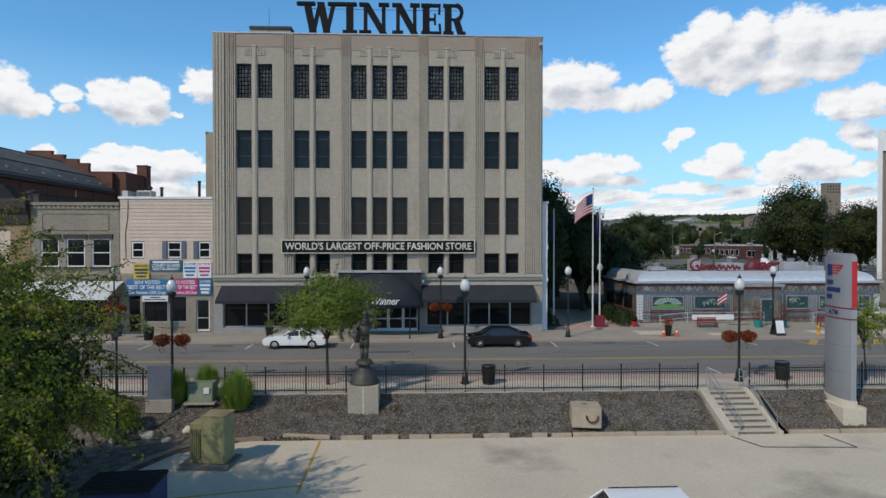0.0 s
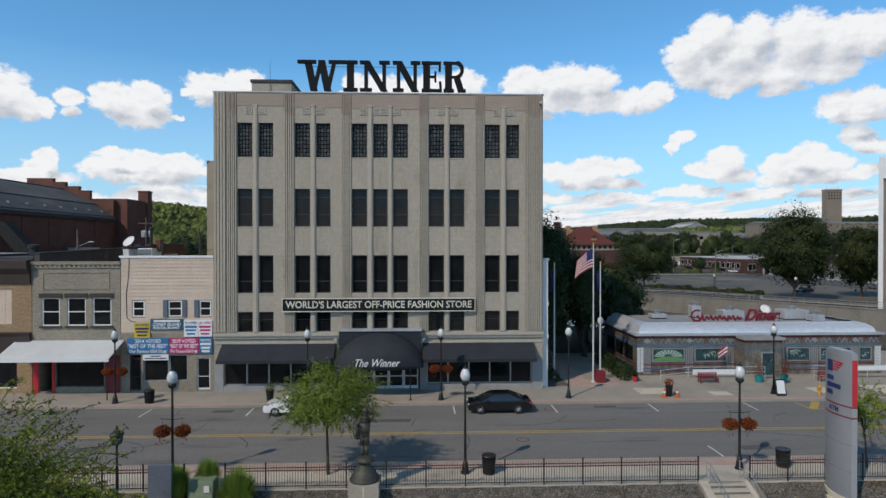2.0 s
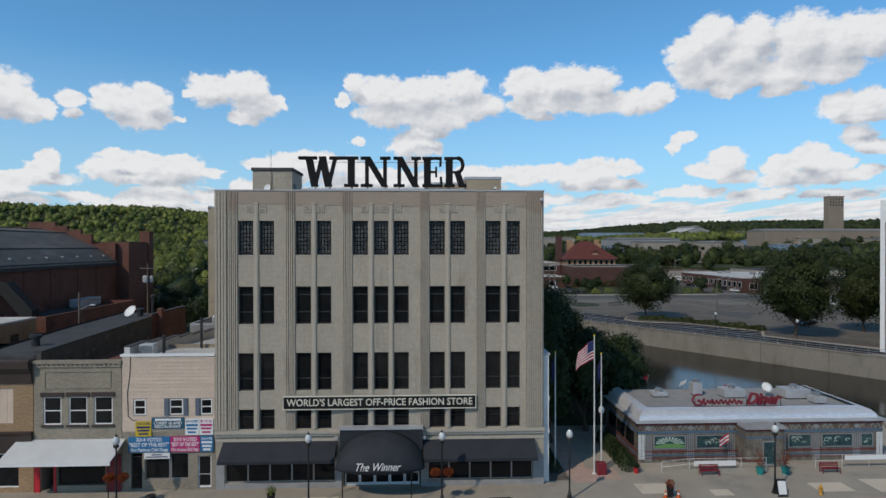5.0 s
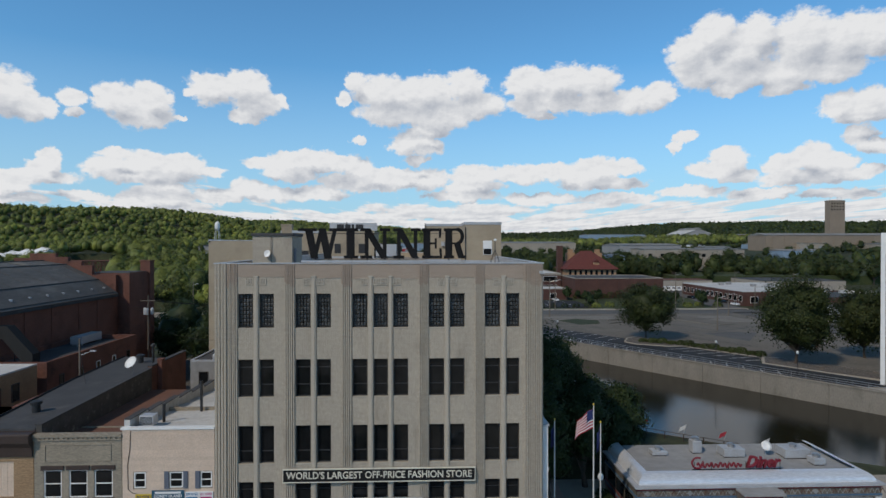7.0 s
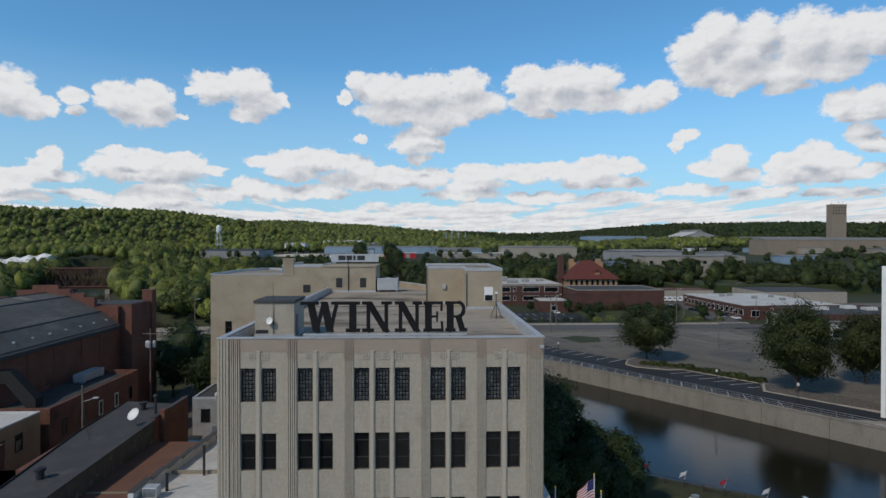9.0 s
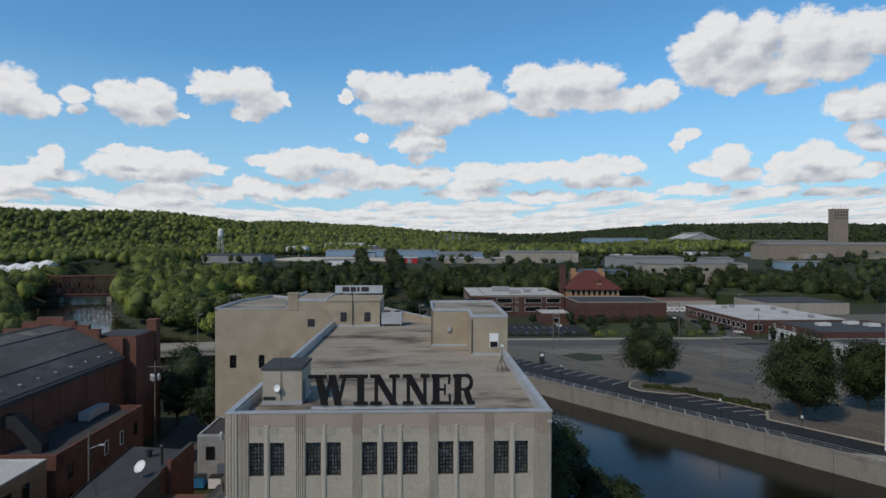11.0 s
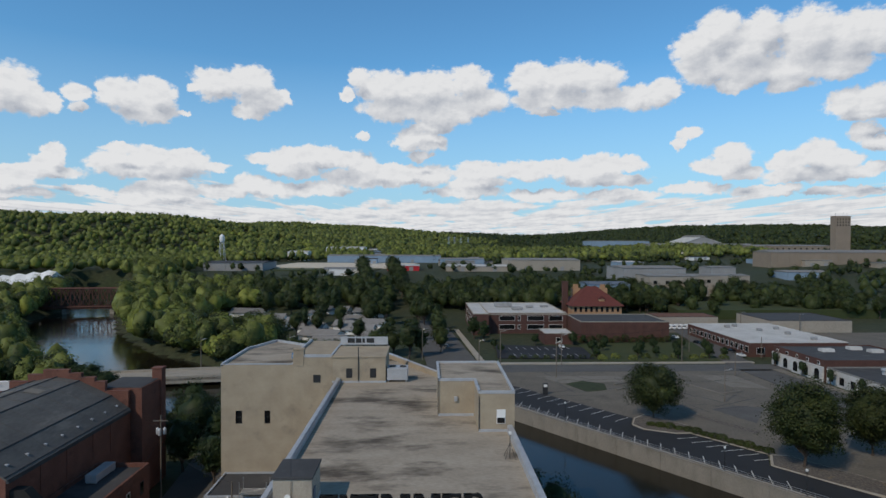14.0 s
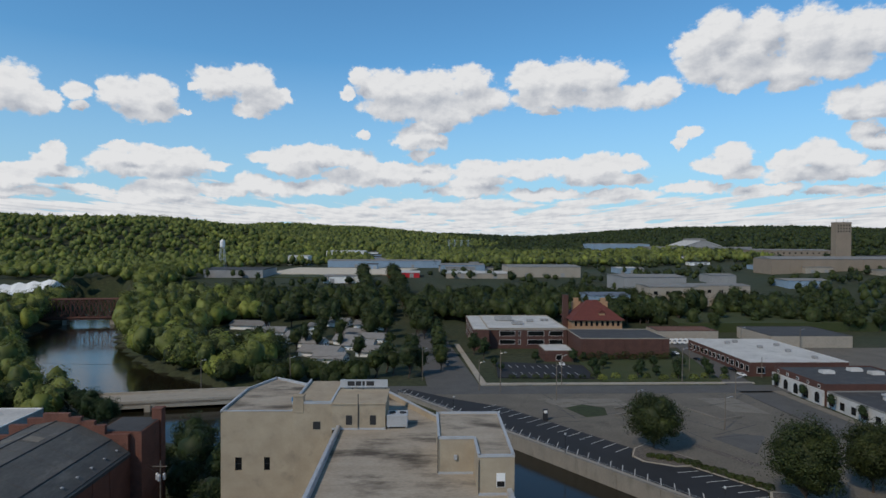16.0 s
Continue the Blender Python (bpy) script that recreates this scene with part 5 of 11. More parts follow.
tm = text_mesh("lettering", "WORLD'S LARGEST OFF-PRICE FASHION STORE", 0.82, 0.012, M["cream_letter"], 0.012, 0, 15.5)
shared("lettering", tm, board, (0, -0.13, 0.0))
for x in (-7, -3, 1, 5):
    bm = bmesh.new()
    box(bm, x - 0.05, x + 0.05, 0.0, 0.19, -0.3, 0.3)
    part("bracket", bm, M["frame_dark"], board)

# roof letters: slab-serif capitals on a steel rack
def stroke_letter(strokes, w, h, depth=0.28):
    """A letter from straight strokes (x0, z0, x1, z1, half width) and serif bars, in units of its width and height."""
    bm = bmesh.new()
    for i, s in enumerate(strokes):
        x0, z0, x1, z1, hw = s
        ya, yb = -0.006 * i, depth + 0.006 * i
        x0, x1, z0, z1 = x0 * w, x1 * w, z0 * h, z1 * h
        if abs(z0 - z1) < 1e-6:
            extrude_xz(bm, [(x0, z0 - hw), (x1, z0 - hw), (x1, z0 + hw), (x0, z0 + hw)], ya, yb)
        else:
            extrude_xz(bm, [(x0 - hw, z0), (x0 + hw, z0), (x1 + hw, z1), (x1 - hw, z1)] if z1 > z0 else [(x1 - hw, z1), (x1 + hw, z1), (x0 + hw, z0), (x0 - hw, z0)], ya, yb)
    return bm


def ring_stroke(bm, cx, cz, rx, rz, t, a0, a1, depth=0.286, n=10):
    pts_o = [(cx + (rx + t) * math.cos(a0 + (a1 - a0) * k / n), cz + (rz + t) * math.sin(a0 + (a1 - a0) * k / n)) for k in range(n + 1)]
    pts_i = [(cx + (rx - t) * math.cos(a0 + (a1 - a0) * k / n), cz + (rz - t) * math.sin(a0 + (a1 - a0) * k / n)) for k in range(n + 1)]
    for k in range(n):
        extrude_xz(bm, [pts_i[k], pts_o[k], pts_o[k + 1], pts_i[k + 1]], -0.03, depth + 0.03)


TK, TN, SF = 0.30, 0.155, 0.125     # thick and thin stroke half widths, serif half height
H_L = 2.58
LETTERS = {
    "W": ([(0.22, 1, 0.355, 0, TK), (0.355, 0, 0.50, 0.93, TN), (0.52, 1, 0.655, 0, TK), (0.655, 0, 0.81, 1, TN)], [(0.0, 0.40, 1), (0.68, 1.0, 1)]),
    "I": ([(0.5, 0, 0.5, 1, TK)], [(0.04, 0.96, 0), (0.04, 0.96, 1)]),
    "N": ([(0.22, 0, 0.22, 1, TN), (0.22, 1, 0.80, 0, TK), (0.80, 0, 0.80, 1, TN)], [(0.02, 0.40, 0), (0.02, 0.30, 1), (0.64, 0.98, 1)]),
    "E": ([(0.26, 0, 0.26, 1, TK), (0.26, 0.955, 0.92, 0.955, 0.115), (0.26, 0.5, 0.70, 0.5, 0.085), (0.26, 0.045, 0.94, 0.045, 0.115), (0.88, 0.68, 0.90, 1, 0.10), (0.68, 0.33, 0.68, 0.67, 0.085), (0.94, 0, 0.90, 0.34, 0.10)], [(0.02, 0.5, 0), (0.02, 0.5, 1)]),
    "R": ([(0.24, 0, 0.24, 1, TK), (0.24, 0.96, 0.60, 0.96, 0.10), (0.24, 0.50, 0.60, 0.50, 0.085), (0.60, 0.50, 0.80, 0, TK * 0.9)], [(0.02, 0.48, 0), (0.02, 0.4, 1), (0.68, 1.0, 0)]),
}
roof_sign = thing("roof_sign", "giant black slab-serif letters on a steel rack at the roof edge", "sign", (0, FY + 0.75, 25.32))
for ch, x0, w in (("W", -10.25, 3.85), ("I", -6.45, 1.30), ("N", -5.05, 2.65), ("N", -2.25, 2.45), ("E", 0.22, 1.80), ("R", 2.10, 1.95)):
    strokes, serifs = LETTERS[ch]
    bm = stroke_letter(strokes, w, H_L)
    for a, b, z in serifs:
        zz = SF if z == 0 else H_L - SF
        extrude_xz(bm, [(a * w, zz - SF), (b * w, zz - SF), (b * w, zz + SF), (a * w, zz + SF)], -0.05, 0.335)
    if ch == "R":
        ring_stroke(bm, 0.60 * w, 0.735 * H_L, 0.24 * w, 0.235 * H_L, 0.15, -math.pi / 2, math.pi / 2)
    ob = part("letter", bm, M["letter"], roof_sign, "black steel capital letter")
    ob.location = (x0, 0, 0)
bm = bmesh.new()
for z in (-0.08, 2.12):
    box(bm, -9.6, 3.4, 0.36, 0.39, z, z + 0.03)
for x in (-8.88, -7.73, -5.80, -4.47, -2.93, -1.71, -0.29, 0.69, 2.57):
    box(bm, x - 0.04, x + 0.04, 0.40, 0.47, -1.27, 1.3)
    tube(bm, (x, 0.44, 1.2), (x, 1.9, -1.27), 0.025, n=5)
part("rack", bm, M["frame_dark"], roof_sign)
# pale bar on legs, added for the thin line of light under the letters
bm = bmesh.new()
box(bm, -10.0, 4.0, -0.06, 0.30, -0.30, -0.16)
part("light_trough", bm, M["flashing"], roof_sign)
bm = bmesh.new()
for k in range(7):
    box(bm, -10 + 2.3 * k, -9.9 + 2.3 * k, -0.05, 0.25, -1.27, -0.30)
part("trough_leg", bm, M["frame_dark"], roof_sign)

# ---- on the roof ----
def roof_house(name, label, x0, x1, y0, y1, z0, z1, lid, lidmat, wall):
    ob = thing(name, label, "roof house", ((x0 + x1) / 2, (y0 + y1) / 2, z0))
    hx, hy, h = (x1 - x0) / 2, (y1 - y0) / 2, z1 - z0
    bm = bmesh.new()
    box(bm, -hx, hx, -hy, hy, 0, h)
    part("body", bm, wall, ob)
    bm = bmesh.new()
    bevel_box(bm, -hx - lid, hx + lid, -hy - lid, hy + lid, h, h + 0.28, 0.04)
    part("roof_slab", bm, lidmat, ob)
    bm = bmesh.new()
    for p in ((-hx - 0.05, hx + 0.05, -hy - 0.05, -hy - 0.004), (hx + 0.004, hx + 0.05, -hy, hy), (-hx - 0.05, -hx - 0.004, -hy, hy)):
        box(bm, *p, 0, 0.35)
    part("base_flashing", bm, M["flashing"], ob)
    return ob


eh = roof_house("stair_house", "small cream brick stair house with a dark flat lid", -15.5, -11.85, 55.7, 60.2, 24.05, 27.3, 0.12, M["tar"], M["limestone"])
bm = bmesh.new()
bevel_box(bm, 1.83, 1.90, -1.6, -0.7, 0.1, 2.1, 0.01)
part("door", bm, M["slate_blue"], eh)
bm = bmesh.new()
tube(bm, (-0.1, -2.35, 0.4), (-0.1, -2.35, 5.2), 0.035, 0.015)
part("antenna_mast", bm, M["frame_dark"], eh)
bm = bmesh.new()
lathe(bm, [(0.02, 0), (0.18, 0.05), (0.33, 0.14), (0.34, 0.16), (0.18, 0.08), (0.02, 0.03)], 0, 0, 0)
dish = part("satellite_dish", bm, M["white"], eh)
dish.location, dish.rotation_euler = (-0.35, -2.45, 1.6), (radians(75), 0, radians(-20))
bm = bmesh.new()
box(bm, -1.75, -0.6, -2.29, -2.253, 0.42, 0.75)
part("vent_grille", bm, M["frame_dark"], eh)

ph = thing("penthouse", "L-shaped tan brick penthouse with a sash window", "roof house", (6, 88.8, 24.05))
OUT = [(-5.2, -2.2), (0.05, -2.2), (0.05, -9.5), (4.95, -9.5), (5.2, 10.5), (-5.2, 10.5)]
bm = bmesh.new()
prism(bm, OUT, 0, 5.15)
part("body", bm, M["tan_wall"], ph)
bm = bmesh.new()
for (ax, ay), (bx, by) in zip(OUT, OUT[1:] + OUT[:1]):
    d = Vector((bx - ax, by - ay, 0)).normalized()
    n = Vector((d.y, -d.x, 0))
    a, b = Vector((ax, ay, 0)), Vector((bx, by, 0))
    prism(bm, [((a + n * 0.06).x, (a + n * 0.06).y), ((b + n * 0.06).x, (b + n * 0.06).y), ((b - n * 0.3).x, (b - n * 0.3).y), ((a - n * 0.3).x, (a - n * 0.3).y)], 5.15, 5.5)
part("parapet", bm, M["flashing"], ph)
bm = bmesh.new()
prism(bm, [(x * 0.93 + (0.12 if x > 0 else -0.1) * 0, y * 0.93) for x, y in OUT], 5.155, 5.20)
part("roof", bm, M["roof_gravel"], ph)
bm = bmesh.new()
box(bm, 2.5, 3.7, -9.56, -9.49, 1.1, 3.0)
w = part("window", bm, M["white"], ph)
bm = bmesh.new()
box(bm, 2.58, 3.62, -9.585, -9.565, 1.16, 1.9)
part("pane", bm, M["glass"], w)
for a, b, c in ((0.06, 4.95, -9.62), (-5.2, 0.0, -2.32)):
    bm = bmesh.new()
    box(bm, a, b, c, c + 0.11, 0, 0.35)
    part("base_flashing", bm, M["flashing"], ph)
bm = bmesh.new()
tube(bm, (-5.25, -2.4, 0.3), (-5.25, -2.4, 5.6), 0.05)
tube(bm, (0.12, -9.58, 0.2), (0.12, -9.58, 4.8), 0.06)
part("downpipe", bm, M["frame_dark"], ph)
bm = bmesh.new()
bevel_box(bm, -2.9, -2.4, -2.5, -2.21, 2.2, 2.9, 0.03)
part("vent_box", bm, M["flashing"], ph)

# the lower tan wing and its tower behind the roof
wing = thing("rear_wing", "tan rendered rear wing with two small windows and flat roof", "building", (-28, 120, 0))
PTS = [(-10.1, -12), (2.9, -12), (3.6, 6.4), (-6.4, 14), (-10.1, 4)]
holes = [(-7.5, -6.3, 16.4, 18.8), (-2.3, -1.25, 16.4, 18.8)]
bm = holed_wall(bmesh.new(), -10.1, 2.9, -3, 27.2, holes, lambda u, d, z: (u, -12 + d, z), 0.4)
part("front_wall", bm, M["tan_wall"], wing)
bm = bmesh.new()
prism(bm, [(-10.1, -11.6), (2.9, -11.6), (3.6, 6.4), (-6.4, 14), (-10.1, 4)], -3, 26.9)
part("body", bm, M["tan_wall"], wing)
bm = bmesh.new()
prism(bm, [(-9.7, -11.6), (2.5, -11.6), (3.2, 6.2), (-6.4, 13.4), (-9.7, 3.9)], 26.91, 27.0)
part("roof", bm, M["roof_gravel"], wing)
bm = bmesh.new()
for (ax, ay), (bx, by) in zip(PTS[1:], PTS[2:] + PTS[:1]):
    d = Vector((bx - ax, by - ay, 0)).normalized()
    n = Vector((d.y, -d.x, 0))
    a, b = Vector((ax, ay, 0)), Vector((bx, by, 0))
    prism(bm, [((a + n * 0.05).x, (a + n * 0.05).y), ((b + n * 0.05).x, (b + n * 0.05).y), ((b - n * 0.35).x, (b - n * 0.35).y), ((a - n * 0.35).x, (a - n * 0.35).y)], 26.9, 27.45)
box(bm, -10.15, 2.95, -12.05, -11.6, 27.2, 27.32)
part("coping", bm, M["flashing"], wing)
for a, b, z0, z1 in holes:
    bm = bmesh.new()
    for p in ((a, a + 0.09, z0, z1), (b - 0.09, b, z0, z1), (a + 0.09, b - 0.09, z0, z0 + 0.09), (a + 0.09, b - 0.09, z1 - 0.09, z1), (a + 0.09, b - 0.09, (z0 + z1) / 2 - 0.04, (z0 + z1) / 2 + 0.04)):
        box(bm, p[0] + 0.003, p[1] - 0.003, -11.8, -11.72, p[2] + 0.003, p[3] - 0.003)
    w = part("window", bm, M["frame_dark"], wing)
    bm = bmesh.new()
    box(bm, a + 0.09, b - 0.09, -11.76, -11.74, z0 + 0.09, z1 - 0.09)
    part("pane", bm, M["glass"], w)
tw = thing("rear_tower", "tan brick stair tower with a chimney stack", "building", (-21.7, 112, 0))
bm = bmesh.new()
box(bm, -3.4, 3.7, -4.4, 13, -3, 28.6)
part("body", bm, M["tan_wall"], tw)
bm = bmesh.new()
for p in ((-3.45, 3.75, -4.45, -4.1), (3.4, 3.75, -4.1, 13), (-3.45, -3.1, -4.1, 13)):
    box(bm, *p, 28.6, 29.05)
part("coping", bm, M["flashing"], tw)
bm = bmesh.new()
bevel_box(bm, -3.3, -1.4, -4.5, -3.2, 27.0, 29.9, 0.05)
bevel_box(bm, -3.4, -1.3, -4.6, -3.1, 29.9, 30.15, 0.04)
part("chimney", bm, M["tan_wall"], tw)
bm = bmesh.new()
box(bm, 0.3, 1.6, -4.46, -4.41, 24.0, 25.4)
part("window", bm, M["frame_dark"], tw)
p2 = roof_house("machine_house", "low tan brick lift machine house with two small windows", -17.9, -8.3, 107.1, 118, 24.05, 28.6, 0.15, M["tan_wall"], M["tan_wall"])
for x in (-2.3, 2.0):
    bm = bmesh.new()
    bevel_box(bm, x, x + 1.1, -5.52, -5.46, 0.9, 2.6, 0.02)
    part("window", bm, M["frame_dark"], p2)
bm = bmesh.new()
tube(bm, (-0.1, -5.6, 0.3), (-0.1, -5.6, 6.5), 0.07)
part("flue_pipe", bm, M["frame_dark"], p2)
rs = thing("rear_sign", "long weathered billboard frame on the rear roof", "sign", (-15.2, 117.0, 28.88))
bm = bmesh.new()
box(bm, -2.6, 6.7, 0, 0.15, 0.35, 1.9)
part("panel", bm, M["flashing"], rs)
for k in range(5):
    bm = bmesh.new()
    tube(bm, (-2.5 + 2.2 * k, 0.25, 0), (-2.5 + 2.2 * k, 0.25, 1.95), 0.08)
    part("post", bm, M["frame_dark"], rs)
bm = bmesh.new()
for k, (a, b) in enumerate(((-1.2, 0.2), (0.4, 1.5), (1.7, 2.2), (2.5, 4.0))):
    box(bm, a, b, -0.02, -0.004, 0.7, 1.6)
part("lettering_bar", bm, M["frame_dark"], rs)
ac = thing("air_conditioner", "grey rooftop air conditioning unit on steel feet", "air conditioner", (-6.1, 109, 24.05))
bm = bmesh.new()
bevel_box(bm, -2.0, 1.8, -1.6, 1.6, 0.35, 2.5, 0.06)
part("casing", bm, M["flashing"], ac)
for x in (-1.0, 0.9):
    bm = bmesh.new()
    lathe(bm, [(0.62, 2.5), (0.62, 2.64), (0.55, 2.64), (0.5, 2.52)], x, 0, 0)
    part("fan_cowl", bm, M["frame_dark"], ac)
for x in (-1.7, 1.5):
    bm = bmesh.new()
    box(bm, x - 0.1, x + 0.1, -1.5, 1.5, 0.0, 0.35)
    part("foot", bm, M["steel"], ac)
tp = thing("roof_camera_tripod", "black steel tripod mast standing on the roof", "mast", (8.9, 69.5, 24.05))
bm = bmesh.new()
tube(bm, (0, 0, 0), (0, 0, 2.9), 0.05)
part("mast", bm, M["frame_dark"], tp)
for k in range(4):
    a = math.pi / 4 + k * math.pi / 2
    bm = bmesh.new()
    tube(bm, (0.9 * math.cos(a), 0.9 * math.sin(a), 0.03), (0, 0, 1.9), 0.025, n=6)
    part("leg", bm, M["frame_dark"], tp)
bm = bmesh.new()
bevel_box(bm, -0.15, 0.15, -0.25, 0.15, 2.9, 3.15, 0.03)
part("camera_head", bm, M["white"], tp)

# narrow white annex wall beside the walkway
an = thing("side_annex", "narrow white-painted annex along the store's flank", "building", (0, 0, 0))
bm = bmesh.new()
box(bm, 10.56, 11.1, 50.4, 78, -0.3, 10.9)
part("wall", bm, M["white"], an)
bm = bmesh.new()
box(bm, 10.56, 11.2, 50.3, 78, 10.9, 11.05)
for z in (4.2, 7.0):
    box(bm, 11.1, 11.17, 50.35, 50.7, z, z + 0.3)
part("coping", bm, M["flashing"], an)

for x, z in ((X1 - 0.25, 24.2), (-6.9, 4.3), (0.35, 4.3)):
    fl = thing("wall_floodlight", "small grey floodlight bracketed to the store front", "floodlight", (x, FY - 0.16, z), "wall floodlights")
    bm = bmesh.new()
    box(bm, -0.04, 0.04, -0.1, 0.01, -0.04, 0.04)
    part("bracket", bm, M["frame_dark"], fl)
    bm = bmesh.new()
    bevel_box(bm, -0.16, 0.16, -0.42, -0.1, -0.14, 0.10, 0.03)
    part("housing", bm, M["flashing"], fl)
# ---- neighbouring shops ----
def sash(parent, a, b, z0, z1, y, frame="white", proud=0.06, mid=True):
    """A framed window set in an opening, with a meeting rail and dark glass."""
    bm = bmesh.new()
    f = 0.09
    for p in ((a, a + f, z0, z1), (b - f, b, z0, z1), (a + f, b - f, z0, z0 + f), (a + f, b - f, z1 - f, z1)):
        box(bm, p[0], p[1], y - proud, y + 0.06, p[2], p[3])
    if mid:
        zm = (z0 + z1) / 2
        box(bm, a + f, b - f, y - proud + 0.01, y + 0.05, zm - 0.04, zm + 0.04)
    w = part("window", bm, M[frame], parent)
    bm = bmesh.new()
    box(bm, a + f, b - f, y + 0.0, y + 0.02, z0 + f, z1 - f)
    part("pane", bm, M["glass"], w)
    return w


def bars(name, parent, rows, material, y):
    """Unreadable print as plain bars: rows of (x0, x1, z0, z1)."""
    bm = bmesh.new()
    for a, b, c, d in rows:
        box(bm, a, b, y - 0.006, y, c, d)
    return part(name, bm, material, parent)


# cream-sided restaurant
rest = thing("restaurant_building", "cream-sided two-storey restaurant with a white flat roof", "building", (0, 0, 0))
WINS = [(-23.64, -22.68), (-20.74, -19.64), (-18.20, -17.25)]
holes = [(a, b, 6.28, 7.58) for a, b in WINS] + [(-23.9, -23.0, 0.15, 3.1), (-22.8, -19.2, 0.9, 3.1), (-18.45, -17.35, 0.12, 2.85)]
bm = holed_wall(bmesh.new(), -24.6, -17.02, -0.3, 11.15, holes, lambda u, d, z: (u, FY + d, z), 0.35)
part("front_wall", bm, M["grey_brick"], rest)
bm = bmesh.new()
box(bm, -24.55, -24.2, FY + 0.36, 70.4, -0.3, 8.9)
box(bm, -24.6, -17.02, FY + 8, FY + 8.2, -0.3, 10.8)
part("party_wall", bm, M["grey_brick"], rest)
bm = bmesh.new()
prism(bm, [(-24.2, FY + 0.36), (-17.03, FY + 0.36), (-17.03, 70.4), (-24.2, 70.4)], 10.75, 10.98)
for v in bm.verts:
    if v.co.y > 60:
        v.co.z -= 1.35
part("roof", bm, M["white_roof"], rest, "white membrane roof")
for k in range(6):
    y0, y1 = FY + 0.36 + 3.36 * k, FY + 0.36 + 3.36 * (k + 1) - 0.02
    bm = bmesh.new()
    box(bm, -24.6, -24.15, y0, y1, 8.9, 11.85 - 0.26 * k)
    part("parapet_step", bm, M["white_roof"], rest)
    bm = bmesh.new()
    box(bm, -24.66, -24.09, y0, y1, 11.85 - 0.26 * k, 11.92 - 0.26 * k)
    part("parapet_coping", bm, M["tar"], rest)
bm = bmesh.new()
box(bm, -24.7, -17.03, FY - 0.12, FY + 0.35, 11.15, 11.33)
part("parapet_cap", bm, M["white"], rest)
siding = part("siding", box(bmesh.new(), -24.58, -17.04, FY - 0.02, FY - 0.004, 4.9, 4.95), M["siding"], rest, "overlapping cream clapboards")
z = 4.98
BOARD = {}
while z < 11.1:
    cuts = sorted([(a - 0.06, b + 0.06) for a, b in WINS if z < 7.64 and z + 0.30 > 6.2])
    x = -24.58
    spans = []
    for a, b in cuts:
        spans.append((x, a))
        x = b
    spans.append((x, -17.04))
    for a, b in spans:
        if b - a < 0.1:
            continue
        key = round(b - a, 2)
        if key not in BOARD:
            bm = bmesh.new()
            extrude_yz(bm, [(-0.004, 0), (-0.055, 0.004), (-0.022, 0.302), (-0.004, 0.302)], 0, b - a)
            BOARD[key] = finish("board", bm, M["siding"])
        shared("board", BOARD[key], siding, (a, FY, z))
    z += 0.298
for k, (a, b) in enumerate(WINS):
    sash(rest, a, b, 6.28, 7.58, FY + 0.05)
    for s in ((a - 0.42, a - 0.04), (b + 0.04, b + 0.42)):
        if k == 0 or s[1] > -17.0:
            continue
        bm = bmesh.new()
        bevel_box(bm, s[0], s[1], FY - 0.11, FY - 0.06, 6.22, 7.66, 0.01)
        for j in range(8):
            box(bm, s[0] + 0.05, s[1] - 0.05, FY - 0.125, FY - 0.108, 6.34 + 0.155 * j, 6.43 + 0.155 * j)
        part("shutter", bm, M["slate_blue"], rest, "blue-grey shutter")
sash(rest, -22.8, -20.75, 0.9, 3.1, FY + 0.15, "steel", mid=False)
sash(rest, -20.72, -19.2, 0.9, 3.1, FY + 0.15, "steel", mid=False)
for a, b in ((-23.9, -23.0), (-18.45, -17.35)):
    bm = bmesh.new()
    for p in ((a, a + 0.1, 0.12, 2.84), (b - 0.1, b, 0.12, 2.84), (a + 0.1, b - 0.1, 0.12, 0.3), (a + 0.1, b - 0.1, 2.7, 2.84), (a + 0.1, b - 0.1, 1.2, 1.28)):
        box(bm, p[0] + 0.003, p[1] - 0.003, FY + 0.1, FY + 0.16, p[2] + 0.04, p[3])
    d = part("door", bm, M["white"] if a > -20 else M["frame_dark"], rest)
    bm = bmesh.new()
    box(bm, a + 0.1, b - 0.1, FY + 0.12, FY + 0.14, 0.35, 2.7)
    part("pane", bm, M["glass"], d)
bm = bmesh.new()
for i, (x, z) in enumerate([(-23.9, 11.1), (-23.95, 9.6), (-24.15, 8.2), (-24.1, 6.2), (-23.7, 5.85), (-23.4, 5.9)]):
    if i:
        tube(bm, (px_, FY - 0.07, pz_), (x, FY - 0.07, z), 0.025, n=6)
    px_, pz_ = x, z
part("cable", bm, M["frame_dark"], rest)


def banner(name, label, a, b, z0, z1, face, lines, ink, y=FY - 0.10, rest_bars=(), bold=0.006):
    ob = thing(name, label, "banner", ((a + b) / 2, y, (z0 + z1) / 2), "restaurant banners")
    w, h = b - a, z1 - z0
    bm = bmesh.new()
    bevel_box(bm, -w / 2, w / 2, -0.02, 0.04, -h / 2, h / 2, 0.008)
    part("panel", bm, face, ob)
    for words, zc, size, frac in lines:
        shared("lettering", text_mesh("lettering", words, size * h, 0.004, ink, bold, 0, frac * w), ob, (0, -0.026, zc * h))
    if rest_bars:
        bars("lettering_bar", ob, [(p[0] * w, p[1] * w, p[2] * h, p[3] * h) for p in rest_bars], ink, -0.022)
    return ob


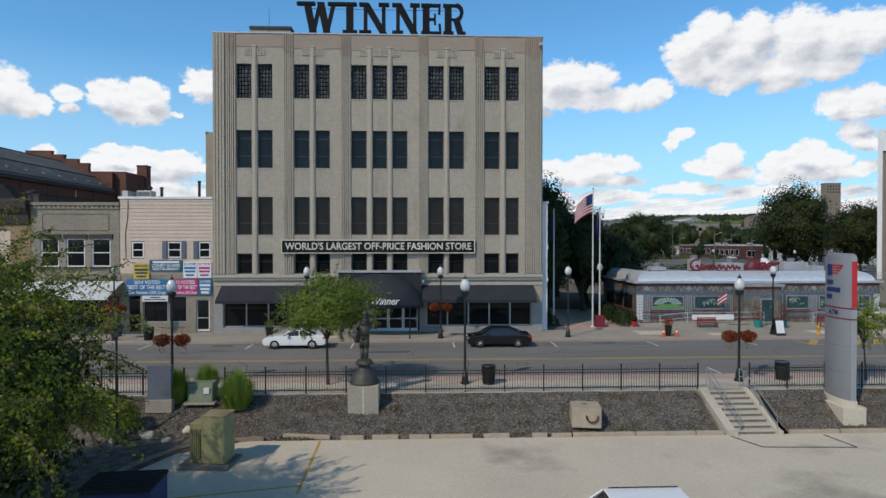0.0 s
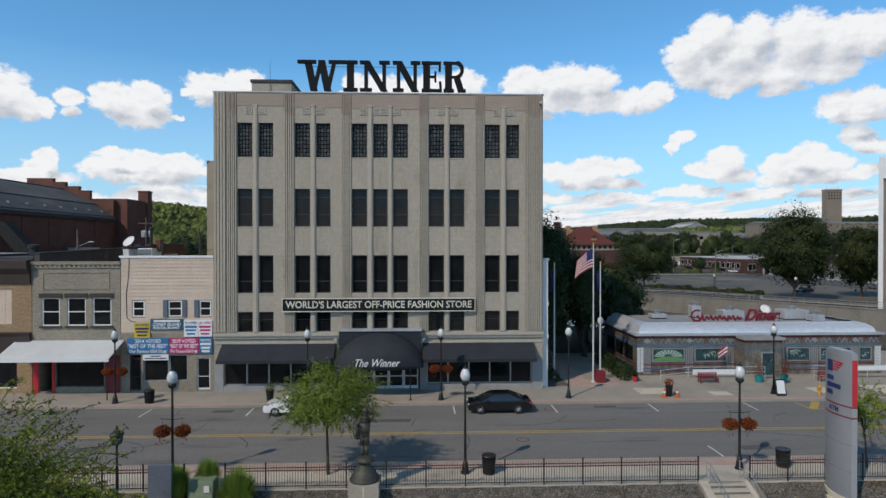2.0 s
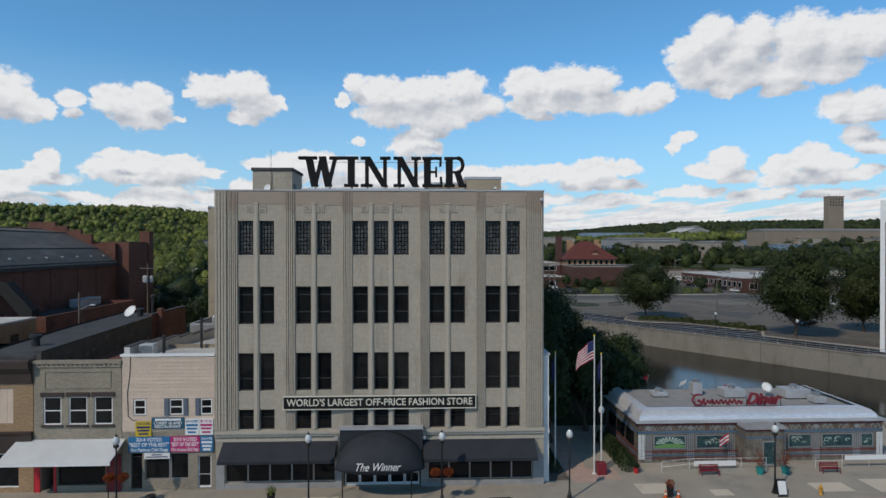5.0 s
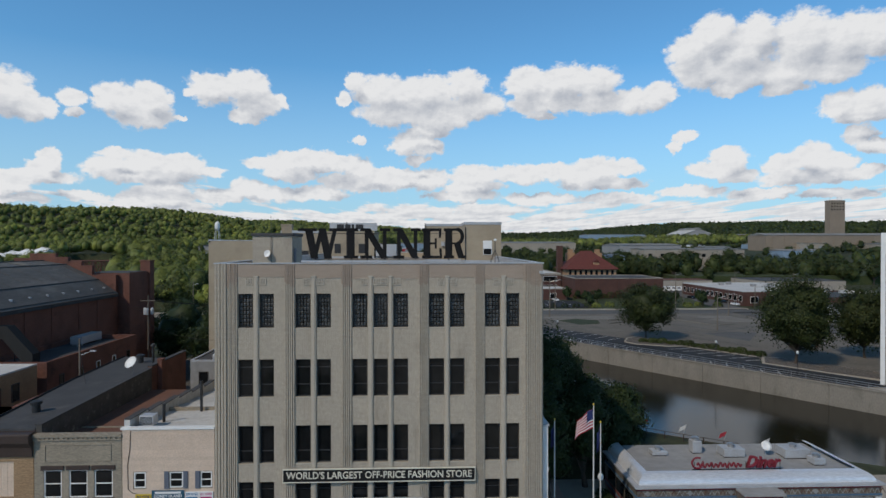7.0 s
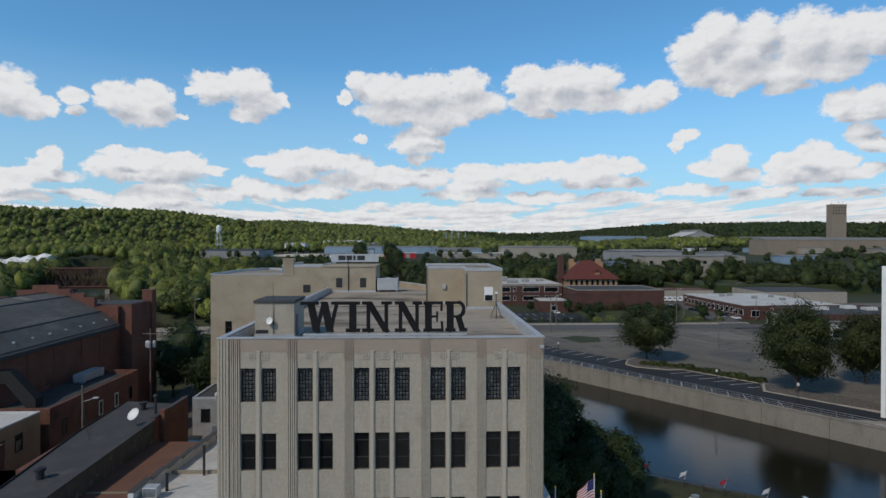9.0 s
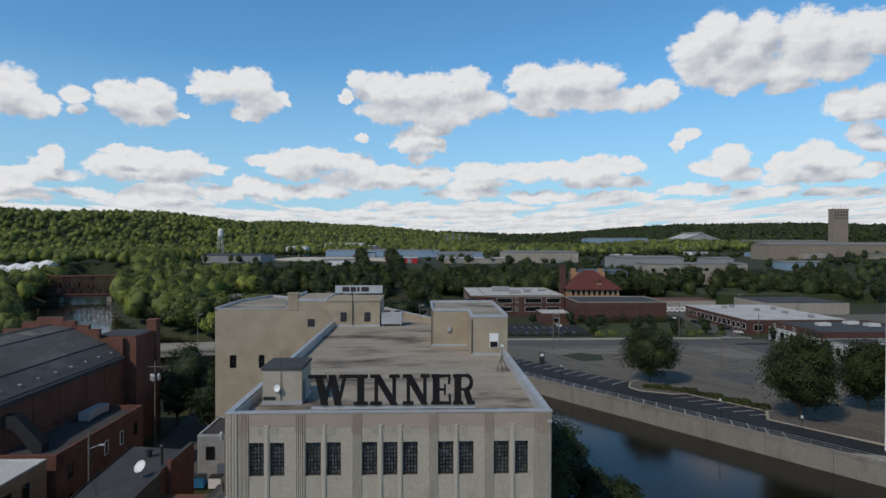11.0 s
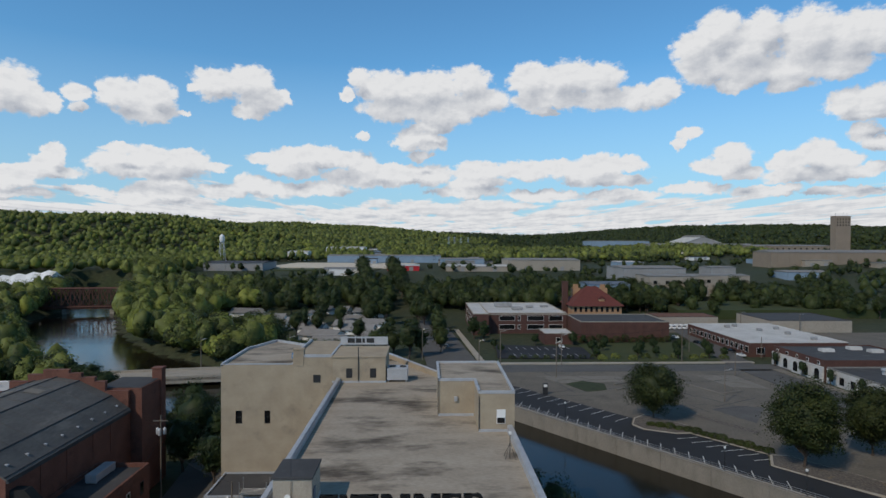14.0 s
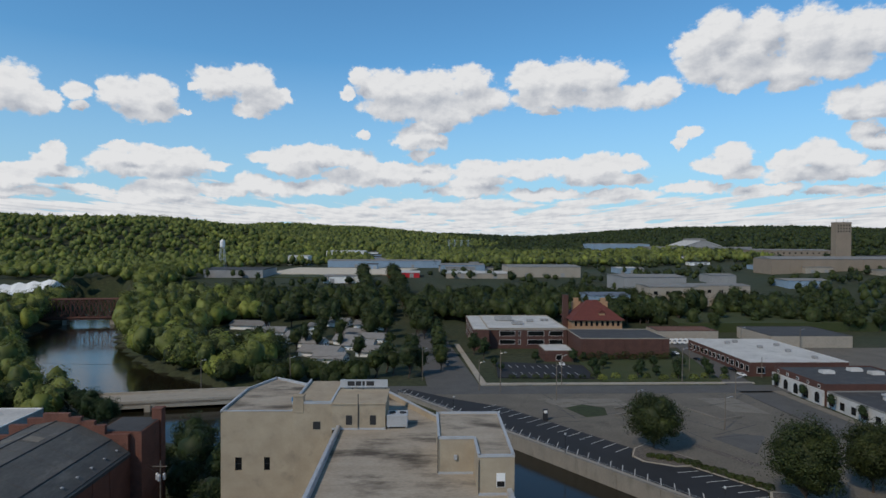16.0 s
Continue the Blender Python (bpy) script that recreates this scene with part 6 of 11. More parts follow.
banner("restaurant_sign", "teal sign with white lettering", -22.16, -19.5, 5.15, 6.1, M["teal_sign"], [("CONEY ISLAND", 0.0, 0.36, 0.86), ("RESTAURANT", -0.3, 0.32, 0.8)], M["white"], FY - 0.14, ((-0.4, 0.4, 0.22, 0.40),))
banner("award_banner", "blue vinyl award banner with white lettering", -24.07, -20.7, 3.2, 4.5, M["blue"], [("2014 VOTED", 0.3, 0.32, 0.62), ('"BEST OF THE BEST"', -0.02, 0.34, 0.95), ("Our Famous Chili Dogs", -0.34, 0.28, 0.9)], M["white"])
banner("award_banner", "magenta vinyl award banner with white lettering", -20.65, -18.25, 3.2, 4.5, M["magenta"], [("2015 VOTED", 0.3, 0.32, 0.8), ('"BEST OF THE BEST"', -0.02, 0.34, 0.95), ("Our Famous Chili Dogs", -0.34, 0.28, 0.92)], M["white"])
banner("award_banner", "small blue vinyl award banner with white lettering", -18.2, -17.15, 3.2, 4.5, M["blue"], [("2016 VOTED", 0.34, 0.2, 0.85)], M["white"], FY - 0.10, ((-0.42, 0.42, 0.04, 0.18), (-0.36, 0.36, -0.2, -0.06), (-0.3, 0.3, -0.42, -0.28)))
banner("award_banner", "yellow vinyl award banner with dark lettering", -23.5, -22.2, 4.52, 5.78, M["yellow"], [("2010 VOTED", 0.34, 0.22, 0.85)], M["navy"], FY - 0.10, ((-0.42, 0.42, 0.04, 0.18), (-0.38, 0.38, -0.16, -0.04), (-0.3, 0.3, -0.38, -0.27)))
banner("award_banner", "white vinyl award banner with blue lettering", -19.45, -18.32, 4.6, 5.95, M["white"], [("2014 VOTED", 0.34, 0.22, 0.85)], M["blue"], FY - 0.10, ((-0.42, 0.42, 0.04, 0.18), (-0.38, 0.38, -0.16, -0.04), (-0.3, 0.3, -0.38, -0.27)))
banner("award_banner", "white vinyl award banner with magenta lettering", -18.28, -17.15, 4.6, 5.95, M["white"], [("2011 VOTED", 0.34, 0.22, 0.85)], M["magenta"], FY - 0.10, ((-0.42, 0.42, 0.04, 0.18), (-0.38, 0.38, -0.16, -0.04), (-0.3, 0.3, -0.38, -0.27)))
banner("notice_board", "small white notice strip under the banners", -22.8, -20.7, 2.66, 3.14, M["white"], [], M["navy"], FY - 0.10, ((-0.2, 0.2, 0.1, 0.3), (-0.42, 0.42, -0.25, -0.08)))
for x, y, h in ((-22.6, 53.2, 1.3), (-20.9, 57.5, 2.3)):
    bm = bmesh.new()
    tube(bm, (x, y, 10.3), (x, y, 10.98 + h), 0.13)
    lathe(bm, [(0.17, 0), (0.17, 0.12), (0.05, 0.14)], x, y, 10.98 + h, n=12)
    solid("roof_vent_pipe", bm, M["frame_dark"], "black vent pipe on the white roof", "vent pipe", "roof pipes")
rac = thing("roof_condenser", "grey condenser unit on the white roof", "air conditioner", (-23.2, 51.6, 10.98))
bm = bmesh.new()
bevel_box(bm, -0.6, 0.6, -0.5, 0.5, 0.06, 0.95, 0.04)
part("casing", bm, M["flashing"], rac)
bm = bmesh.new()
for k in range(7):
    box(bm, -0.52, 0.52, -0.515, -0.502, 0.2 + 0.1 * k, 0.25 + 0.1 * k)
part("grille", bm, M["frame_dark"], rac)

# grey brick shop with a white metal canopy
shop = thing("grey_brick_shop", "grey brick two-storey shop with three white windows", "building", (0, 0, 0))
GW = [(-30.98, -29.54), (-28.94, -27.45), (-26.89, -25.39)]
holes = [(a, b, 5.55, 7.85) for a, b in GW] + [(-31.2, -30.2, 0.1, 2.9), (-29.9, -26.0, 0.5, 3.0)]
bm = holed_wall(bmesh.new(), -31.75, -24.65, -0.3, 10.6, holes, lambda u, d, z: (u, FY + d, z), 0.4)
part("front_wall", bm, M["grey_brick"], shop)
bm = bmesh.new()
box(bm, -31.40, -31.2, FY + 0.4, 68, -0.3, 9.4)
box(bm, -31.3, -24.7, FY + 6, FY + 6.2, -0.3, 9.6)
part("side_wall", bm, M["grey_brick"], shop)
bm = bmesh.new()
prism(bm, [(-31.42, FY + 0.41), (-24.66, FY + 0.41), (-24.3, 70.4), (-31.42, 70.4)], 9.3, 9.5)
part("roof", bm, M["rust_roof"], shop, "red-brown felt roof")
bm = bmesh.new()
box(bm, -31.8, -24.62, FY - 0.16, FY + 0.42, 10.6, 10.85)
box(bm, -31.8, -24.62, FY - 0.10, FY + 0.0, 10.32, 10.42)
part("cornice", bm, M["grey_brick"], shop)
cb = box(bmesh.new(), -0.09, 0.09, -0.10, 0, 0, 0.2)
cme = finish("corbel", cb, M["grey_brick"])
for k in range(18):
    shared("corbel", cme, shop, (-31.4 + 0.385 * k, FY - 0.002, 10.40))
bm = bmesh.new()
for p in ((-30.9, -25.5, 8.55, 8.63), (-30.9, -25.5, 9.9, 9.98), (-30.9, -30.82, 8.63, 9.9), (-25.58, -25.5, 8.63, 9.9)):
    box(bm, p[0], p[1], FY - 0.05, FY + 0.0, p[2], p[3])
part("panel_moulding", bm, M["grey_brick"], shop)
for a, b in GW:
    sash(shop, a, b, 5.55, 7.85, FY + 0.12)
    bm = bmesh.new()
    box(bm, a - 0.2, b + 0.2, FY - 0.1, FY + 0.01, 7.87, 8.22)
    part("lintel", bm, M["dark_trim"], shop)
    bm = bmesh.new()
    box(bm, a - 0.15, b + 0.15, FY - 0.14, FY + 0.05, 5.38, 5.54)
    part("sill", bm, M["dark_trim"], shop)
sash(shop, -29.9, -26.0, 0.5, 3.0, FY + 0.25, "frame_dark", mid=False)
for a, b in ((-31.7, -31.25), (-30.15, -29.95), (-25.9, -24.7)):
    bm = bmesh.new()
    box(bm, a, b, FY - 0.08, FY + 0.0, 0, 3.1)
    part("shopfront_pier", bm, M["red"] if b < -25 else M["dark_red"], shop, "red-painted pier")
can = thing("metal_canopy", "white corrugated metal canopy on thin posts", "awning", (-28.7, FY, 0))
bm = bmesh.new()
N = 64
for k in range(N):
    a, b = -4.35 + 8.7 * k / N, -4.35 + 8.7 * (k + 0.62) / N
    extrude_yz(bm, [(-0.02, 4.36), (-2.55, 3.30), (-2.55, 3.25), (-0.02, 4.31)], a, b)
    c = -4.35 + 8.7 * (k + 1) / N
    extrude_yz(bm, [(-0.02, 4.32), (-2.55, 3.26), (-2.55, 3.22), (-0.02, 4.28)], b, c)
part("sheet", bm, M["white"], can)
bm = bmesh.new()
box(bm, -4.4, 4.4, -2.62, -2.555, 3.05, 3.32)
part("fascia", bm, M["white"], can)
for x in (-4.2, 4.2):
    bm = bmesh.new()
    tube(bm, (x, -2.45, 0), (x, -2.45, 3.22), 0.045)
    part("post", bm, M["frame_dark"], can)

# tan brick shop with a heavy dark cornice
tan = thing("tan_brick_shop", "tan brick shop with dark cornice and boarded window", "building", (0, 0, 0))
holes = [(-36.6, -33.4, 5.7, 8.6), (-43.0, -39.5, 5.7, 8.6), (-44, -33, 0.4, 3.2)]
bm = holed_wall(bmesh.new(), -46, -31.8, -0.3, 10.9, holes, lambda u, d, z: (u, FY + d, z), 0.4)
part("front_wall", bm, M["brown_brick"], tan)
bm = bmesh.new()
box(bm, -46, -45.6, FY + 0.4, 66, -0.3, 10.9)
part("side_wall", bm, M["red_brick"], tan)
bm = bmesh.new()
extrude_yz(bm, [(FY, 9.0), (FY - 0.15, 9.05), (FY - 0.25, 9.8), (FY - 0.6, 10.3), (FY - 0.65, 10.9), (FY - 0.5, 11.0), (FY + 0.4, 11.0), (FY + 0.4, 10.9), (FY, 10.9)], -46, -31.82)
part("cornice", bm, M["dark_trim"], tan)
bm = bmesh.new()
extrude_yz(bm, [(FY, 3.3), (FY - 0.2, 3.35), (FY - 0.25, 4.7), (FY - 0.4, 5.0), (FY, 5.05)], -46, -31.82)
part("shop_fascia", bm, M["dark_trim"], tan)
for a, b in ((-36.6, -33.4), (-43.0, -39.5)):
    for k in range(6):
        w = (b - a) / 6
        bm = bmesh.new()
        box(bm, a + w * k + 0.01, a + w * (k + 1) - 0.01, FY + 0.08, FY + 0.13, 5.7, 8.6)
        part("boarding", bm, M["siding"], tan, "tan window boarding")
sash(tan, -44, -38.6, 0.4, 3.2, FY + 0.2, "white", mid=False)
sash(tan, -38.5, -33, 0.4, 3.2, FY + 0.2, "white", mid=False)

# ---- buildings behind the shops ----
def block(name, label, x0, x1, y0, y1, z0, z1, wall, roof, cap=None, lip=0.4):
    """A flat-roofed block with a parapet lip."""
    ob = thing(name, label, "building", ((x0 + x1) / 2, (y0 + y1) / 2, 0))
    hx, hy = (x1 - x0) / 2, (y1 - y0) / 2
    bm = bmesh.new()
    box(bm, -hx, hx, -hy, hy, z0, z1 - lip)
    part("wall", bm, wall, ob)
    bm = bmesh.new()
    t = 0.35 if hx < 40 else 0.6
    for p in ((-hx, hx, -hy, -hy + t), (-hx, hx, hy - t, hy), (-hx, -hx + t, -hy + t, hy - t), (hx - t, hx, -hy + t, hy - t)):
        box(bm, *p, z1 - lip, z1)
    part("parapet", bm, cap or wall, ob)
    bm = bmesh.new()
    box(bm, -hx + t, hx - t, -hy + t, hy - t, z1 - lip - 0.05, z1 - lip + 0.05)
    part("roof", bm, roof, ob)
    return ob


def wall_window(ob, u, z0, z1, w, y, mat_="frame_dark", axis="y"):
    """A window unit set on a wall: frame, bar and pane."""
    bm = bmesh.new()
    f = min(0.12, w * 0.12)
    def bx(a, b, d0, d1, c, d):
        if axis == "y":
            box(bm, a, b, y - d1, y - d0, c, d)
        else:
            box(bm, y + d0, y + d1, a, b, c, d)
    bx(u - w / 2, u - w / 2 + f, 0.0, 0.07, z0, z1)
    bx(u + w / 2 - f, u + w / 2, 0.0, 0.07, z0, z1)
    bx(u - w / 2 + f, u + w / 2 - f, 0.0, 0.07, z0, z0 + f)
    bx(u - w / 2 + f, u + w / 2 - f, 0.0, 0.07, z1 - f, z1)
    win = part("window", bm, M[mat_], ob)
    bm = bmesh.new()
    bx(u - w / 2 + f, u + w / 2 - f, 0.0, 0.03, z0 + f, z1 - f)
    part("pane", bm, M["glass"], win)
    return win


wk = thing("long_workshop", "long deep shop building under a black tar roof", "building")
bm = bmesh.new()
prism(bm, [(-45.6, 58.0), (-39.0, 58.0), (-39.6, 68.6), (-40.2, 82.0), (-31.95, 80.6), (-31.95, 58.0)][::-1], -0.3, 11.0)
part("wall", bm, M["red_brick"], wk)
bm = bmesh.new()
prism(bm, [(-45.55, FY + 0.45), (-31.95, FY + 0.45), (-31.95, 80.6), (-40.4, 82.2), (-39.4, 68.6), (-37.2, 52.9), (-45.55, 52.9)], 11.0, 11.2)
part("roof", bm, M["tar"], wk, "black tar roof")
bm = bmesh.new()
pipe(bm, [Vector(p) for p in ((-37.1, 53.0, 11.25), (-39.3, 68.6, 11.25), (-40.3, 82.1, 11.25))], 0.12, 5)
part("roof_edge", bm, M["rubber"], wk)
wl = thing("fire_wall", "long grey-streaked fire wall with torn patches", "wall")
bm = bmesh.new()
extrude_yz(bm, [(FY + 0.5, -0.3), (70.6, -0.3), (70.6, 11.95), (FY + 0.5, 11.45)], -31.9, -31.45)
part("wall", bm, mat("peeling_wall", (0.085, 0.08, 0.072), (0.05, 0.047, 0.043), scale=0.8, fine=4, stain=(0.24, 0.225, 0.195), stain_scale=1.3, stain_at=0.585), wl)
bm = bmesh.new()
extrude_yz(bm, [(FY + 0.45, 11.45), (70.6, 11.95), (70.6, 12.07), (FY + 0.45, 11.57)], -31.97, -31.38)
part("coping", bm, M["tar"], wl)
bw = thing("brick_rear_wall", "dark red brick rear wall with a square pier", "wall")
bm = bmesh.new()
box(bm, -31.9, -31.45, 70.62, 80.6, -0.3, 12.15)
part("wall", bm, M["red_brick"], bw)
bm = bmesh.new()
box(bm, -31.95, -31.4, 70.62, 80.65, 12.15, 12.3)
part("coping", bm, M["tar"], bw)
bm = bmesh.new()
box(bm, -31.42, -30.9, 72.0, 72.8, 0, 12.6)
box(bm, -31.45, -30.85, 71.95, 72.85, 12.6, 12.8)
part("pier", bm, M["red_brick"], bw)
bm = bmesh.new()
tube(bm, (-32.6, 73.5, 11.2), (-32.6, 73.5, 14.0), 0.16)
lathe(bm, [(0.28, 0), (0.28, 0.2), (0.1, 0.4)], -32.6, 73.5, 14.0, n=10)
solid("flue_pipe", bm, M["frame_dark"], "black flue pipe on the tar roof", "vent pipe", "roof pipes")
b = block("cream_block", "cream brick block with a bright white roof", -66, -49.2, 62, 77.8, -0.3, 11.2, M["brown_brick"], M["white_roof"], M["white_roof"], 0.2)
for k in range(3):
    wall_window(b, -4.5 + 5.0 * k, 5.2, 7.4, 2.6, -7.9)
for k in range(2):
    wall_window(b, 0.6 + 3.2 * k, 7.4, 9.6, 1.4, 8.4, axis="x")
b = block("theatre_annex", "low dark brick annex with a black roof", -57.9, -49.1, 79.6, 104, -0.3, 11.0, M["red_brick"], M["tar"], M["red_brick"], 0.75)
for k in range(5):
    wall_window(b, -9 + 4.6 * k, 6.6, 8.8, 1.1, 4.4, "white" if k in (2, 3) else "frame_dark", axis="x")
    wall_window(b, -9 + 4.6 * k, 2.4, 4.6, 1.1, 4.4, axis="x")
fan = thing("roof_air_handler", "long grey roof air handler on the black roof", "air conditioner", (-55.0, 99.5, 10.28))
bm = bmesh.new()
bevel_box(bm, -0.9, 0.9, -3, 3, 0.25, 1.5, 0.05)
part("casing", bm, M["flashing"], fan)
bm = bmesh.new()
box(bm, -0.8, 0.8, -2.8, -2.5, 0, 0.25)
box(bm, -0.8, 0.8, 2.5, 2.8, 0, 0.25)
part("foot", bm, M["steel"], fan)

# the theatre: dark brick hall under a faceted grey roof
hall = thing("theatre", "dark red brick theatre hall with a faceted grey roof", "building", (-71.5, 98, 0))
bm = bmesh.new()
GABLE = [(-13.5, 17.2), (-10.2, 19.6), (-4.2, 22.5), (0, 23.2), (4.2, 22.5), (10.2, 19.6), (13.5, 17.2)]
extrude_xz(bm, [(13.5, -0.3), (-13.5, -0.3)] [::-1] + [(x, z) for x, z in GABLE[::-1]], -16.5, 17)
part("wall", bm, M["red_brick"], hall)
for (xa, za), (xb, zb) in zip(GABLE, GABLE[1:]):
    d = Vector((xb - xa, zb - za)).normalized()
    n = Vector((-d.y, d.x)) * 0.25
    bm = bmesh.new()
    k = 0.35 if xa == -13.5 else 0.0
    e = 0.35 if xb == 13.5 else 0.0
    extrude_xz(bm, [(xa - d.x * k, za - d.y * k + 0.01), (xb + d.x * e, zb + d.y * e + 0.01), (xb + d.x * e + n.x, zb + d.y * e + n.y), (xa - d.x * k + n.x, za - d.y * k + n.y)], -16.8, 17)
    part("roof_sheet", bm, M["roof_metal"], hall, "patched grey roofing")
for (xa, za), (xb, zb) in zip(GABLE, GABLE[1:]):
    for k in range(8):
        bm = bmesh.new()
        y = -15.0 + 4.2 * k
        extrude_xz(bm, [(xa, za + 0.24), (xb, zb + 0.24), (xb, zb + 0.33), (xa, za + 0.33)], y - 0.035, y + 0.035)
        bmesh.ops.recalc_face_normals(bm, faces=bm.faces)
        part("roof_seam", bm, M["roof_metal"], hall)
    bm = bmesh.new()
    tube(bm, (xb, -16.8, zb + 0.30), (xb, 17, zb + 0.30), 0.11, n=5)
    part("roof_fold", bm, M["tar"], hall)
for x0, y0, w, d in ((0.6, 6.5, 2.6, 2.2), (-2.8, 5.6, 1.6, 1.4)):
    z0, z1 = (float(np.interp(q, [g[0] for g in GABLE], [g[1] for g in GABLE])) for q in (x0, x0 + w))
    bm = bmesh.new()
    extrude_xz(bm, [(x0, z0 + 0.26), (x0 + w, z1 + 0.26), (x0 + w, z1 + 0.31), (x0, z0 + 0.31)], y0, y0 + d)
    bmesh.ops.recalc_face_normals(bm, faces=bm.faces)
    part("roof_patch", bm, M["lot_pale"], hall, "pale patch of newer roofing")
bm = bmesh.new()
box(bm, 13.55, 13.95, -16.5, 17, 16.6, 17.0)
part("gutter", bm, M["tar"], hall)
for k in range(8):
    bm = bmesh.new()
    lathe(bm, [(0.22, 0), (0.2, 0.2), (0.3, 0.24), (0.05, 0.36)], 12.3, -14.5 + 4.2 * k, 18.25, n=10)
    part("roof_vent", bm, M["flashing"], hall)
for a, b, z in ((-13.5, -9, 20.5), (-9, -5.5, 22.5), (-5.5, -2.6, 23.8), (-2.6, 2.2, 24.7), (2.2, 4.5, 24.0), (4.5, 7, 23.2), (7, 9, 22.4), (9, 13.4, 20.6)):
    bm = bmesh.new()
    box(bm, a + 0.005, b - 0.005, 17.01, 17.85, -0.3, z)
    box(bm, a - 0.05, b + 0.05, 16.98, 17.9, z, z + 0.15)
    part("gable_step", bm, M["red_brick"], hall)
bm = bmesh.new()
box(bm, 7.0, 15.5, 18, 27.5, -0.3, 21.0)
part("fly_tower", bm, M["red_brick"], hall)
bm = bmesh.new()
box(bm, 7.3, 15.2, 18.3, 27.2, 21.0, 21.1)
part("tower_roof", bm, M["tar"], hall)
bm = bmesh.new()
bevel_box(bm, 13.9, 15.9, 25.8, 27.7, 0, 23.0, 0.05)
bevel_box(bm, 13.8, 16.0, 25.7, 27.8, 23.0, 23.3, 0.05)
part("chimney", bm, M["red_brick"], hall)
bm = bmesh.new()
box(bm, 13.52, 14.9, -15.8, -14.2, 13.7, 15.4)
extrude_xz(bm, [(14.9, 13.7), (14.9, 15.4), (15.5, 15.4), (18.9, 11.6), (18.9, 10.3), (17.7, 10.3)][::-1], -15.8, -14.2)
bmesh.ops.recalc_face_normals(bm, faces=bm.faces)
part("exhaust_duct", bm, M["rubber"], hall, "black sooty sloping duct")
for k in range(5):
    bm = bmesh.new()
    tube(bm, (15.4 + 0.7 * k, -14.1, 10.3), (15.4 + 0.7 * k, -14.1, 15.2 - 0.8 * k), 0.05, n=5)
    part("duct_stay", bm, M["rubber"], hall)
# rain streaks and old plaster lines down the long wall
for k, (y, w, z0, z1) in enumerate(((-9.0, 0.5, 12.5, 16.9), (-2.5, 0.7, 11.3, 16.9), (4.8, 0.45, 12.0, 16.9), (10.5, 0.6, 11.3, 16.9))):
    bm = bmesh.new()
    box(bm, 13.52, 13.60, y - w / 2, y + w / 2, z0, z1)
    part("wall_pier", bm, M["red_brick"], hall)

wh = block("white_roofed_house", "low house with bright white roofs behind the theatre", -142.4, -116.4, 160.6, 182.0, -0.5, 7.0, M["grey_wall"], M["white_roof"], M["white"], 0.25)
for k in range(4):
    wall_window(wh, -9 + 6 * k, 2.2, 4.4, 1.8, -10.70)
bm = bmesh.new()
extrude_xz(bm, [(-5.5, 6.8), (5.5, 6.8), (0, 9.0)], -4.0, 5.0)
bmesh.ops.recalc_face_normals(bm, faces=bm.faces)
part("gable_roof", bm, M["white_roof"], wh)
# the alley behind, its poles and wires
slab("alley", [(-50, 96), (-38, 96), (-46, 160), (-56, 160)], -0.5, 0.02, M["asphalt_far"], "worn grey alley", "road")
lt = block("rear_lean_to", "grey-walled lean-to with a black flat roof", -37.4, -26.0, 97.6, 107.9, -0.3, 7.7, M["grey_wall"], M["tar"], M["flashing"], 0.3)
for u in (-3.6, 0.2, 3.6):
    wall_window(lt, u, 3.6, 5.8, 1.5, -5.15)
bm = bmesh.new()
bevel_box(bm, -2.4, 0.4, -5.5, -5.16, -0.2, 3.0, 0.02)
part("loading_door", bm, M["slate_blue"], lt)
for x, y, m, lb in ((-36.4, 95.6, "blue", "blue covered skip behind the store"), (-33.6, 95.4, "white", "white storage crate behind the store"), (-31.0, 95.8, "flashing", "grey steel cabinet behind the store")):
    sk = thing("yard_container", lb, "container", (x, y, 0.0), "yard containers")
    bm = bmesh.new()
    bevel_box(bm, -1.0, 1.0, -0.8, 0.8, 0.05, 1.7, 0.05)
    part("tub", bm, M[m], sk)
    bm = bmesh.new()
    bevel_box(bm, -1.05, 1.05, -0.85, 0.85, 1.7, 1.82, 0.03)
    part("lid", bm, M["frame_dark"], sk)


def utility_pole(x, y, z, h, label, cans=3, arm=1.3, lamp_arm=False):
    ob = thing("utility_pole", label, "utility pole", (x, y, z), "utility poles")
    bm = bmesh.new()
    tube(bm, (0, 0, 0), (0, 0, h), 0.17, 0.11)
    part("pole", bm, M["wood_pole"], ob)
    if arm:
        bm = bmesh.new()
        box(bm, -arm, arm, -0.20, -0.08, h - 1.1, h - 0.95)
        part("crossarm", bm, M["wood_pole"], ob)
        for k in (-1, -0.4, 0.4, 1):
            bm = bmesh.new()
            lathe(bm, [(0.05, 0), (0.07, 0.06), (0.04, 0.1), (0.07, 0.14), (0.02, 0.2)], k * arm * 0.92, -0.14, h - 0.95, n=8)
            part("insulator", bm, M["dark_trim"], ob)
    for k in range(cans):
        a = math.pi * (0.9 + 0.6 * k)
        bm = bmesh.new()
        lathe(bm, [(0.28, 0), (0.30, 0.05), (0.30, 1.0), (0.24, 1.1), (0.06, 1.3)], 0.52 * math.cos(a) * 1.3, 0.52 * math.sin(a), h - 3.6, n=12)
        part("transformer", bm, M["flashing"], ob, "pale grey transformer can")
    if lamp_arm:
        bm = bmesh.new()
        tube(bm, (0, 0, h - 2.2), (1.7, -0.2, h - 1.6), 0.04)
        bevel_box(bm, 1.5, 2.2, -0.35, -0.05, h - 1.68, h - 1.5, 0.03)
        part("street_light", bm, M["flashing"], ob)
    return ob


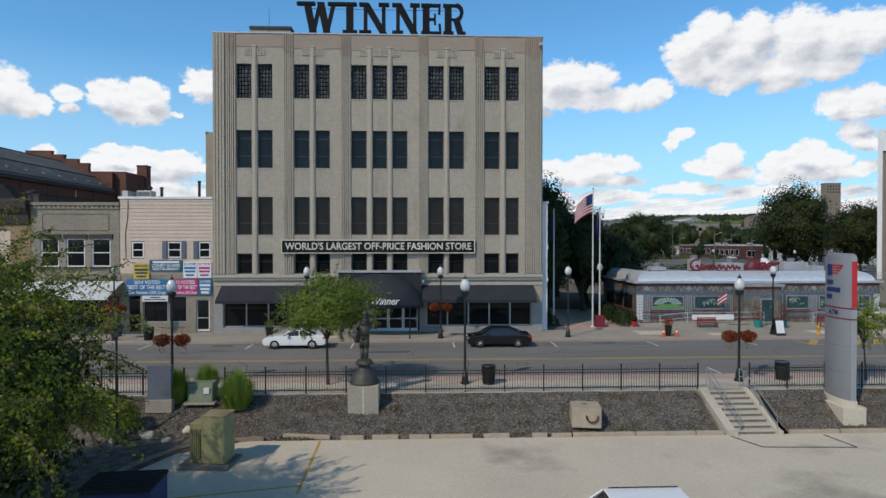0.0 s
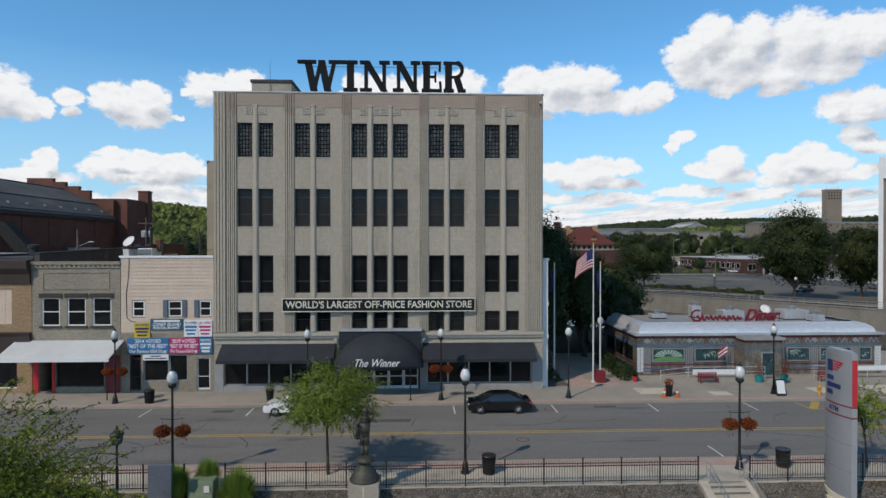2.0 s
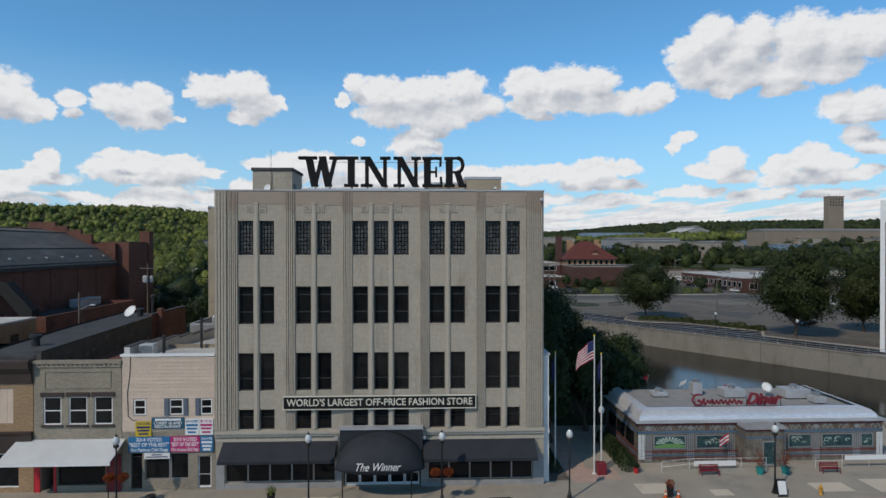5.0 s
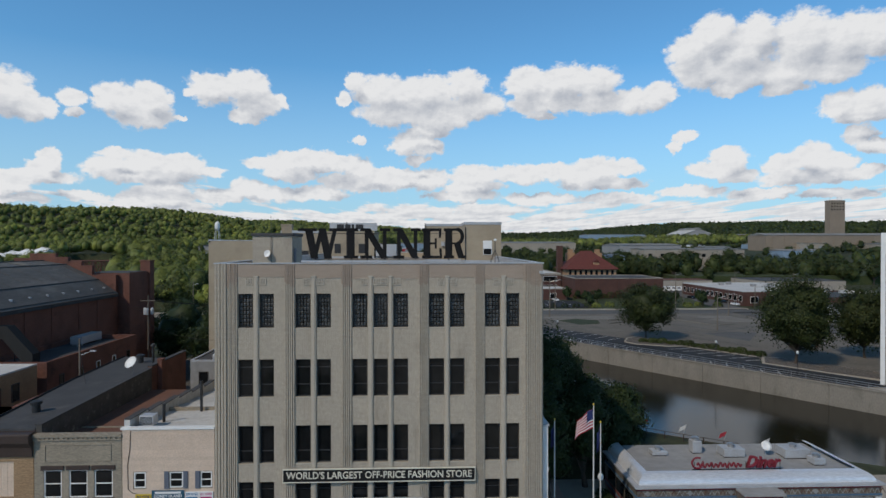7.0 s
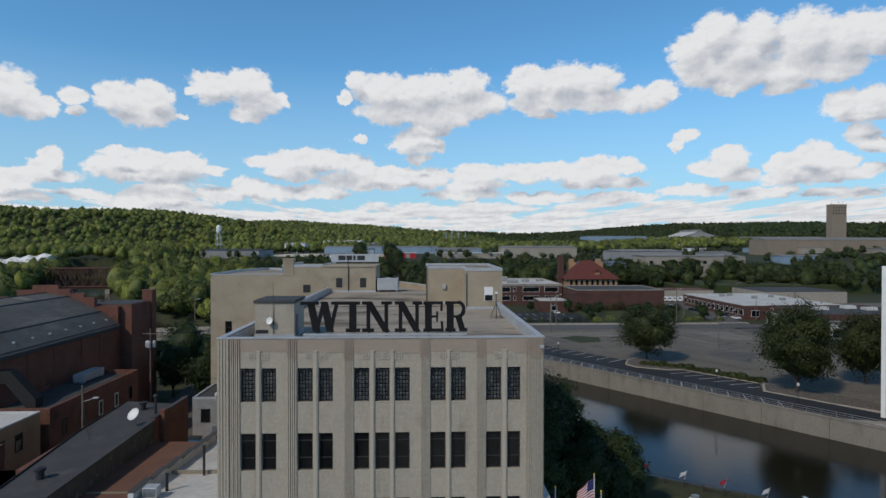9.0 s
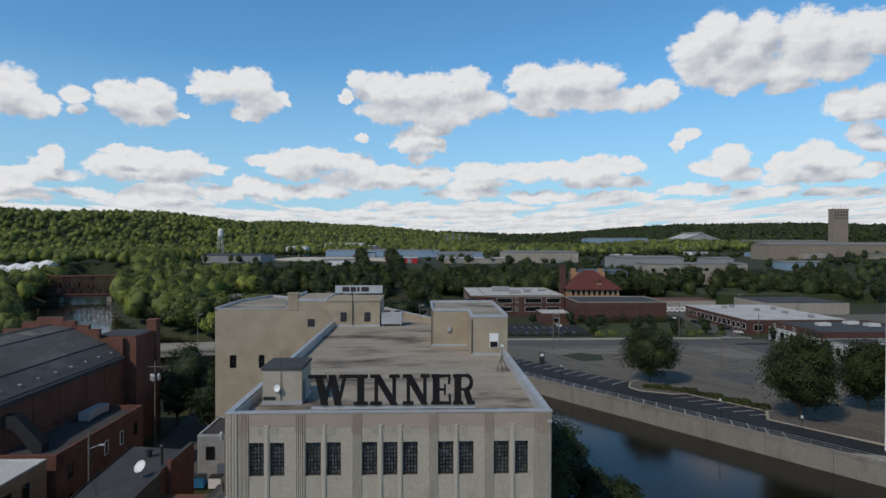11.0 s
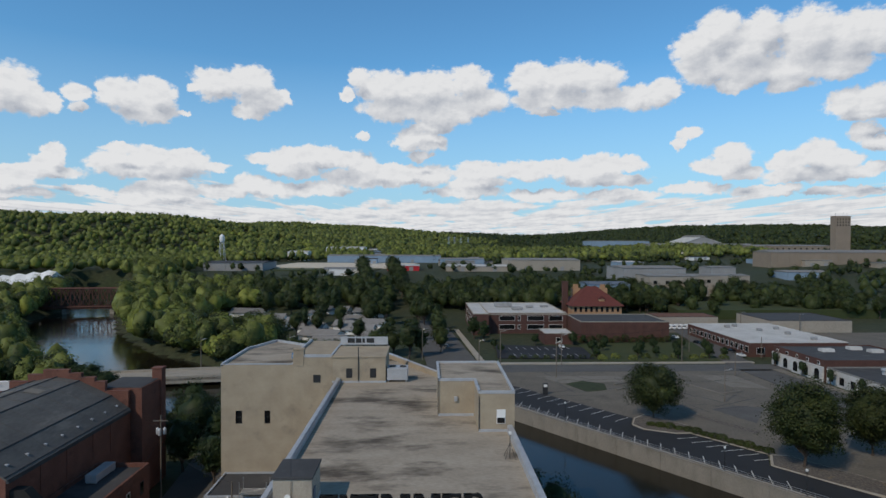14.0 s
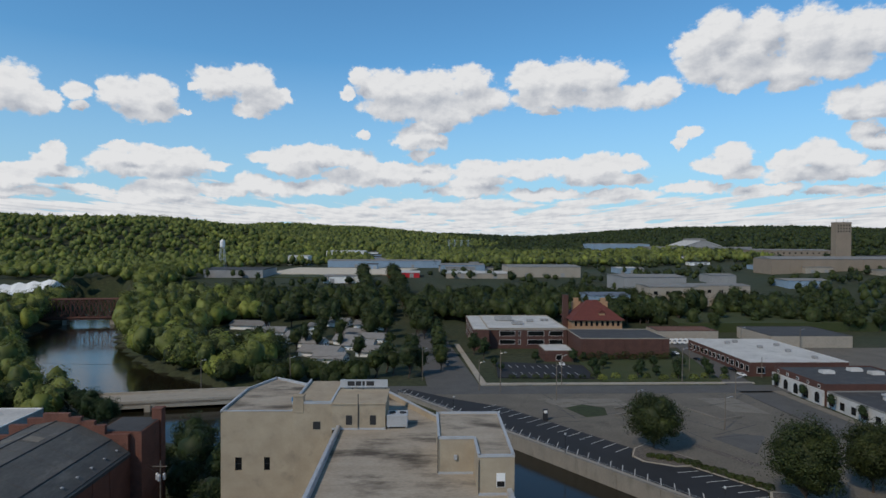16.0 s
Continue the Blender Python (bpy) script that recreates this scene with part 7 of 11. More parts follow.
utility_pole(-50.2, 111, 0, 17.2, "tall wooden pole with crossarm and three transformers")
utility_pole(-44.5, 79.0, 0, 14.2, "wooden pole with a street light arm", 0, 0.0, True)
utility_pole(-47.5, 150, -0.2, 13.0, "wooden pole with two transformers", 2)
utility_pole(-31.5, 93.5, -0.2, 12.0, "short wooden pole behind the store", 1, 0.0)


def wire(a, b, sag, r=0.025, n=10):
    bm = bmesh.new()
    a, b = Vector(a), Vector(b)
    pts = [a.lerp(b, k / n) - Vector((0, 0, sag * 4 * (k / n) * (1 - k / n))) for k in range(n + 1)]
    pipe(bm, pts, r, 4)
    return solid("overhead_wire", bm, M["rubber"], "thin black overhead wire", "cable", "overhead wires")


for d in (-1.2, -0.5, 0.5, 1.2):
    wire((-50.2 + d, 110.86, 16.4), (-47.5 + d, 149.9, 12.2), 0.7)
wire((-50.2, 110.8, 12), (-31.5, 93.4, 11.6), 0.8)
wire((-50.2, 110.8, 12.6), (-44.5, 79.1, 13.4), 0.8)
wire((-44.5, 79.0, 13.6), (-36.5, 66.0, 11.3), 0.5)
for z in (14.5, 15.1):
    wire((-50.3, 111.1, z), (-120, 190, 13), 2.0)
# rear yard between the store and the alley
yard = thing("steel_fire_stair", "grey steel stair and landings behind the store", "stairs", (-27, 98, 0))
for k in range(4):
    bm = bmesh.new()
    box(bm, -4.5, 4.5, -1.2, 1.2, 2.2 * k + 1.6, 2.2 * k + 1.72)
    part("landing", bm, M["steel"], yard)
for x in (-4.4, 0, 4.4):
    bm = bmesh.new()
    tube(bm, (x, -1.1, 0), (x, -1.1, 10.2), 0.08)
    tube(bm, (x, 1.1, 0), (x, 1.1, 10.2), 0.08)
    part("post", bm, M["steel"], yard)
for k in range(4):
    bm = bmesh.new()
    tube(bm, (-4.4, -1.1, 2.2 * k + 2.6), (4.4, -1.1, 2.2 * k + 2.6), 0.03)
    tube(bm, (-4.4, -1.1, 2.2 * k + 1.7), (4.4, -1.1, 2.2 * k + 3.8), 0.03)
    part("railing", bm, M["steel"], yard)
dd = thing("satellite_dish", "white satellite dish on the black workshop roof", "satellite dish", (-34.0, 71.2, 11.2))
bm = bmesh.new()
tube(bm, (0, 0, 0), (0, 0, 1.3), 0.05)
part("mast", bm, M["steel"], dd)
bm = bmesh.new()
lathe(bm, [(0.05, 0), (0.5, 0.08), (1.0, 0.3), (1.02, 0.33), (0.5, 0.13), (0.05, 0.05)], n=20)
o = part("reflector", bm, M["white"], dd, smooth=True)
o.location, o.rotation_euler = (0, -0.1, 1.3), (radians(52), 0, radians(-25))
o.scale = (0.75, 0.75, 0.75)
for x, y in ((-35, 55.3), (-36.2, 78)):
    bm = bmesh.new()
    lathe(bm, [(0.35, 0), (0.35, 0.7), (0.5, 0.75), (0.5, 1.0), (0.1, 1.1)], x, y, 11.2, n=14)
    solid("roof_ventilator", bm, M["frame_dark"], "black mushroom ventilator on the tar roof", "vent", "roof ventilators")

bb = thing("blue_barrel", "small blue plastic barrel on the rear wing roof", "barrel", (-26.5, 114.6, 27.0))
bm = bmesh.new()
lathe(bm, [(0.30, 0), (0.33, 0.1), (0.35, 0.3), (0.33, 0.5), (0.35, 0.7), (0.33, 0.95), (0.28, 1.0)], n=16)
part("drum", bm, M["blue"], bb, smooth=True)
bm = bmesh.new()
lathe(bm, [(0.27, 1.0), (0.27, 1.04), (0.05, 1.05)], n=16)
part("lid", bm, M["blue"], bb)
# ---- street furniture ----
def street_lamp(at, baskets=False, arm_turn=0.0):
    ob = thing("street_lamp", "black cast-iron lamp with milky globe" + (" and two flower baskets" if baskets else ""), "street lamp", at, "street lamps", turn=arm_turn)
    bm = bmesh.new()
    lathe(bm, [(0.24, 0), (0.24, 0.10), (0.19, 0.14), (0.17, 0.42), (0.12, 0.52), (0.14, 0.58), (0.085, 0.68), (0.075, 0.7)], n=14)
    part("base", bm, M["lamp_black"], ob)
    bm = bmesh.new()
    lathe(bm, [(0.075, 0.68), (0.055, 4.55), (0.075, 4.6), (0.05, 4.68)], n=12)
    part("post", bm, M["lamp_black"], ob)
    bm = bmesh.new()
    lathe(bm, [(0.06, 4.66), (0.20, 4.78), (0.22, 4.92), (0.17, 4.98)], n=14)
    part("lamp_holder", bm, M["lamp_black"], ob)
    bm = bmesh.new()
    lathe(bm, [(0.16, 4.97), (0.25, 5.12), (0.27, 5.28), (0.22, 5.46), (0.13, 5.58), (0.11, 5.62)], n=16)
    part("globe", bm, M["globe"], ob, smooth=True)
    bm = bmesh.new()
    lathe(bm, [(0.12, 5.61), (0.09, 5.70), (0.03, 5.74), (0.02, 5.86)], n=12)
    part("finial", bm, M["lamp_black"], ob)
    if baskets:
        for s in (-1, 1):
            bm = bmesh.new()
            tube(bm, (0, 0, 3.05), (0.62 * s, 0, 3.12), 0.02, n=6)
            tube(bm, (0.5 * s, 0, 3.1), (0.5 * s, 0, 2.6), 0.008, n=4)
            part("basket_arm", bm, M["lamp_black"], ob)
            rng = np.random.default_rng(5 + s)
            p = rng.normal(size=(900, 3))
            p /= np.linalg.norm(p, axis=1)[:, None]
            p *= (0.46 * rng.random((900, 1)) ** 0.4)
            p[:, 2] = p[:, 2] * 0.72
            trail = np.stack([rng.uniform(-0.3, 0.3, 22), rng.uniform(-0.3, 0.3, 22), rng.uniform(-0.7, -0.2, 22)], 1)
            p = np.concatenate([p, trail * np.array([0.7, 0.7, 1])]) + np.array([0.5 * s, 0, 2.45])
            o = new("flower_basket", quads_mesh("flower_basket", p, rng.uniform(0.035, 0.075, len(p)), M["flower"], 7, 1.0))
            o.parent = ob
            tagged(o, "round basket of red and orange flowers")
    return ob


for x in (2.5, -12.9, 17.5):
    street_lamp((x, 31.5, 0), x != 2.5)
for x, y, bk in ((1.76, 46.5, True), (11.96, 46.7, False), (-8.66, 46.4, False), (29.1, 47.3, False), (-23.4, 46.5, True), (-40, 46.5, False), (16.6, 53.4, False), (14.5, 66, False)):
    street_lamp((x, y, 0), bk)

# black iron fence with pickets
pb = bmesh.new()
box(pb, -0.009, 0.009, -0.009, 0.009, 0.06, 1.18)
v = [pb.verts.new(p) for p in ((-0.014, -0.014, 1.18), (0.014, -0.014, 1.18), (0.014, 0.014, 1.18), (-0.014, 0.014, 1.18), (0, 0, 1.26))]
for k in range(4):
    pb.faces.new((v[k], v[(k + 1) % 4], v[4]))
picket_me = finish("picket", pb, M["black"])
ps = bmesh.new()
box(ps, -0.032, 0.032, -0.032, 0.032, -0.3, 1.32)
box(ps, -0.042, 0.042, -0.042, 0.042, 1.32, 1.36)
post_me = finish("fence_post", ps, M["black"])


def fence(x0, n, y=29.78):
    ob = thing("iron_fence", "black iron picket fence along the pavement", "fence", (x0, y, 0), "street fences")
    for k in range(n + 1):
        shared("post", post_me, ob, (2.0 * k, 0, 0))
    for z in (0.14, 0.92, 1.06):
        bm = bmesh.new()
        box(bm, 0, 2.0 * n, -0.016, 0.016, z, z + 0.035)
        part("rail", bm, M["black"], ob)
    for k in range(n):
        for j in range(1, 15):
            shared("picket", picket_me, ob, (2.0 * k + 2.0 * j / 15, 0, 0))
    return ob


fence(-9.62, 12)
fence(17.1, 10)
fence(-23.62, 6)


def bin_(at):
    ob = thing("litter_bin", "black slatted steel litter bin on the pavement", "litter bin", at, "litter bins")
    bm = bmesh.new()
    lathe(bm, [(0.27, 0.04), (0.29, 0.06), (0.30, 0.85), (0.26, 0.86), (0.25, 0.1)], n=18)
    part("liner", bm, M["rubber"], ob)
    for k in range(20):
        a = 2 * math.pi * k / 20
        bm = bmesh.new()
        tube(bm, (0.31 * math.cos(a), 0.31 * math.sin(a), 0.02), (0.36 * math.cos(a), 0.36 * math.sin(a), 0.98), 0.018, n=5)
        part("slat", bm, M["black"], ob)
    for z, r in ((0.02, 0.32), (0.95, 0.37)):
        bm = bmesh.new()
        lathe(bm, [(r, z), (r + 0.02, z + 0.02), (r, z + 0.05), (r - 0.03, z + 0.03)], n=20)
        part("hoop", bm, M["black"], ob)
    return ob


for at in ((3.76, 31.4, 0), (20.05, 31.7, 0), (-20.8, 46.5, 0)):
    bin_(at)

# concrete steps up to the pavement, with pipe handrails
st = thing("concrete_steps", "weathered concrete steps from the lot to the pavement", "stairs", (15.75, 26.9, -1.4))
for k in range(8):
    bm = bmesh.new()
    bevel_box(bm, -0.95, 0.95, 0.36 * k - 0.03, 0.36 * k + 0.40, 0.175 * (k + 1) - 0.06, 0.175 * (k + 1), 0.012)
    tread = part("step", bm, M["concrete_near"], st)
    bm = bmesh.new()
    box(bm, -0.948, 0.948, 0.36 * k, 0.36 * k + 0.36, 0, 0.175 * (k + 1) - 0.061)
    part("riser", bm, M["riser"], tread)
bm = bmesh.new()
box(bm, -1.3, 1.5, 2.90, 5.1, 1.0, 1.405)
part("landing", bm, M["concrete_near"], st)
for s in (-1, 1):
    bm = bmesh.new()
    x0, x1 = (-1.38, -0.955) if s < 0 else (0.955, 1.2)
    extrude_yz(bm, [(-0.25, 0), (3.0, 0), (3.0, 1.5), (2.75, 1.5), (-0.05, 0.22), (-0.25, 0.22)], x0, x1)
    part("side_wall", bm, M["concrete_near"], st)
    bm = bmesh.new()
    x = -0.72 if s < 0 else 1.05
    pts = [(0.0, 0.85), (2.9, 2.35), (3.3, 2.35)]
    for h in (0, -0.38):
        for p, q in zip(pts, pts[1:]):
            tube(bm, (x, p[0], p[1] + h), (x, q[0], q[1] + h), 0.024, n=8)
    for y, z0, z1 in ((0.0, 0.15, 0.85), (1.45, 0.7, 1.6), (2.9, 1.4, 2.35), (3.3, 1.40, 2.35)):
        tube(bm, (x, y, z0), (x, y, z1), 0.024, n=8)
    part("handrail", bm, M["steel"], st)
# stone block with an iron ring
sb = thing("stone_block", "tan stone block with an iron mooring ring", "stone block", (7.95, 27.75, -1.12), turn=-9)
bm = bmesh.new()
tmp = bmesh.new()
box(tmp, -0.68, 0.68, -0.55, 0.6, 0, 0.98)
bmesh.ops.bevel(tmp, geom=list(tmp.edges), offset=0.035, segments=2, affect="EDGES")
merge(bm, tmp)
part("stone", bm, M["kerb_tan"], sb)
bm = bmesh.new()
for k in range(8):
    a, b_ = math.pi * k / 8, math.pi * (k + 1) / 8
    tube(bm, (0.25 + 0.26 * math.cos(a), -0.61, 0.56 - 0.26 * math.sin(a)), (0.25 + 0.26 * math.cos(b_), -0.61, 0.56 - 0.26 * math.sin(b_)), 0.045, n=6)
tube(bm, (-0.01, -0.61, 0.56), (-0.01, -0.5, 0.56), 0.05, n=6)
tube(bm, (0.51, -0.61, 0.56), (0.51, -0.5, 0.56), 0.05, n=6)
part("ring", bm, M["rust"], sb)
# no hole is cut: a dark disc stands for its shade
bm = bmesh.new()
lathe(bm, [(0.16, 0.96), (0.16, 0.986), (0.1, 0.988)], -0.05, 0.1, 0, n=14)
part("socket", bm, M["riser"], sb, "dark disc for the shade of the socket hole")
# statue on its pedestal
pd = thing("stone_pedestal", "square pale stone pedestal on the bank", "pedestal", (-2.65, 29.2, -0.85))
bm = bmesh.new()
bevel_box(bm, -0.74, 0.74, -0.74, 0.74, 0, 1.5, 0.02)
part("shaft", bm, M["concrete"], pd)
bm = bmesh.new()
box(bm, -0.03, 0.03, -0.746, -0.741, 0.1, 1.45)
part("seam", bm, M["lot"], pd)
bm = bmesh.new()
lathe(bm, [(0.72, 0), (0.74, 0.07), (0.67, 0.12), (0.68, 0.20), (0.60, 0.26), (0.58, 0.42), (0.47, 0.50), (0.36, 0.68), (0.27, 0.78), (0.28, 0.86), (0.45, 0.94), (0.43, 1.04), (0.30, 1.16), (0.12, 1.22)], n=24)


def limb(p, q, r0, r1):
    tube(bm, p, q, r0, r1, n=10)
    for c, r in ((p, r0), (q, r1)):
        lathe(bm, [(r * math.sin(math.pi * k / 6) + 0.001, -r * math.cos(math.pi * k / 6)) for k in range(7)], c[0], c[1], c[2], n=10)


limb((-0.10, 0, 1.15), (-0.12, 0.05, 1.75), 0.09, 0.12)
limb((0.10, 0.02, 1.15), (0.10, -0.05, 1.75), 0.09, 0.12)
limb((-0.12, 0.05, 1.75), (-0.06, 0, 2.3), 0.14, 0.17)
limb((0.10, -0.05, 1.75), (0.08, 0, 2.3), 0.14, 0.17)
limb((0.0, 0, 2.3), (0.02, 0, 2.85), 0.25, 0.28)
limb((0.02, 0, 2.85), (0.03, 0, 3.05), 0.28, 0.16)
limb((0.04, 0, 3.2), (0.05, 0, 3.33), 0.14, 0.15)
lathe(bm, [(0.20, 0), (0.17, 0.08), (0.10, 0.16), (0.03, 0.2)], 0.05, 0, 3.38, n=12)
limb((-0.24, 0, 2.92), (-0.5, 0.05, 2.5), 0.11, 0.09)
limb((-0.5, 0.05, 2.5), (-0.42, -0.15, 2.15), 0.09, 0.07)
limb((0.28, 0, 2.95), (0.42, -0.05, 3.2), 0.10, 0.09)
limb((0.42, -0.05, 3.2), (0.2, -0.1, 3.55), 0.08, 0.07)
limb((0.2, -0.1, 3.55), (0.18, -0.1, 3.78), 0.04, 0.04)
limb((-0.45, 0.1, 2.75), (-0.35, 0.15, 2.15), 0.16, 0.22)
solid("statue", bm, M["bronze"], "weathered dark bronze statue with raised arm", "statue", smooth=True).location = (-2.65, 29.2, 0.655)

# bank sign: a tall lens-shaped silver pylon
sg = thing("bank_pylon_sign", "tall curved silver pylon sign with red strip and panel", "sign", (21.05, 28.6, -1.1), turn=-3)
L, T = 1.0, 0.36
NP = 12


def lens(scale=1.0, y0=-L, y1=L):
    """Plan of the pylon: its broad sides bow out, its ends are cut square."""
    out = []
    for k in range(NP + 1):
        y = y0 + (y1 - y0) * k / NP
        out.append((T * scale * (1 - 0.62 * (y / L) ** 2) + (scale - 1) * 0.02, y))
    return out + [(-x, y) for x, y in out[::-1]]


def lens_ring(name, z0, z1, material, scale=1.0, label=""):
    bm = bmesh.new()
    prism(bm, lens(scale), z0, z1)
    return part(name, bm, material, sg, label)


lens_ring("shaft", 1.0, 4.90, M["silver"], 1.0)
lens_ring("red_band", 4.90, 4.97, M["dark_red"], 1.02, "thin red band")
lens_ring("panel_low", 4.97, 5.42, M["silver"], 1.0)
lens_ring("red_band", 5.42, 5.49, M["dark_red"], 1.02, "thin red band")
lens_ring("panel_top", 5.49, 7.95, M["silver"], 1.0)
bm = bmesh.new()
prism(bm, [(x * 0.93, y * 0.95) for x, y in lens(1.0)], 7.95, 8.06)
prism(bm, [(x * 0.7, y * 0.85) for x, y in lens(1.0)], 8.06, 8.12)
part("cap", bm, M["silver"], sg)
for z in (2.3, 3.6):
    lens_ring("joint", z, z + 0.012, M["slate_blue"], 1.01)
bm = bmesh.new()
box(bm, -0.12, 0.12, -L - 0.03, -L + 0.10, 5.52, 7.75)
part("red_strip", bm, M["red"], sg, "upright red light strip")
bm = bmesh.new()
bevel_box(bm, -0.56, 0.56, -L - 0.12, L + 0.12, -0.5, 0.72, 0.03)
prism(bm, [(x * 1.18, y * 1.05) for x, y in lens(1.0)], 0.70, 1.0)
part("plinth", bm, M["lot"], sg, "pale concrete plinth")
# emblem and bars on the broad face
bm = bmesh.new()
xf = -T - 0.008
for k in range(4):
    box(bm, xf, xf + 0.05, -0.62 + 0.11 * k, 0.08, 7.50 - 0.13 * k, 7.57 - 0.13 * k)
part("emblem", bm, M["red"], sg, "red striped emblem")
bm = bmesh.new()
box(bm, xf, xf + 0.05, 0.10, 0.46, 7.02, 7.58)
part("emblem_field", bm, M["navy"], sg, "dark blue emblem field")
bm = bmesh.new()
for z, y0, y1 in ((6.58, 0.0, 0.5), (6.22, -0.45, 0.5), (5.86, 0.08, 0.5)):
    box(bm, xf, xf + 0.05, y0, y1, z, z + 0.22)
part("lettering_bar", bm, M["navy"], sg)
tm = text_mesh("lettering", "ATM", 0.34, 0.004, M["navy"], 0.01)
o = shared("lettering", tm, sg, (-T - 0.01, 0.0, 5.2))
o.rotation_euler = (0, 0, radians(-90))

# utility boxes and the panel by the fence
ub = thing("transformer_cabinet", "olive green steel transformer cabinet with rusty top", "utility box", (-8.3, 24.3, -1.4), turn=-6)
bm = bmesh.new()
bevel_box(bm, -1.35, 1.0, -0.95, 0.9, 0, 0.14, 0.03)
part("pad", bm, M["riser"], ub, "dark stained concrete pad")
bm = bmesh.new()
tmp = bmesh.new()
box(tmp, -0.35, 0.75, -0.55, 0.55, 0.16, 2.3)
bmesh.ops.bevel(tmp, geom=list(tmp.edges), offset=0.025, segments=1, affect="EDGES")
merge(bm, tmp)
part("cabinet", bm, M["box_green"], ub)
bm = bmesh.new()
bevel_box(bm, -0.95, -0.36, -0.40, 0.35, 0.16, 1.95, 0.02)
part("radiator_case", bm, M["box_green"], ub)
for k in range(6):
    bm = bmesh.new()
    box(bm, -0.90 + 0.085 * k, -0.86 + 0.085 * k, -0.52, -0.405, 0.4, 1.7)
    part("fin", bm, M["box_green"], ub)
bm = bmesh.new()
bevel_box(bm, -0.37, 0.77, -0.57, 0.57, 2.3, 2.34, 0.01)
part("lid", bm, M["box_rust"], ub, "rust-streaked lid")
ub.scale = (0.88, 0.88, 0.88)
sbx = thing("sage_utility_box", "small sage green utility box with a notice", "utility box", (-10.55, 29.35, -0.25))
bm = bmesh.new()
bevel_box(bm, -0.75, 0.75, -0.6, 0.5, 0, 0.1, 0.02)
part("pad", bm, M["concrete"], sbx)
bm = bmesh.new()
tmp = bmesh.new()
box(tmp, -0.6, 0.6, -0.45, 0.45, 0.1, 1.0)
for v in tmp.verts:
    if v.co.z > 0.9 and v.co.y < 0:
        v.co.y += 0.15
bmesh.ops.bevel(tmp, geom=list(tmp.edges), offset=0.03, segments=2, affect="EDGES")
merge(bm, tmp)
part("cabinet", bm, M["box_sage"], sbx)
bm = bmesh.new()
box(bm, 0.18, 0.45, -0.43, -0.40, 0.5, 0.8)
part("notice", bm, M["white"], sbx)
pn = thing("information_panel", "blue-grey upright panel on a concrete base", "panel", (-12.35, 28.75, -0.55))
bm = bmesh.new()
bevel_box(bm, -0.62, 0.62, -0.2, 0.2, 0, 0.62, 0.02)
part("base", bm, M["concrete"], pn)
bm = bmesh.new()
bevel_box(bm, -0.56, 0.56, -0.1, 0.1, 0.62, 2.25, 0.02)
part("panel", bm, M["slate_blue"], pn)
dm = thing("dumpster", "dark blue dumpster with ribbed plastic lids", "dumpster", (-9.6, 19.6, -1.4), turn=4)
bm = bmesh.new()
tmp = bmesh.new()
box(tmp, -1.1, 1.1, -0.8, 0.8, 0.1, 1.15)
bmesh.ops.bevel(tmp, geom=list(tmp.edges), offset=0.03, segments=1, affect="EDGES")
merge(bm, tmp)
part("tub", bm, M["navy"], dm)
for s in (0,):
    bm = bmesh.new()
    prof = [(-0.87, 1.12)]
    for k in range(9):
        y = -0.86 + 0.19 * k
        prof += [(y, 1.17), (y + 0.04, 1.24), (y + 0.13, 1.24), (y + 0.17, 1.17)]
    extrude_yz(bm, prof + [(0.87, 1.12)], -1.12, 1.12)
    bmesh.ops.recalc_face_normals(bm, faces=bm.faces)
    part("lid", bm, M["rubber"], dm)
# rocks on the bank
for k, (x, y, r) in enumerate(((-12.3, 27.4, 0.35), (-10.6, 27.7, 0.3), (-11.3, 26.9, 0.2), (-8.9, 27.2, 0.18), (-13.6, 27.0, 0.25))):
    bm = bmesh.new()
    bmesh.ops.create_icosphere(bm, subdivisions=2, radius=r)
    for v in bm.verts:
        v.co *= 1 + 0.35 * noise.noise(v.co * 4 / r * 0.35 + Vector((k * 9, 0, 0)))
        v.co.z *= 0.6
    o = solid("bank_rock", bm, M["lot"], "pale rough rock lying on the soil", "rock", "rocks on the bank", smooth=True)
    o.location = (x, y, -1.3 if y < 27.1 else bank_z(y) + 0.05)

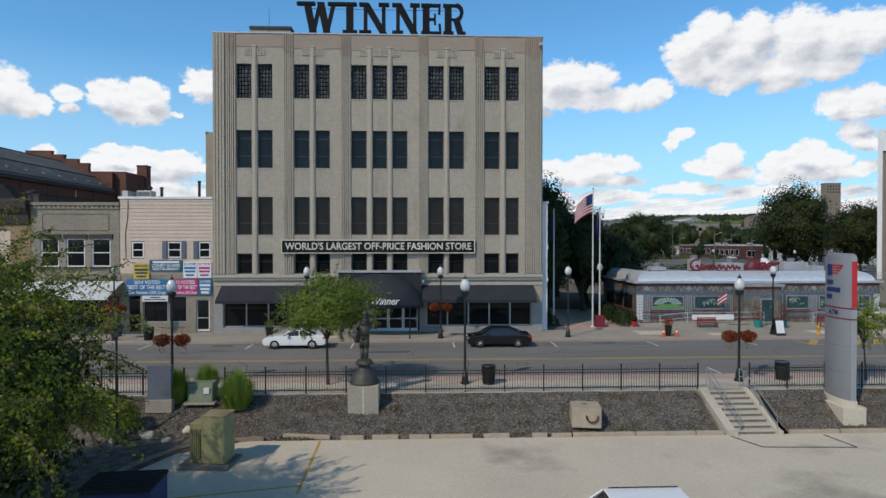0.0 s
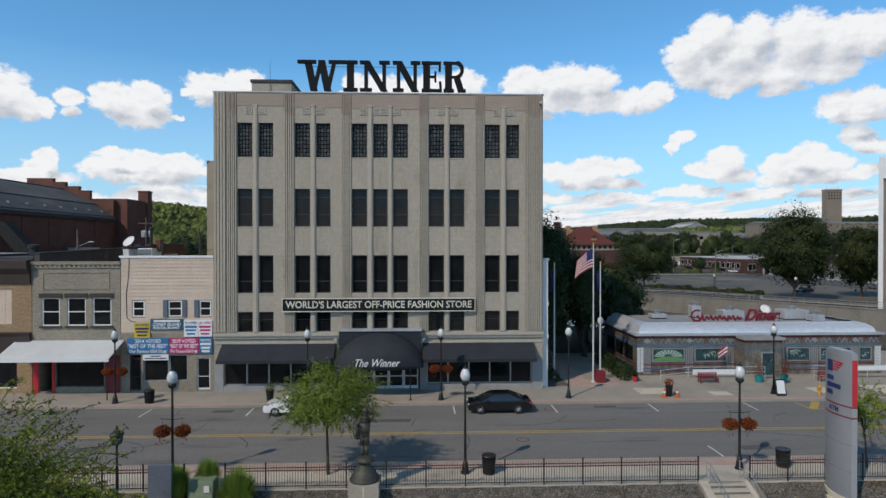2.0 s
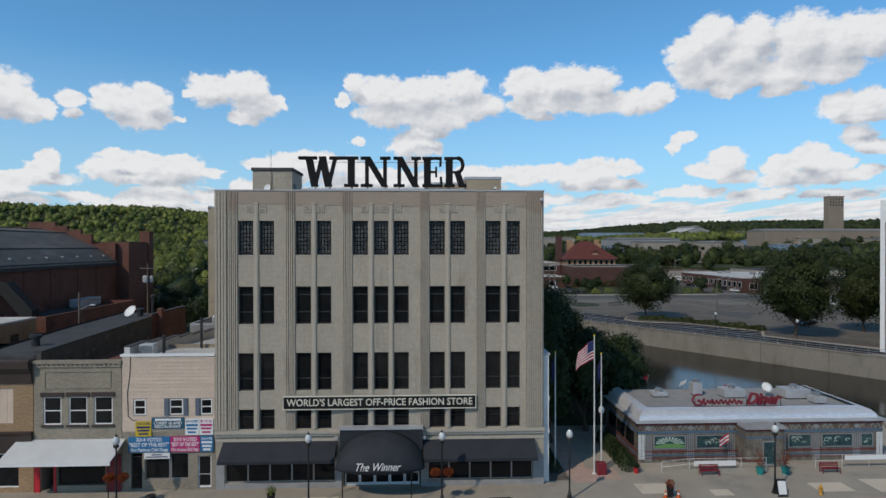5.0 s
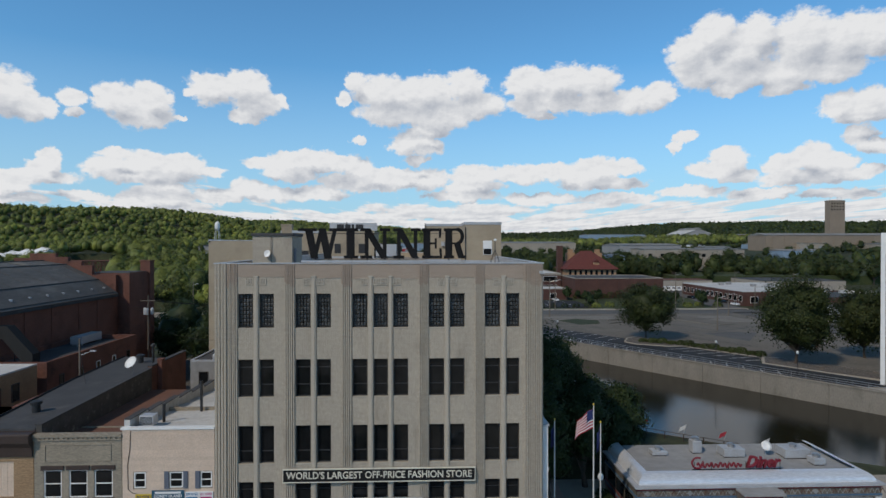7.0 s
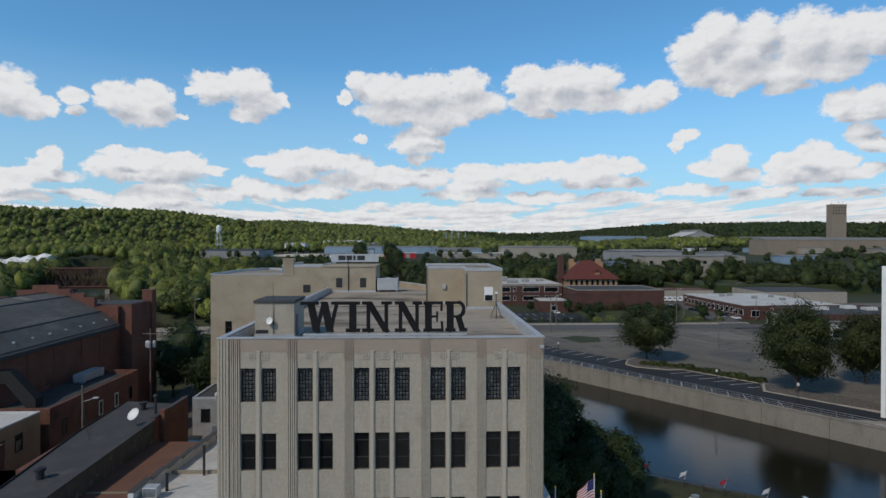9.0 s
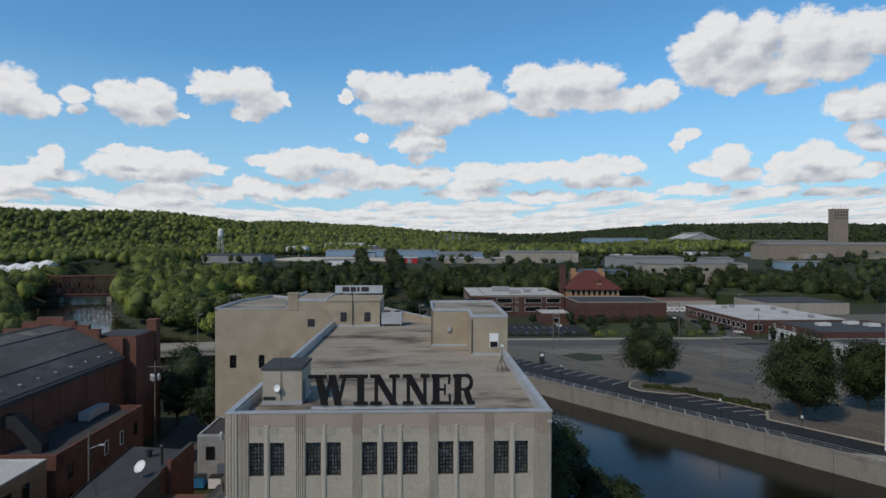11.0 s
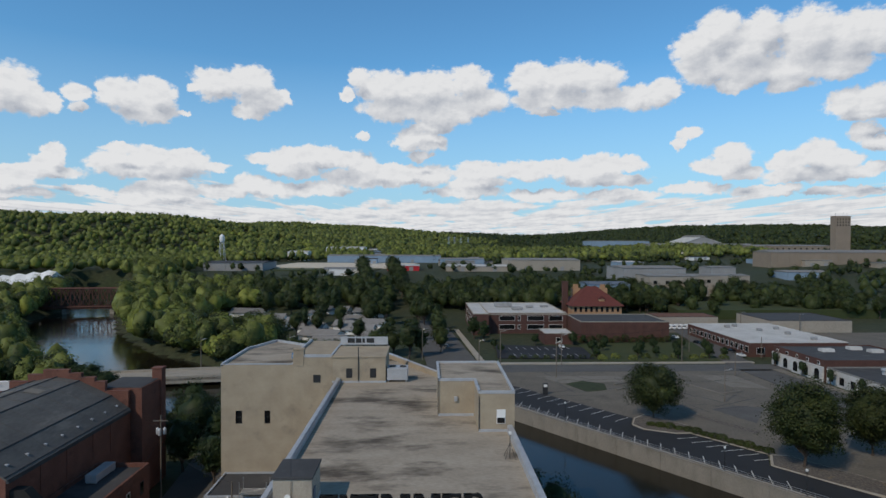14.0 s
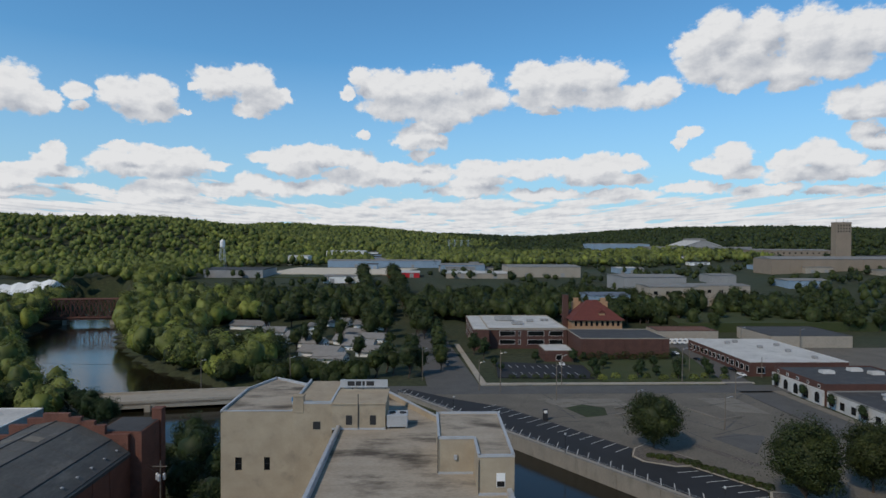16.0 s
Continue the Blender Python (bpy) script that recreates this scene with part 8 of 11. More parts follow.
# ---- cars ----
def car(at, turn, paint, label, length=4.75, kind="sedan"):
    ob = thing("car", label, "car", at, "cars", turn=turn)
    s = length / 4.75
    W = 0.91
    low = [(-2.37, 0.42), (-2.33, 0.66), (-2.20, 0.80), (-1.35, 0.93), (1.55, 0.97), (2.25, 0.98), (2.37, 0.80), (2.36, 0.40), (2.2, 0.26), (-2.25, 0.26)]
    top = {"sedan": [(-1.45, 0.93), (-0.55, 1.38), (0.75, 1.42), (1.85, 0.98)], "coupe": [(-1.0, 0.92), (-0.15, 1.30), (0.7, 1.32), (1.6, 0.97)],
           "suv": [(-1.25, 0.95), (-0.55, 1.50), (1.9, 1.50), (2.25, 1.0)]}[kind]

    def loft(pts, widths, m, name, lab=""):
        bm = bmesh.new()
        f = [bm.verts.new((x * s, -w, z)) for (x, z), w in zip(pts, widths)]
        b = [bm.verts.new((x * s, w, z)) for (x, z), w in zip(pts, widths)]
        n = len(pts)
        bm.faces.new(f[::-1])
        bm.faces.new(b)
        for k in range(n):
            bm.faces.new((f[k], f[(k + 1) % n], b[(k + 1) % n], b[k]))
        bmesh.ops.recalc_face_normals(bm, faces=bm.faces)
        bmesh.ops.bevel(bm, geom=list(bm.edges), offset=0.05, segments=3, affect="EDGES", profile=0.6)
        return part(name, bm, m, ob, lab, smooth=True)

    loft(low, [W - 0.06 if z < 0.5 else (W if z < 0.9 else W - 0.05) for x, z in low], paint, "body")
    loft([(top[0][0], top[0][1] - 0.05)] + top[1:3] + [(top[3][0], top[3][1] - 0.05)], [W - 0.06, W - 0.25, W - 0.25, W - 0.06], M["car_glass"], "greenhouse", "dark tinted windows")
    x0, x1 = top[1][0], top[2][0]
    zt = top[1][1]
    bm = bmesh.new()
    bevel_box(bm, (x0 + 0.02) * s, (x1 - 0.02) * s, -W + 0.25, W - 0.25, zt - 0.03, zt + 0.045, 0.03)
    part("roof", bm, paint, ob)
    for sgn in (-1, 1):
        for (xa, za), (xb, zb) in ((top[0], top[1]), (top[3], top[2]), (((top[0][0] + top[3][0]) / 2 + 0.1, 0.95), ((x0 + x1) / 2 + 0.1, zt))):
            bm = bmesh.new()
            tube(bm, (xa * s, sgn * (W - 0.06), za), (xb * s, sgn * (W - 0.24), zb), 0.035, n=6)
            part("pillar", bm, paint, ob)
        bm = bmesh.new()
        bevel_box(bm, (top[0][0] + 0.45) * s, (top[0][0] + 0.65) * s, sgn * (W + 0.09) - 0.09, sgn * (W + 0.09) + 0.09, 0.93, 1.07, 0.03)
        part("mirror", bm, paint, ob)
        bm = bmesh.new()
        bevel_box(bm, -2.34 * s, -2.0 * s, sgn * (W - 0.2) - 0.16, sgn * (W - 0.2) + 0.17, 0.60, 0.74, 0.03)
        part("headlight", bm, M["globe"], ob)
        bm = bmesh.new()
        bevel_box(bm, 2.15 * s, 2.385 * s, sgn * (W - 0.2) - 0.18, sgn * (W - 0.2) + 0.18, 0.72, 0.88, 0.03)
        part("tail_light", bm, M["red"], ob)
        for x in (-1.45, 1.35):
            bm = bmesh.new()
            cy = sgn * (W - 0.12)
            a, b_ = cy - 0.12, cy + 0.125
            for ring in range(1):
                pts = [(0.20, a), (0.31, a), (0.33, a + 0.04), (0.33, b_ - 0.04), (0.31, b_), (0.20, b_)]
                n = 22
                rr = [[bm.verts.new((x * s + r * math.cos(2 * math.pi * k / n), y, 0.33 + r * math.sin(2 * math.pi * k / n))) for k in range(n)] for r, y in pts]
                for p, q in zip(rr, rr[1:] + rr[:1]):
                    for k in range(n):
                        bm.faces.new((p[k], p[(k + 1) % n], q[(k + 1) % n], q[k]))
                bmesh.ops.recalc_face_normals(bm, faces=bm.faces)
            wheel = part("wheel", bm, M["rubber"], ob, "black tyre on an alloy rim")
            bm = bmesh.new()
            yo = cy + sgn * 0.10
            tube(bm, (x * s, yo - 0.015, 0.33), (x * s, yo + 0.015, 0.33), 0.07, n=10)
            for k in range(7):
                t = 2 * math.pi * k / 7
                tube(bm, (x * s, yo, 0.33), (x * s + 0.21 * math.cos(t), yo, 0.33 + 0.21 * math.sin(t)), 0.028, 0.02, n=5)
            part("rim", bm, M["flashing"], wheel, "silver alloy spokes")
    bm = bmesh.new()
    box(bm, -2.385 * s, -2.36 * s, -0.5, 0.5, 0.45, 0.58)
    part("grille", bm, M["black"], ob)
    if kind == "suv":
        for sgn in (-1, 1):
            bm = bmesh.new()
            tube(bm, (-0.4 * s, sgn * 0.6, zt + 0.09), (1.8 * s, sgn * 0.6, zt + 0.09), 0.02, n=6)
            part("roof_rail", bm, M["frame_dark"], ob)
    return ob


car((5.95, 43.75, ROAD_Z), 0, M["car_black"], "black four-door sedan parked at the kerb", 4.75)
car((-8.95, 43.75, ROAD_Z), 0, M["car_white"], "white two-door coupe parked at the kerb", 4.55, "coupe")
car((6.1, 16.9, -1.4), 0, M["car_white"], "white sport utility car on the lot", 4.6, "suv")

# ---- walkway between store and diner, flagpoles ----
slab("walk_strip", [(13.2, 50), (15.2, 50), (15.2, 84), (13.2, 84)], -0.2, 0.012, M["paver"], "red brick walkway", "pavement")
slab("walk_bed", [(11.2, 50.6), (13.0, 50.6), (13.0, 84), (11.2, 84)], -0.2, 0.05, M["mulch"], "planting bed beside the store", "planting bed")
slab("flag_bed", [(14.7, 50.6), (17.6, 50.6), (17.6, 53.2), (14.7, 53.2)], -0.2, 0.03, M["paver"], "red brick square under the flagpoles", "pavement")
slab("river_lawn", [(11.2, 66.1), (60, 66.1), (40, 77.5), (24, 88), (11.2, 95)], -2.5, -0.05, M["earth"], "worn lawn on the river bank", "lawn")
for k, (x0, x1, y0, y1) in enumerate(((18.2, 21.0, 47.6, 49.6), (33.0, 36.0, 47.4, 49.2), (38.0, 41.5, 47.2, 49.8), (-9.5, -6.5, 46.8, 48.0), (24.0, 25.6, 47.0, 48.2))):
    slab("pavement_panel", [(x0, y0), (x1, y0), (x1, y1), (x0, y1)], -0.2, 0.006, M["lot"], "paler new concrete panel in the pavement", "pavement")


def flagpole(at, h, flag):
    ob = thing("flagpole", "tall white flagpole" + (" flying a striped flag" if flag == "stripes" else " with a furled dark flag" if flag else ""), "flagpole", at, "flagpoles")
    bm = bmesh.new()
    tube(bm, (0, 0, 0), (0, 0, h), 0.085, 0.045, n=12)
    part("pole", bm, M["pole_white"], ob)
    bm = bmesh.new()
    lathe(bm, [(0.02, 0), (0.08, 0.04), (0.09, 0.1), (0.05, 0.17), (0.01, 0.19)], 0, 0, h, n=10)
    part("ball", bm, M["yellow"], ob)
    bm = bmesh.new()
    lathe(bm, [(0.2, 0), (0.2, 0.06), (0.11, 0.12)], n=12)
    part("collar", bm, M["pole_white"], ob)
    if flag:
        NXF, NZF = 16, 13
        W, H = (2.3, 1.7) if flag == "stripes" else (0.5, 1.9)

        def cloth(u, v):
            x = -W * u * (0.62 + 0.10 * v)
            z = h - 0.35 - H * v - 1.15 * u * u * (0.7 if flag == "stripes" else 0.3) - 0.25 * u
            return (x, 0.16 * math.sin(7 * u + 2.2 * v) * (0.3 + u), z)

        for j in range(NZF) if flag == "stripes" else (0,):
            bm = bmesh.new()
            v0, v1 = (j / NZF, (j + 1) / NZF) if flag == "stripes" else (0, 1)
            a = [bm.verts.new(cloth(i / NXF, v0)) for i in range(NXF + 1)]
            b_ = [bm.verts.new(cloth(i / NXF, v1)) for i in range(NXF + 1)]
            for i in range(NXF):
                bm.faces.new((a[i], b_[i], b_[i + 1], a[i + 1]))
            o = part("flag_stripe" if flag == "stripes" else "flag_cloth", bm, (M["stripe_red"] if j % 2 == 0 else M["stripe_white"]) if flag == "stripes" else M["flag_blue"], ob, smooth=True)
            o.modifiers.new("thickness", "SOLIDIFY").thickness = 0.012
        if flag == "stripes":
            bm = bmesh.new()
            g = [[bm.verts.new(Vector(cloth(0.42 * i / 7, 0.54 * j / 7)) + Vector((0, -0.02, 0))) for i in range(8)] for j in range(8)]
            for j in range(7):
                for i in range(7):
                    bm.faces.new((g[j][i], g[j + 1][i], g[j + 1][i + 1], g[j][i + 1]))
            o = part("flag_canton", bm, M["flag_blue"], ob, smooth=True)
            o.modifiers.new("thickness", "SOLIDIFY").thickness = 0.012
    return ob


flagpole((15.5, 51.9, 0.03), 12.2, "stripes")
flagpole((16.25, 52.3, 0.03), 10.5, "dark")
flagpole((12.4, 53.6, 0.05), 10.4, "dark")
pt = thing("brick_planter", "red square planter by the flagpoles", "planter", (16.1, 51.9, 0.03))
bm = bmesh.new()
bevel_box(bm, -0.4, 0.4, -0.4, 0.4, 0, 1.0, 0.04)
part("tub", bm, M["dark_red"], pt)

# ---- the diner ----
din = thing("diner", "stainless steel roadside diner with a rounded silver roof edge", "building", (32.1, 54.4, 0))
# body, its rounded roof edge running along the front and both ends
bm = bmesh.new()
box(bm, -11.4, 11.4, 0.0, 9.6, 0, 3.72)
part("body", bm, M["diner_wall"], din)


def cove(y_out, z_lo, z_hi, inset, n=8):
    """Quarter-round outline from the eave up and in."""
    return [(y_out + inset * (1 - math.cos(math.pi / 2 * k / n)), z_lo + (z_hi - z_lo) * math.sin(math.pi / 2 * k / n)) for k in range(n + 1)]


bm = bmesh.new()
prof = cove(0.25, 3.9, 4.78, 1.15)
rings = []
for o, z in prof:
    x, y0, y1 = 11.4 - o, o, 9.6
    rings.append([bm.verts.new(p) for p in ((-x, y1, z), (-x, y0, z), (x, y0, z), (x, y1, z))])
for a, b_ in zip(rings, rings[1:]):
    for k in range(3):
        bm.faces.new((a[k], a[k + 1], b_[k + 1], b_[k]))
o = part("roof_edge", bm, M["chrome"], din, "polished rounded steel roof edge")
bm = bmesh.new()
box(bm, -10.0, 10.0, 1.36, 9.5, 4.3, 4.5)
part("roof", bm, M["grey_wall"], din, "grey patched flat roof")
bm = bmesh.new()
box(bm, -11.65, 11.65, -0.28, 9.7, 3.72, 3.9)
part("eave", bm, M["flashing"], din)
for z0, z1, m in ((3.50, 3.60, "dark_red"), (2.76, 2.90, "diner_blue"), (2.66, 2.70, "steel"), (0.98, 1.06, "dark_red"), (0.62, 0.70, "diner_blue"), (0.40, 0.45, "dark_red"), (3.64, 3.70, "dark_red")):
    bm = bmesh.new()
    box(bm, -11.46, 11.46, -0.06, -0.004, z0, z1)
    box(bm, -11.46, -11.404, -0.06, 9.6, z0, z1)
    part("trim_band", bm, M[m], din)
for k in range(46):                                   # chevrons pressed into the frieze
    bm = bmesh.new()
    x = -11.25 + 0.5 * k
    tube(bm, (x, -0.02, 2.98), (x + 0.25, -0.02, 3.44), 0.028, n=4)
    tube(bm, (x + 0.25, -0.02, 3.44), (x + 0.5, -0.02, 2.98), 0.028, n=4)
    part("frieze_chevron", bm, M["steel"] if k % 3 else M["rust"], din)
for a, b_ in ((-10.0, -7.0), (-6.1, -3.1), (2.5, 4.7), (5.6, 8.6), (9.3, 10.5)):
    bm = bmesh.new()
    for p in ((a, a + 0.1, 1.25, 2.55), (b_ - 0.1, b_, 1.25, 2.55), (a + 0.1, b_ - 0.1, 1.25, 1.35), (a + 0.1, b_ - 0.1, 2.45, 2.55)):
        box(bm, p[0], p[1], -0.10, -0.004, p[2], p[3])
    w = part("window", bm, M["steel"], din)
    bm = bmesh.new()
    box(bm, a + 0.1, b_ - 0.1, -0.05, -0.006, 1.35, 2.45)
    part("painted_pane", bm, M["mural"], w, "dark window painted with pale scenes")
    mid, rg = (a + b_) / 2, random.Random(int(a * 10))
    if a == -10.0:                                    # a rising sun over a green hill
        for j in range(11):
            bm = bmesh.new()
            t0, t1 = math.pi * (j + 0.18) / 11, math.pi * (j + 0.82) / 11
            extrude_xz(bm, [(mid + 0.42 * math.cos(t0), 1.72 + 0.25 * math.sin(t0)), (mid + 1.3 * math.cos(t0), 1.72 + 0.66 * math.sin(t0)), (mid + 1.3 * math.cos(t1), 1.72 + 0.66 * math.sin(t1)), (mid + 0.42 * math.cos(t1), 1.72 + 0.25 * math.sin(t1))][::-1], -0.056, -0.0505)
            part("painted_ray", bm, M["paint_pale"], w)
        bm = bmesh.new()
        extrude_xz(bm, [(mid - 1.38, 1.37), (mid + 1.38, 1.37), (mid + 1.38, 1.6), (mid + 0.5, 1.78), (mid - 0.4, 1.74), (mid - 1.38, 1.56)], -0.056, -0.0505)
        part("painted_hill", bm, M["paint_green"], w)
    else:
        bm = bmesh.new()
        for j in range(int((b_ - a) * 3.2)):
            cx, cz, rr = rg.uniform(a + 0.4, b_ - 0.4), rg.uniform(1.6, 2.2), rg.uniform(0.10, 0.24)
            ring = [(cx + rr * (1 + 0.25 * math.sin(3 * q)) * math.cos(q), cz + 0.85 * rr * math.sin(q)) for q in [2 * math.pi * i / 10 for i in range(8)]]
            for (xa, za), (xb, zb) in zip(ring, ring[1:]):
                tube(bm, (xa, -0.052, za), (xb, -0.052, zb), 0.026, n=4)
        part("painted_scrolls", bm, M["paint_pale"], w, "pale painted scrollwork")
for k in range(3):
    bm = bmesh.new()
    box(bm, -11.46, -11.404, 1.0 + 2.6 * k, 3.2 + 2.6 * k, 1.25, 2.55)
    part("side_window", bm, M["glass"], din)
for x in (-10.45, -6.55, -2.75, 1.95, 5.15, 8.95):
    bm = bmesh.new()
    for j in range(4):
        box(bm, x - 0.34 + 0.18 * j, x - 0.22 + 0.18 * j, -0.05, -0.004, 0.1, 2.62)
    part("pilaster", bm, M["steel"], din, "fluted weathered steel pilaster")
    bm = bmesh.new()
    extrude_xz(bm, [(x - 0.3, 3.22), (x, 2.96), (x + 0.3, 3.22), (x, 3.47)], -0.085, -0.05)
    part("frieze_diamond", bm, M["steel"], din)
gb = box(bmesh.new(), -0.13, 0.13, -0.06, 0.0, -0.13, 0.13)
gme = finish("glass_brick", gb, M["globe"])
for sx in (-11.1, 11.1):
    for i in range(2):
        for j in range(8):
            shared("glass_brick", gme, din, (sx - 0.15 + 0.3 * i, -0.02, 0.45 + 0.29 * j))
vest = bmesh.new()
box(vest, -2.2, 1.2, -1.5, -0.065, 0, 3.5)
part("vestibule", vest, M["diner_wall"], din)
bm = bmesh.new()
box(bm, -2.4, 1.4, -1.75, -0.29, 3.5, 3.71)
part("vestibule_roof", bm, M["grey_wall"], din, "weathered grey vestibule roof")
bm = bmesh.new()
for p in ((-0.75, -0.62, 0.1, 2.4), (0.35, 0.48, 0.1, 2.4), (-0.62, 0.35, 2.28, 2.4), (-0.62, 0.35, 0.1, 0.3)):
    box(bm, p[0], p[1], -1.57, -1.505, p[2], p[3])
dr = part("door", bm, M["steel"], din)
bm = bmesh.new()
box(bm, -0.62, 0.35, -1.54, -1.51, 0.3, 2.28)
part("pane", bm, M["mural"], dr)
bm = bmesh.new()
for z0, z1 in ((3.3, 3.42), (0.55, 0.62)):
    box(bm, -2.23, 1.23, -1.53, -1.503, z0, z1)
    box(bm, -2.23, -2.203, -1.503, -0.07, z0, z1)
part("trim_band", bm, M["dark_red"], din)
bm = bmesh.new()
box(bm, -2.22, 1.22, -1.525, -1.503, 2.62, 2.74)
box(bm, -2.225, -2.203, -1.503, -0.07, 2.62, 2.74)
part("trim_band", bm, M["diner_blue"], din)
for x, y in ((25.6, 51.2), (36.6, 51.3)):
    bn = thing("red_bench", "dark red steel bench before the diner rail", "bench", (x, y, 0), "diner benches")
    bm = bmesh.new()
    for k in range(4):
        box(bm, -0.85, 0.85, -0.22 + 0.12 * k, -0.13 + 0.12 * k, 0.42, 0.45)
    part("seat", bm, M["dark_red"], bn)
    bm = bmesh.new()
    for k in range(3):
        box(bm, -0.85, 0.85, 0.26, 0.29, 0.52 + 0.13 * k, 0.61 + 0.13 * k)
    part("backrest", bm, M["dark_red"], bn)
    for s in (-0.8, 0.8):
        bm = bmesh.new()
        box(bm, s - 0.03, s + 0.03, -0.2, -0.15, 0, 0.42)
        box(bm, s - 0.03, s + 0.03, 0.22, 0.27, 0, 0.9)
        part("leg", bm, M["dark_red"], bn)
wf = thing("wall_flag", "small striped flag on a staff beside the diner door", "flag", (28.75, 53.9, 2.0))
bm = bmesh.new()
tube(bm, (0, 0.45, 0.0), (-0.2, -0.35, 1.0), 0.018, n=6)
part("staff", bm, M["pole_white"], wf)
for k in range(5):
    bm = bmesh.new()
    a = [(-0.2 - 0.9 * u, -0.35 + 0.06 * math.sin(5 * u), 0.95 - 0.16 * k - 0.55 * u) for u in (0, 0.33, 0.66, 1)]
    v0 = [bm.verts.new(p) for p in a]
    v1 = [bm.verts.new((p[0] + 0.02, p[1], p[2] - 0.16)) for p in a]
    for i in range(3):
        bm.faces.new((v0[i], v1[i], v1[i + 1], v0[i + 1]))
    o = part("flag_stripe", bm, M["stripe_red"] if k % 2 == 0 else M["stripe_white"], wf)
    o.modifiers.new("thickness", "SOLIDIFY").thickness = 0.01
din.scale = (1.03, 1.0, 1.0)
# ramp and rails before the diner
rp = thing("entrance_ramp", "concrete ramp with pale pipe rails before the diner", "ramp", (27, 52.2, 0))
bm = bmesh.new()
extrude_yz(bm, [(-0.6, 0), (0.9, 0), (0.9, 0.35), (-0.6, 0.35)], -3, 4.0)
extrude_xz(bm, [(-6.5, 0), (-3.0, 0), (-3.0, 0.35)], -0.6, 0.9)
part("slab", bm, M["concrete"], rp)
bm = bmesh.new()
for x in (-5.5, -3, -0.6, 1.7, 4.0):
    z = 0.35 if x >= -3 else 0.1
    tube(bm, (x, -0.5, z), (x, -0.5, z + 0.95), 0.025, n=6)
for h in (0.5, 0.95):
    tube(bm, (-5.5, -0.5, 0.1 + h), (-3, -0.5, 0.35 + h), 0.022, n=6)
    tube(bm, (-3, -0.5, 0.35 + h), (4.0, -0.5, 0.35 + h), 0.022, n=6)
part("rail", bm, M["pole_white"], rp)
bm = bmesh.new()
box(bm, -2.6, 1.2, -0.545, -0.53, 0.65, 1.1)
part("hung_banner", bm, M["white"], rp)
rp2 = thing("front_rail", "pale pipe rail with a hung banner before the diner", "railing", (40.5, 52.4, 0))
bm = bmesh.new()
for x in (-4.5, -2, 0.5, 3, 5):
    tube(bm, (x, 0, 0), (x, 0, 1.2), 0.025, n=6)
for h in (0.7, 1.2):
    tube(bm, (-4.5, 0, h), (5, 0, h), 0.022, n=6)
part("rail", bm, M["pole_white"], rp2)
bm = bmesh.new()
box(bm, -1.8, 2.6, -0.05, -0.03, 0.75, 1.15)
part("hung_banner", bm, M["white"], rp2)
# roof sign and plant
ds = thing("diner_sign", "dark red neon script sign on the diner roof", "sign", (31.0, 56.2, 4.5))
shared("lettering", text_mesh("lettering", "Diner", 1.55, 0.10, M["dark_red"], 0.045, 0.4, 3.5), ds, (2.45, 0, 0.85))
bm = bmesh.new()
wave = [(-4.1 + 4.4 * k / 84, 0.62 + 0.20 * math.sin(k * 0.75) + 0.06 * math.sin(k * 0.31)) for k in range(85)]
for (xa, za), (xb, zb) in zip(wave, wave[1:]):
    tube(bm, (xa, 0, za), (xb, 0, zb), 0.085, n=6)
swash = [(-4.2 + 0.62 * math.cos(q) * 0.9 + 0.15, 0.85 + 0.52 * math.sin(q)) for q in [2 * math.pi * i / 16 + 1.1 for i in range(15)]]
for (xa, za), (xb, zb) in zip(swash, swash[1:]):
    tube(bm, (xa, 0, za), (xb, 0, zb), 0.095, n=6)
part("lettering_bar", bm, M["dark_red"], ds, "slanted red script strokes")
bm = bmesh.new()
box(bm, -4.5, 4.4, 0.10, 0.18, 0.1, 0.18)
for k in range(6):
    tube(bm, (-4.3 + 1.7 * k, 0.14, 0), (-4.3 + 1.7 * k, 0.14, 0.9), 0.03, n=6)
part("rack", bm, M["frame_dark"], ds)
for k, (x, y, w, d, h) in enumerate(((25, 61, 1.6, 1.2, 0.5), (29.2, 61.5, 1.0, 1.0, 1.3), (32.5, 60.5, 2.2, 1.6, 0.9), (38.8, 60, 2.6, 1.8, 1.0), (39.8, 57.8, 1.2, 1.2, 0.7))):
    uo = thing("roof_unit", "pale metal kitchen vent unit on the diner roof", "vent", (x, y, 4.5), "diner roof units")
    bm = bmesh.new()
    bevel_box(bm, -w / 2, w / 2, -d / 2, d / 2, 0.1, h, 0.05)
    part("casing", bm, M["flashing"], uo)
    bm = bmesh.new()
    lathe(bm, [(0.32, h), (0.36, h + 0.25), (0.42, h + 0.3), (0.15, h + 0.4)], n=14)
    part("cowl", bm, M["steel"], uo)
    bm = bmesh.new()
    box(bm, -w / 2 + 0.1, w / 2 - 0.1, -d / 2 + 0.1, d / 2 - 0.1, 0, 0.1)
    part("kerb", bm, M["tar"], uo)
d2 = copy_thing(dd, pose(36.2, 60.5, 4.5, 0, 0, 20))
d2.scale = (0.7, 0.7, 0.7)
tagged(d2, "white satellite dish on the diner roof")
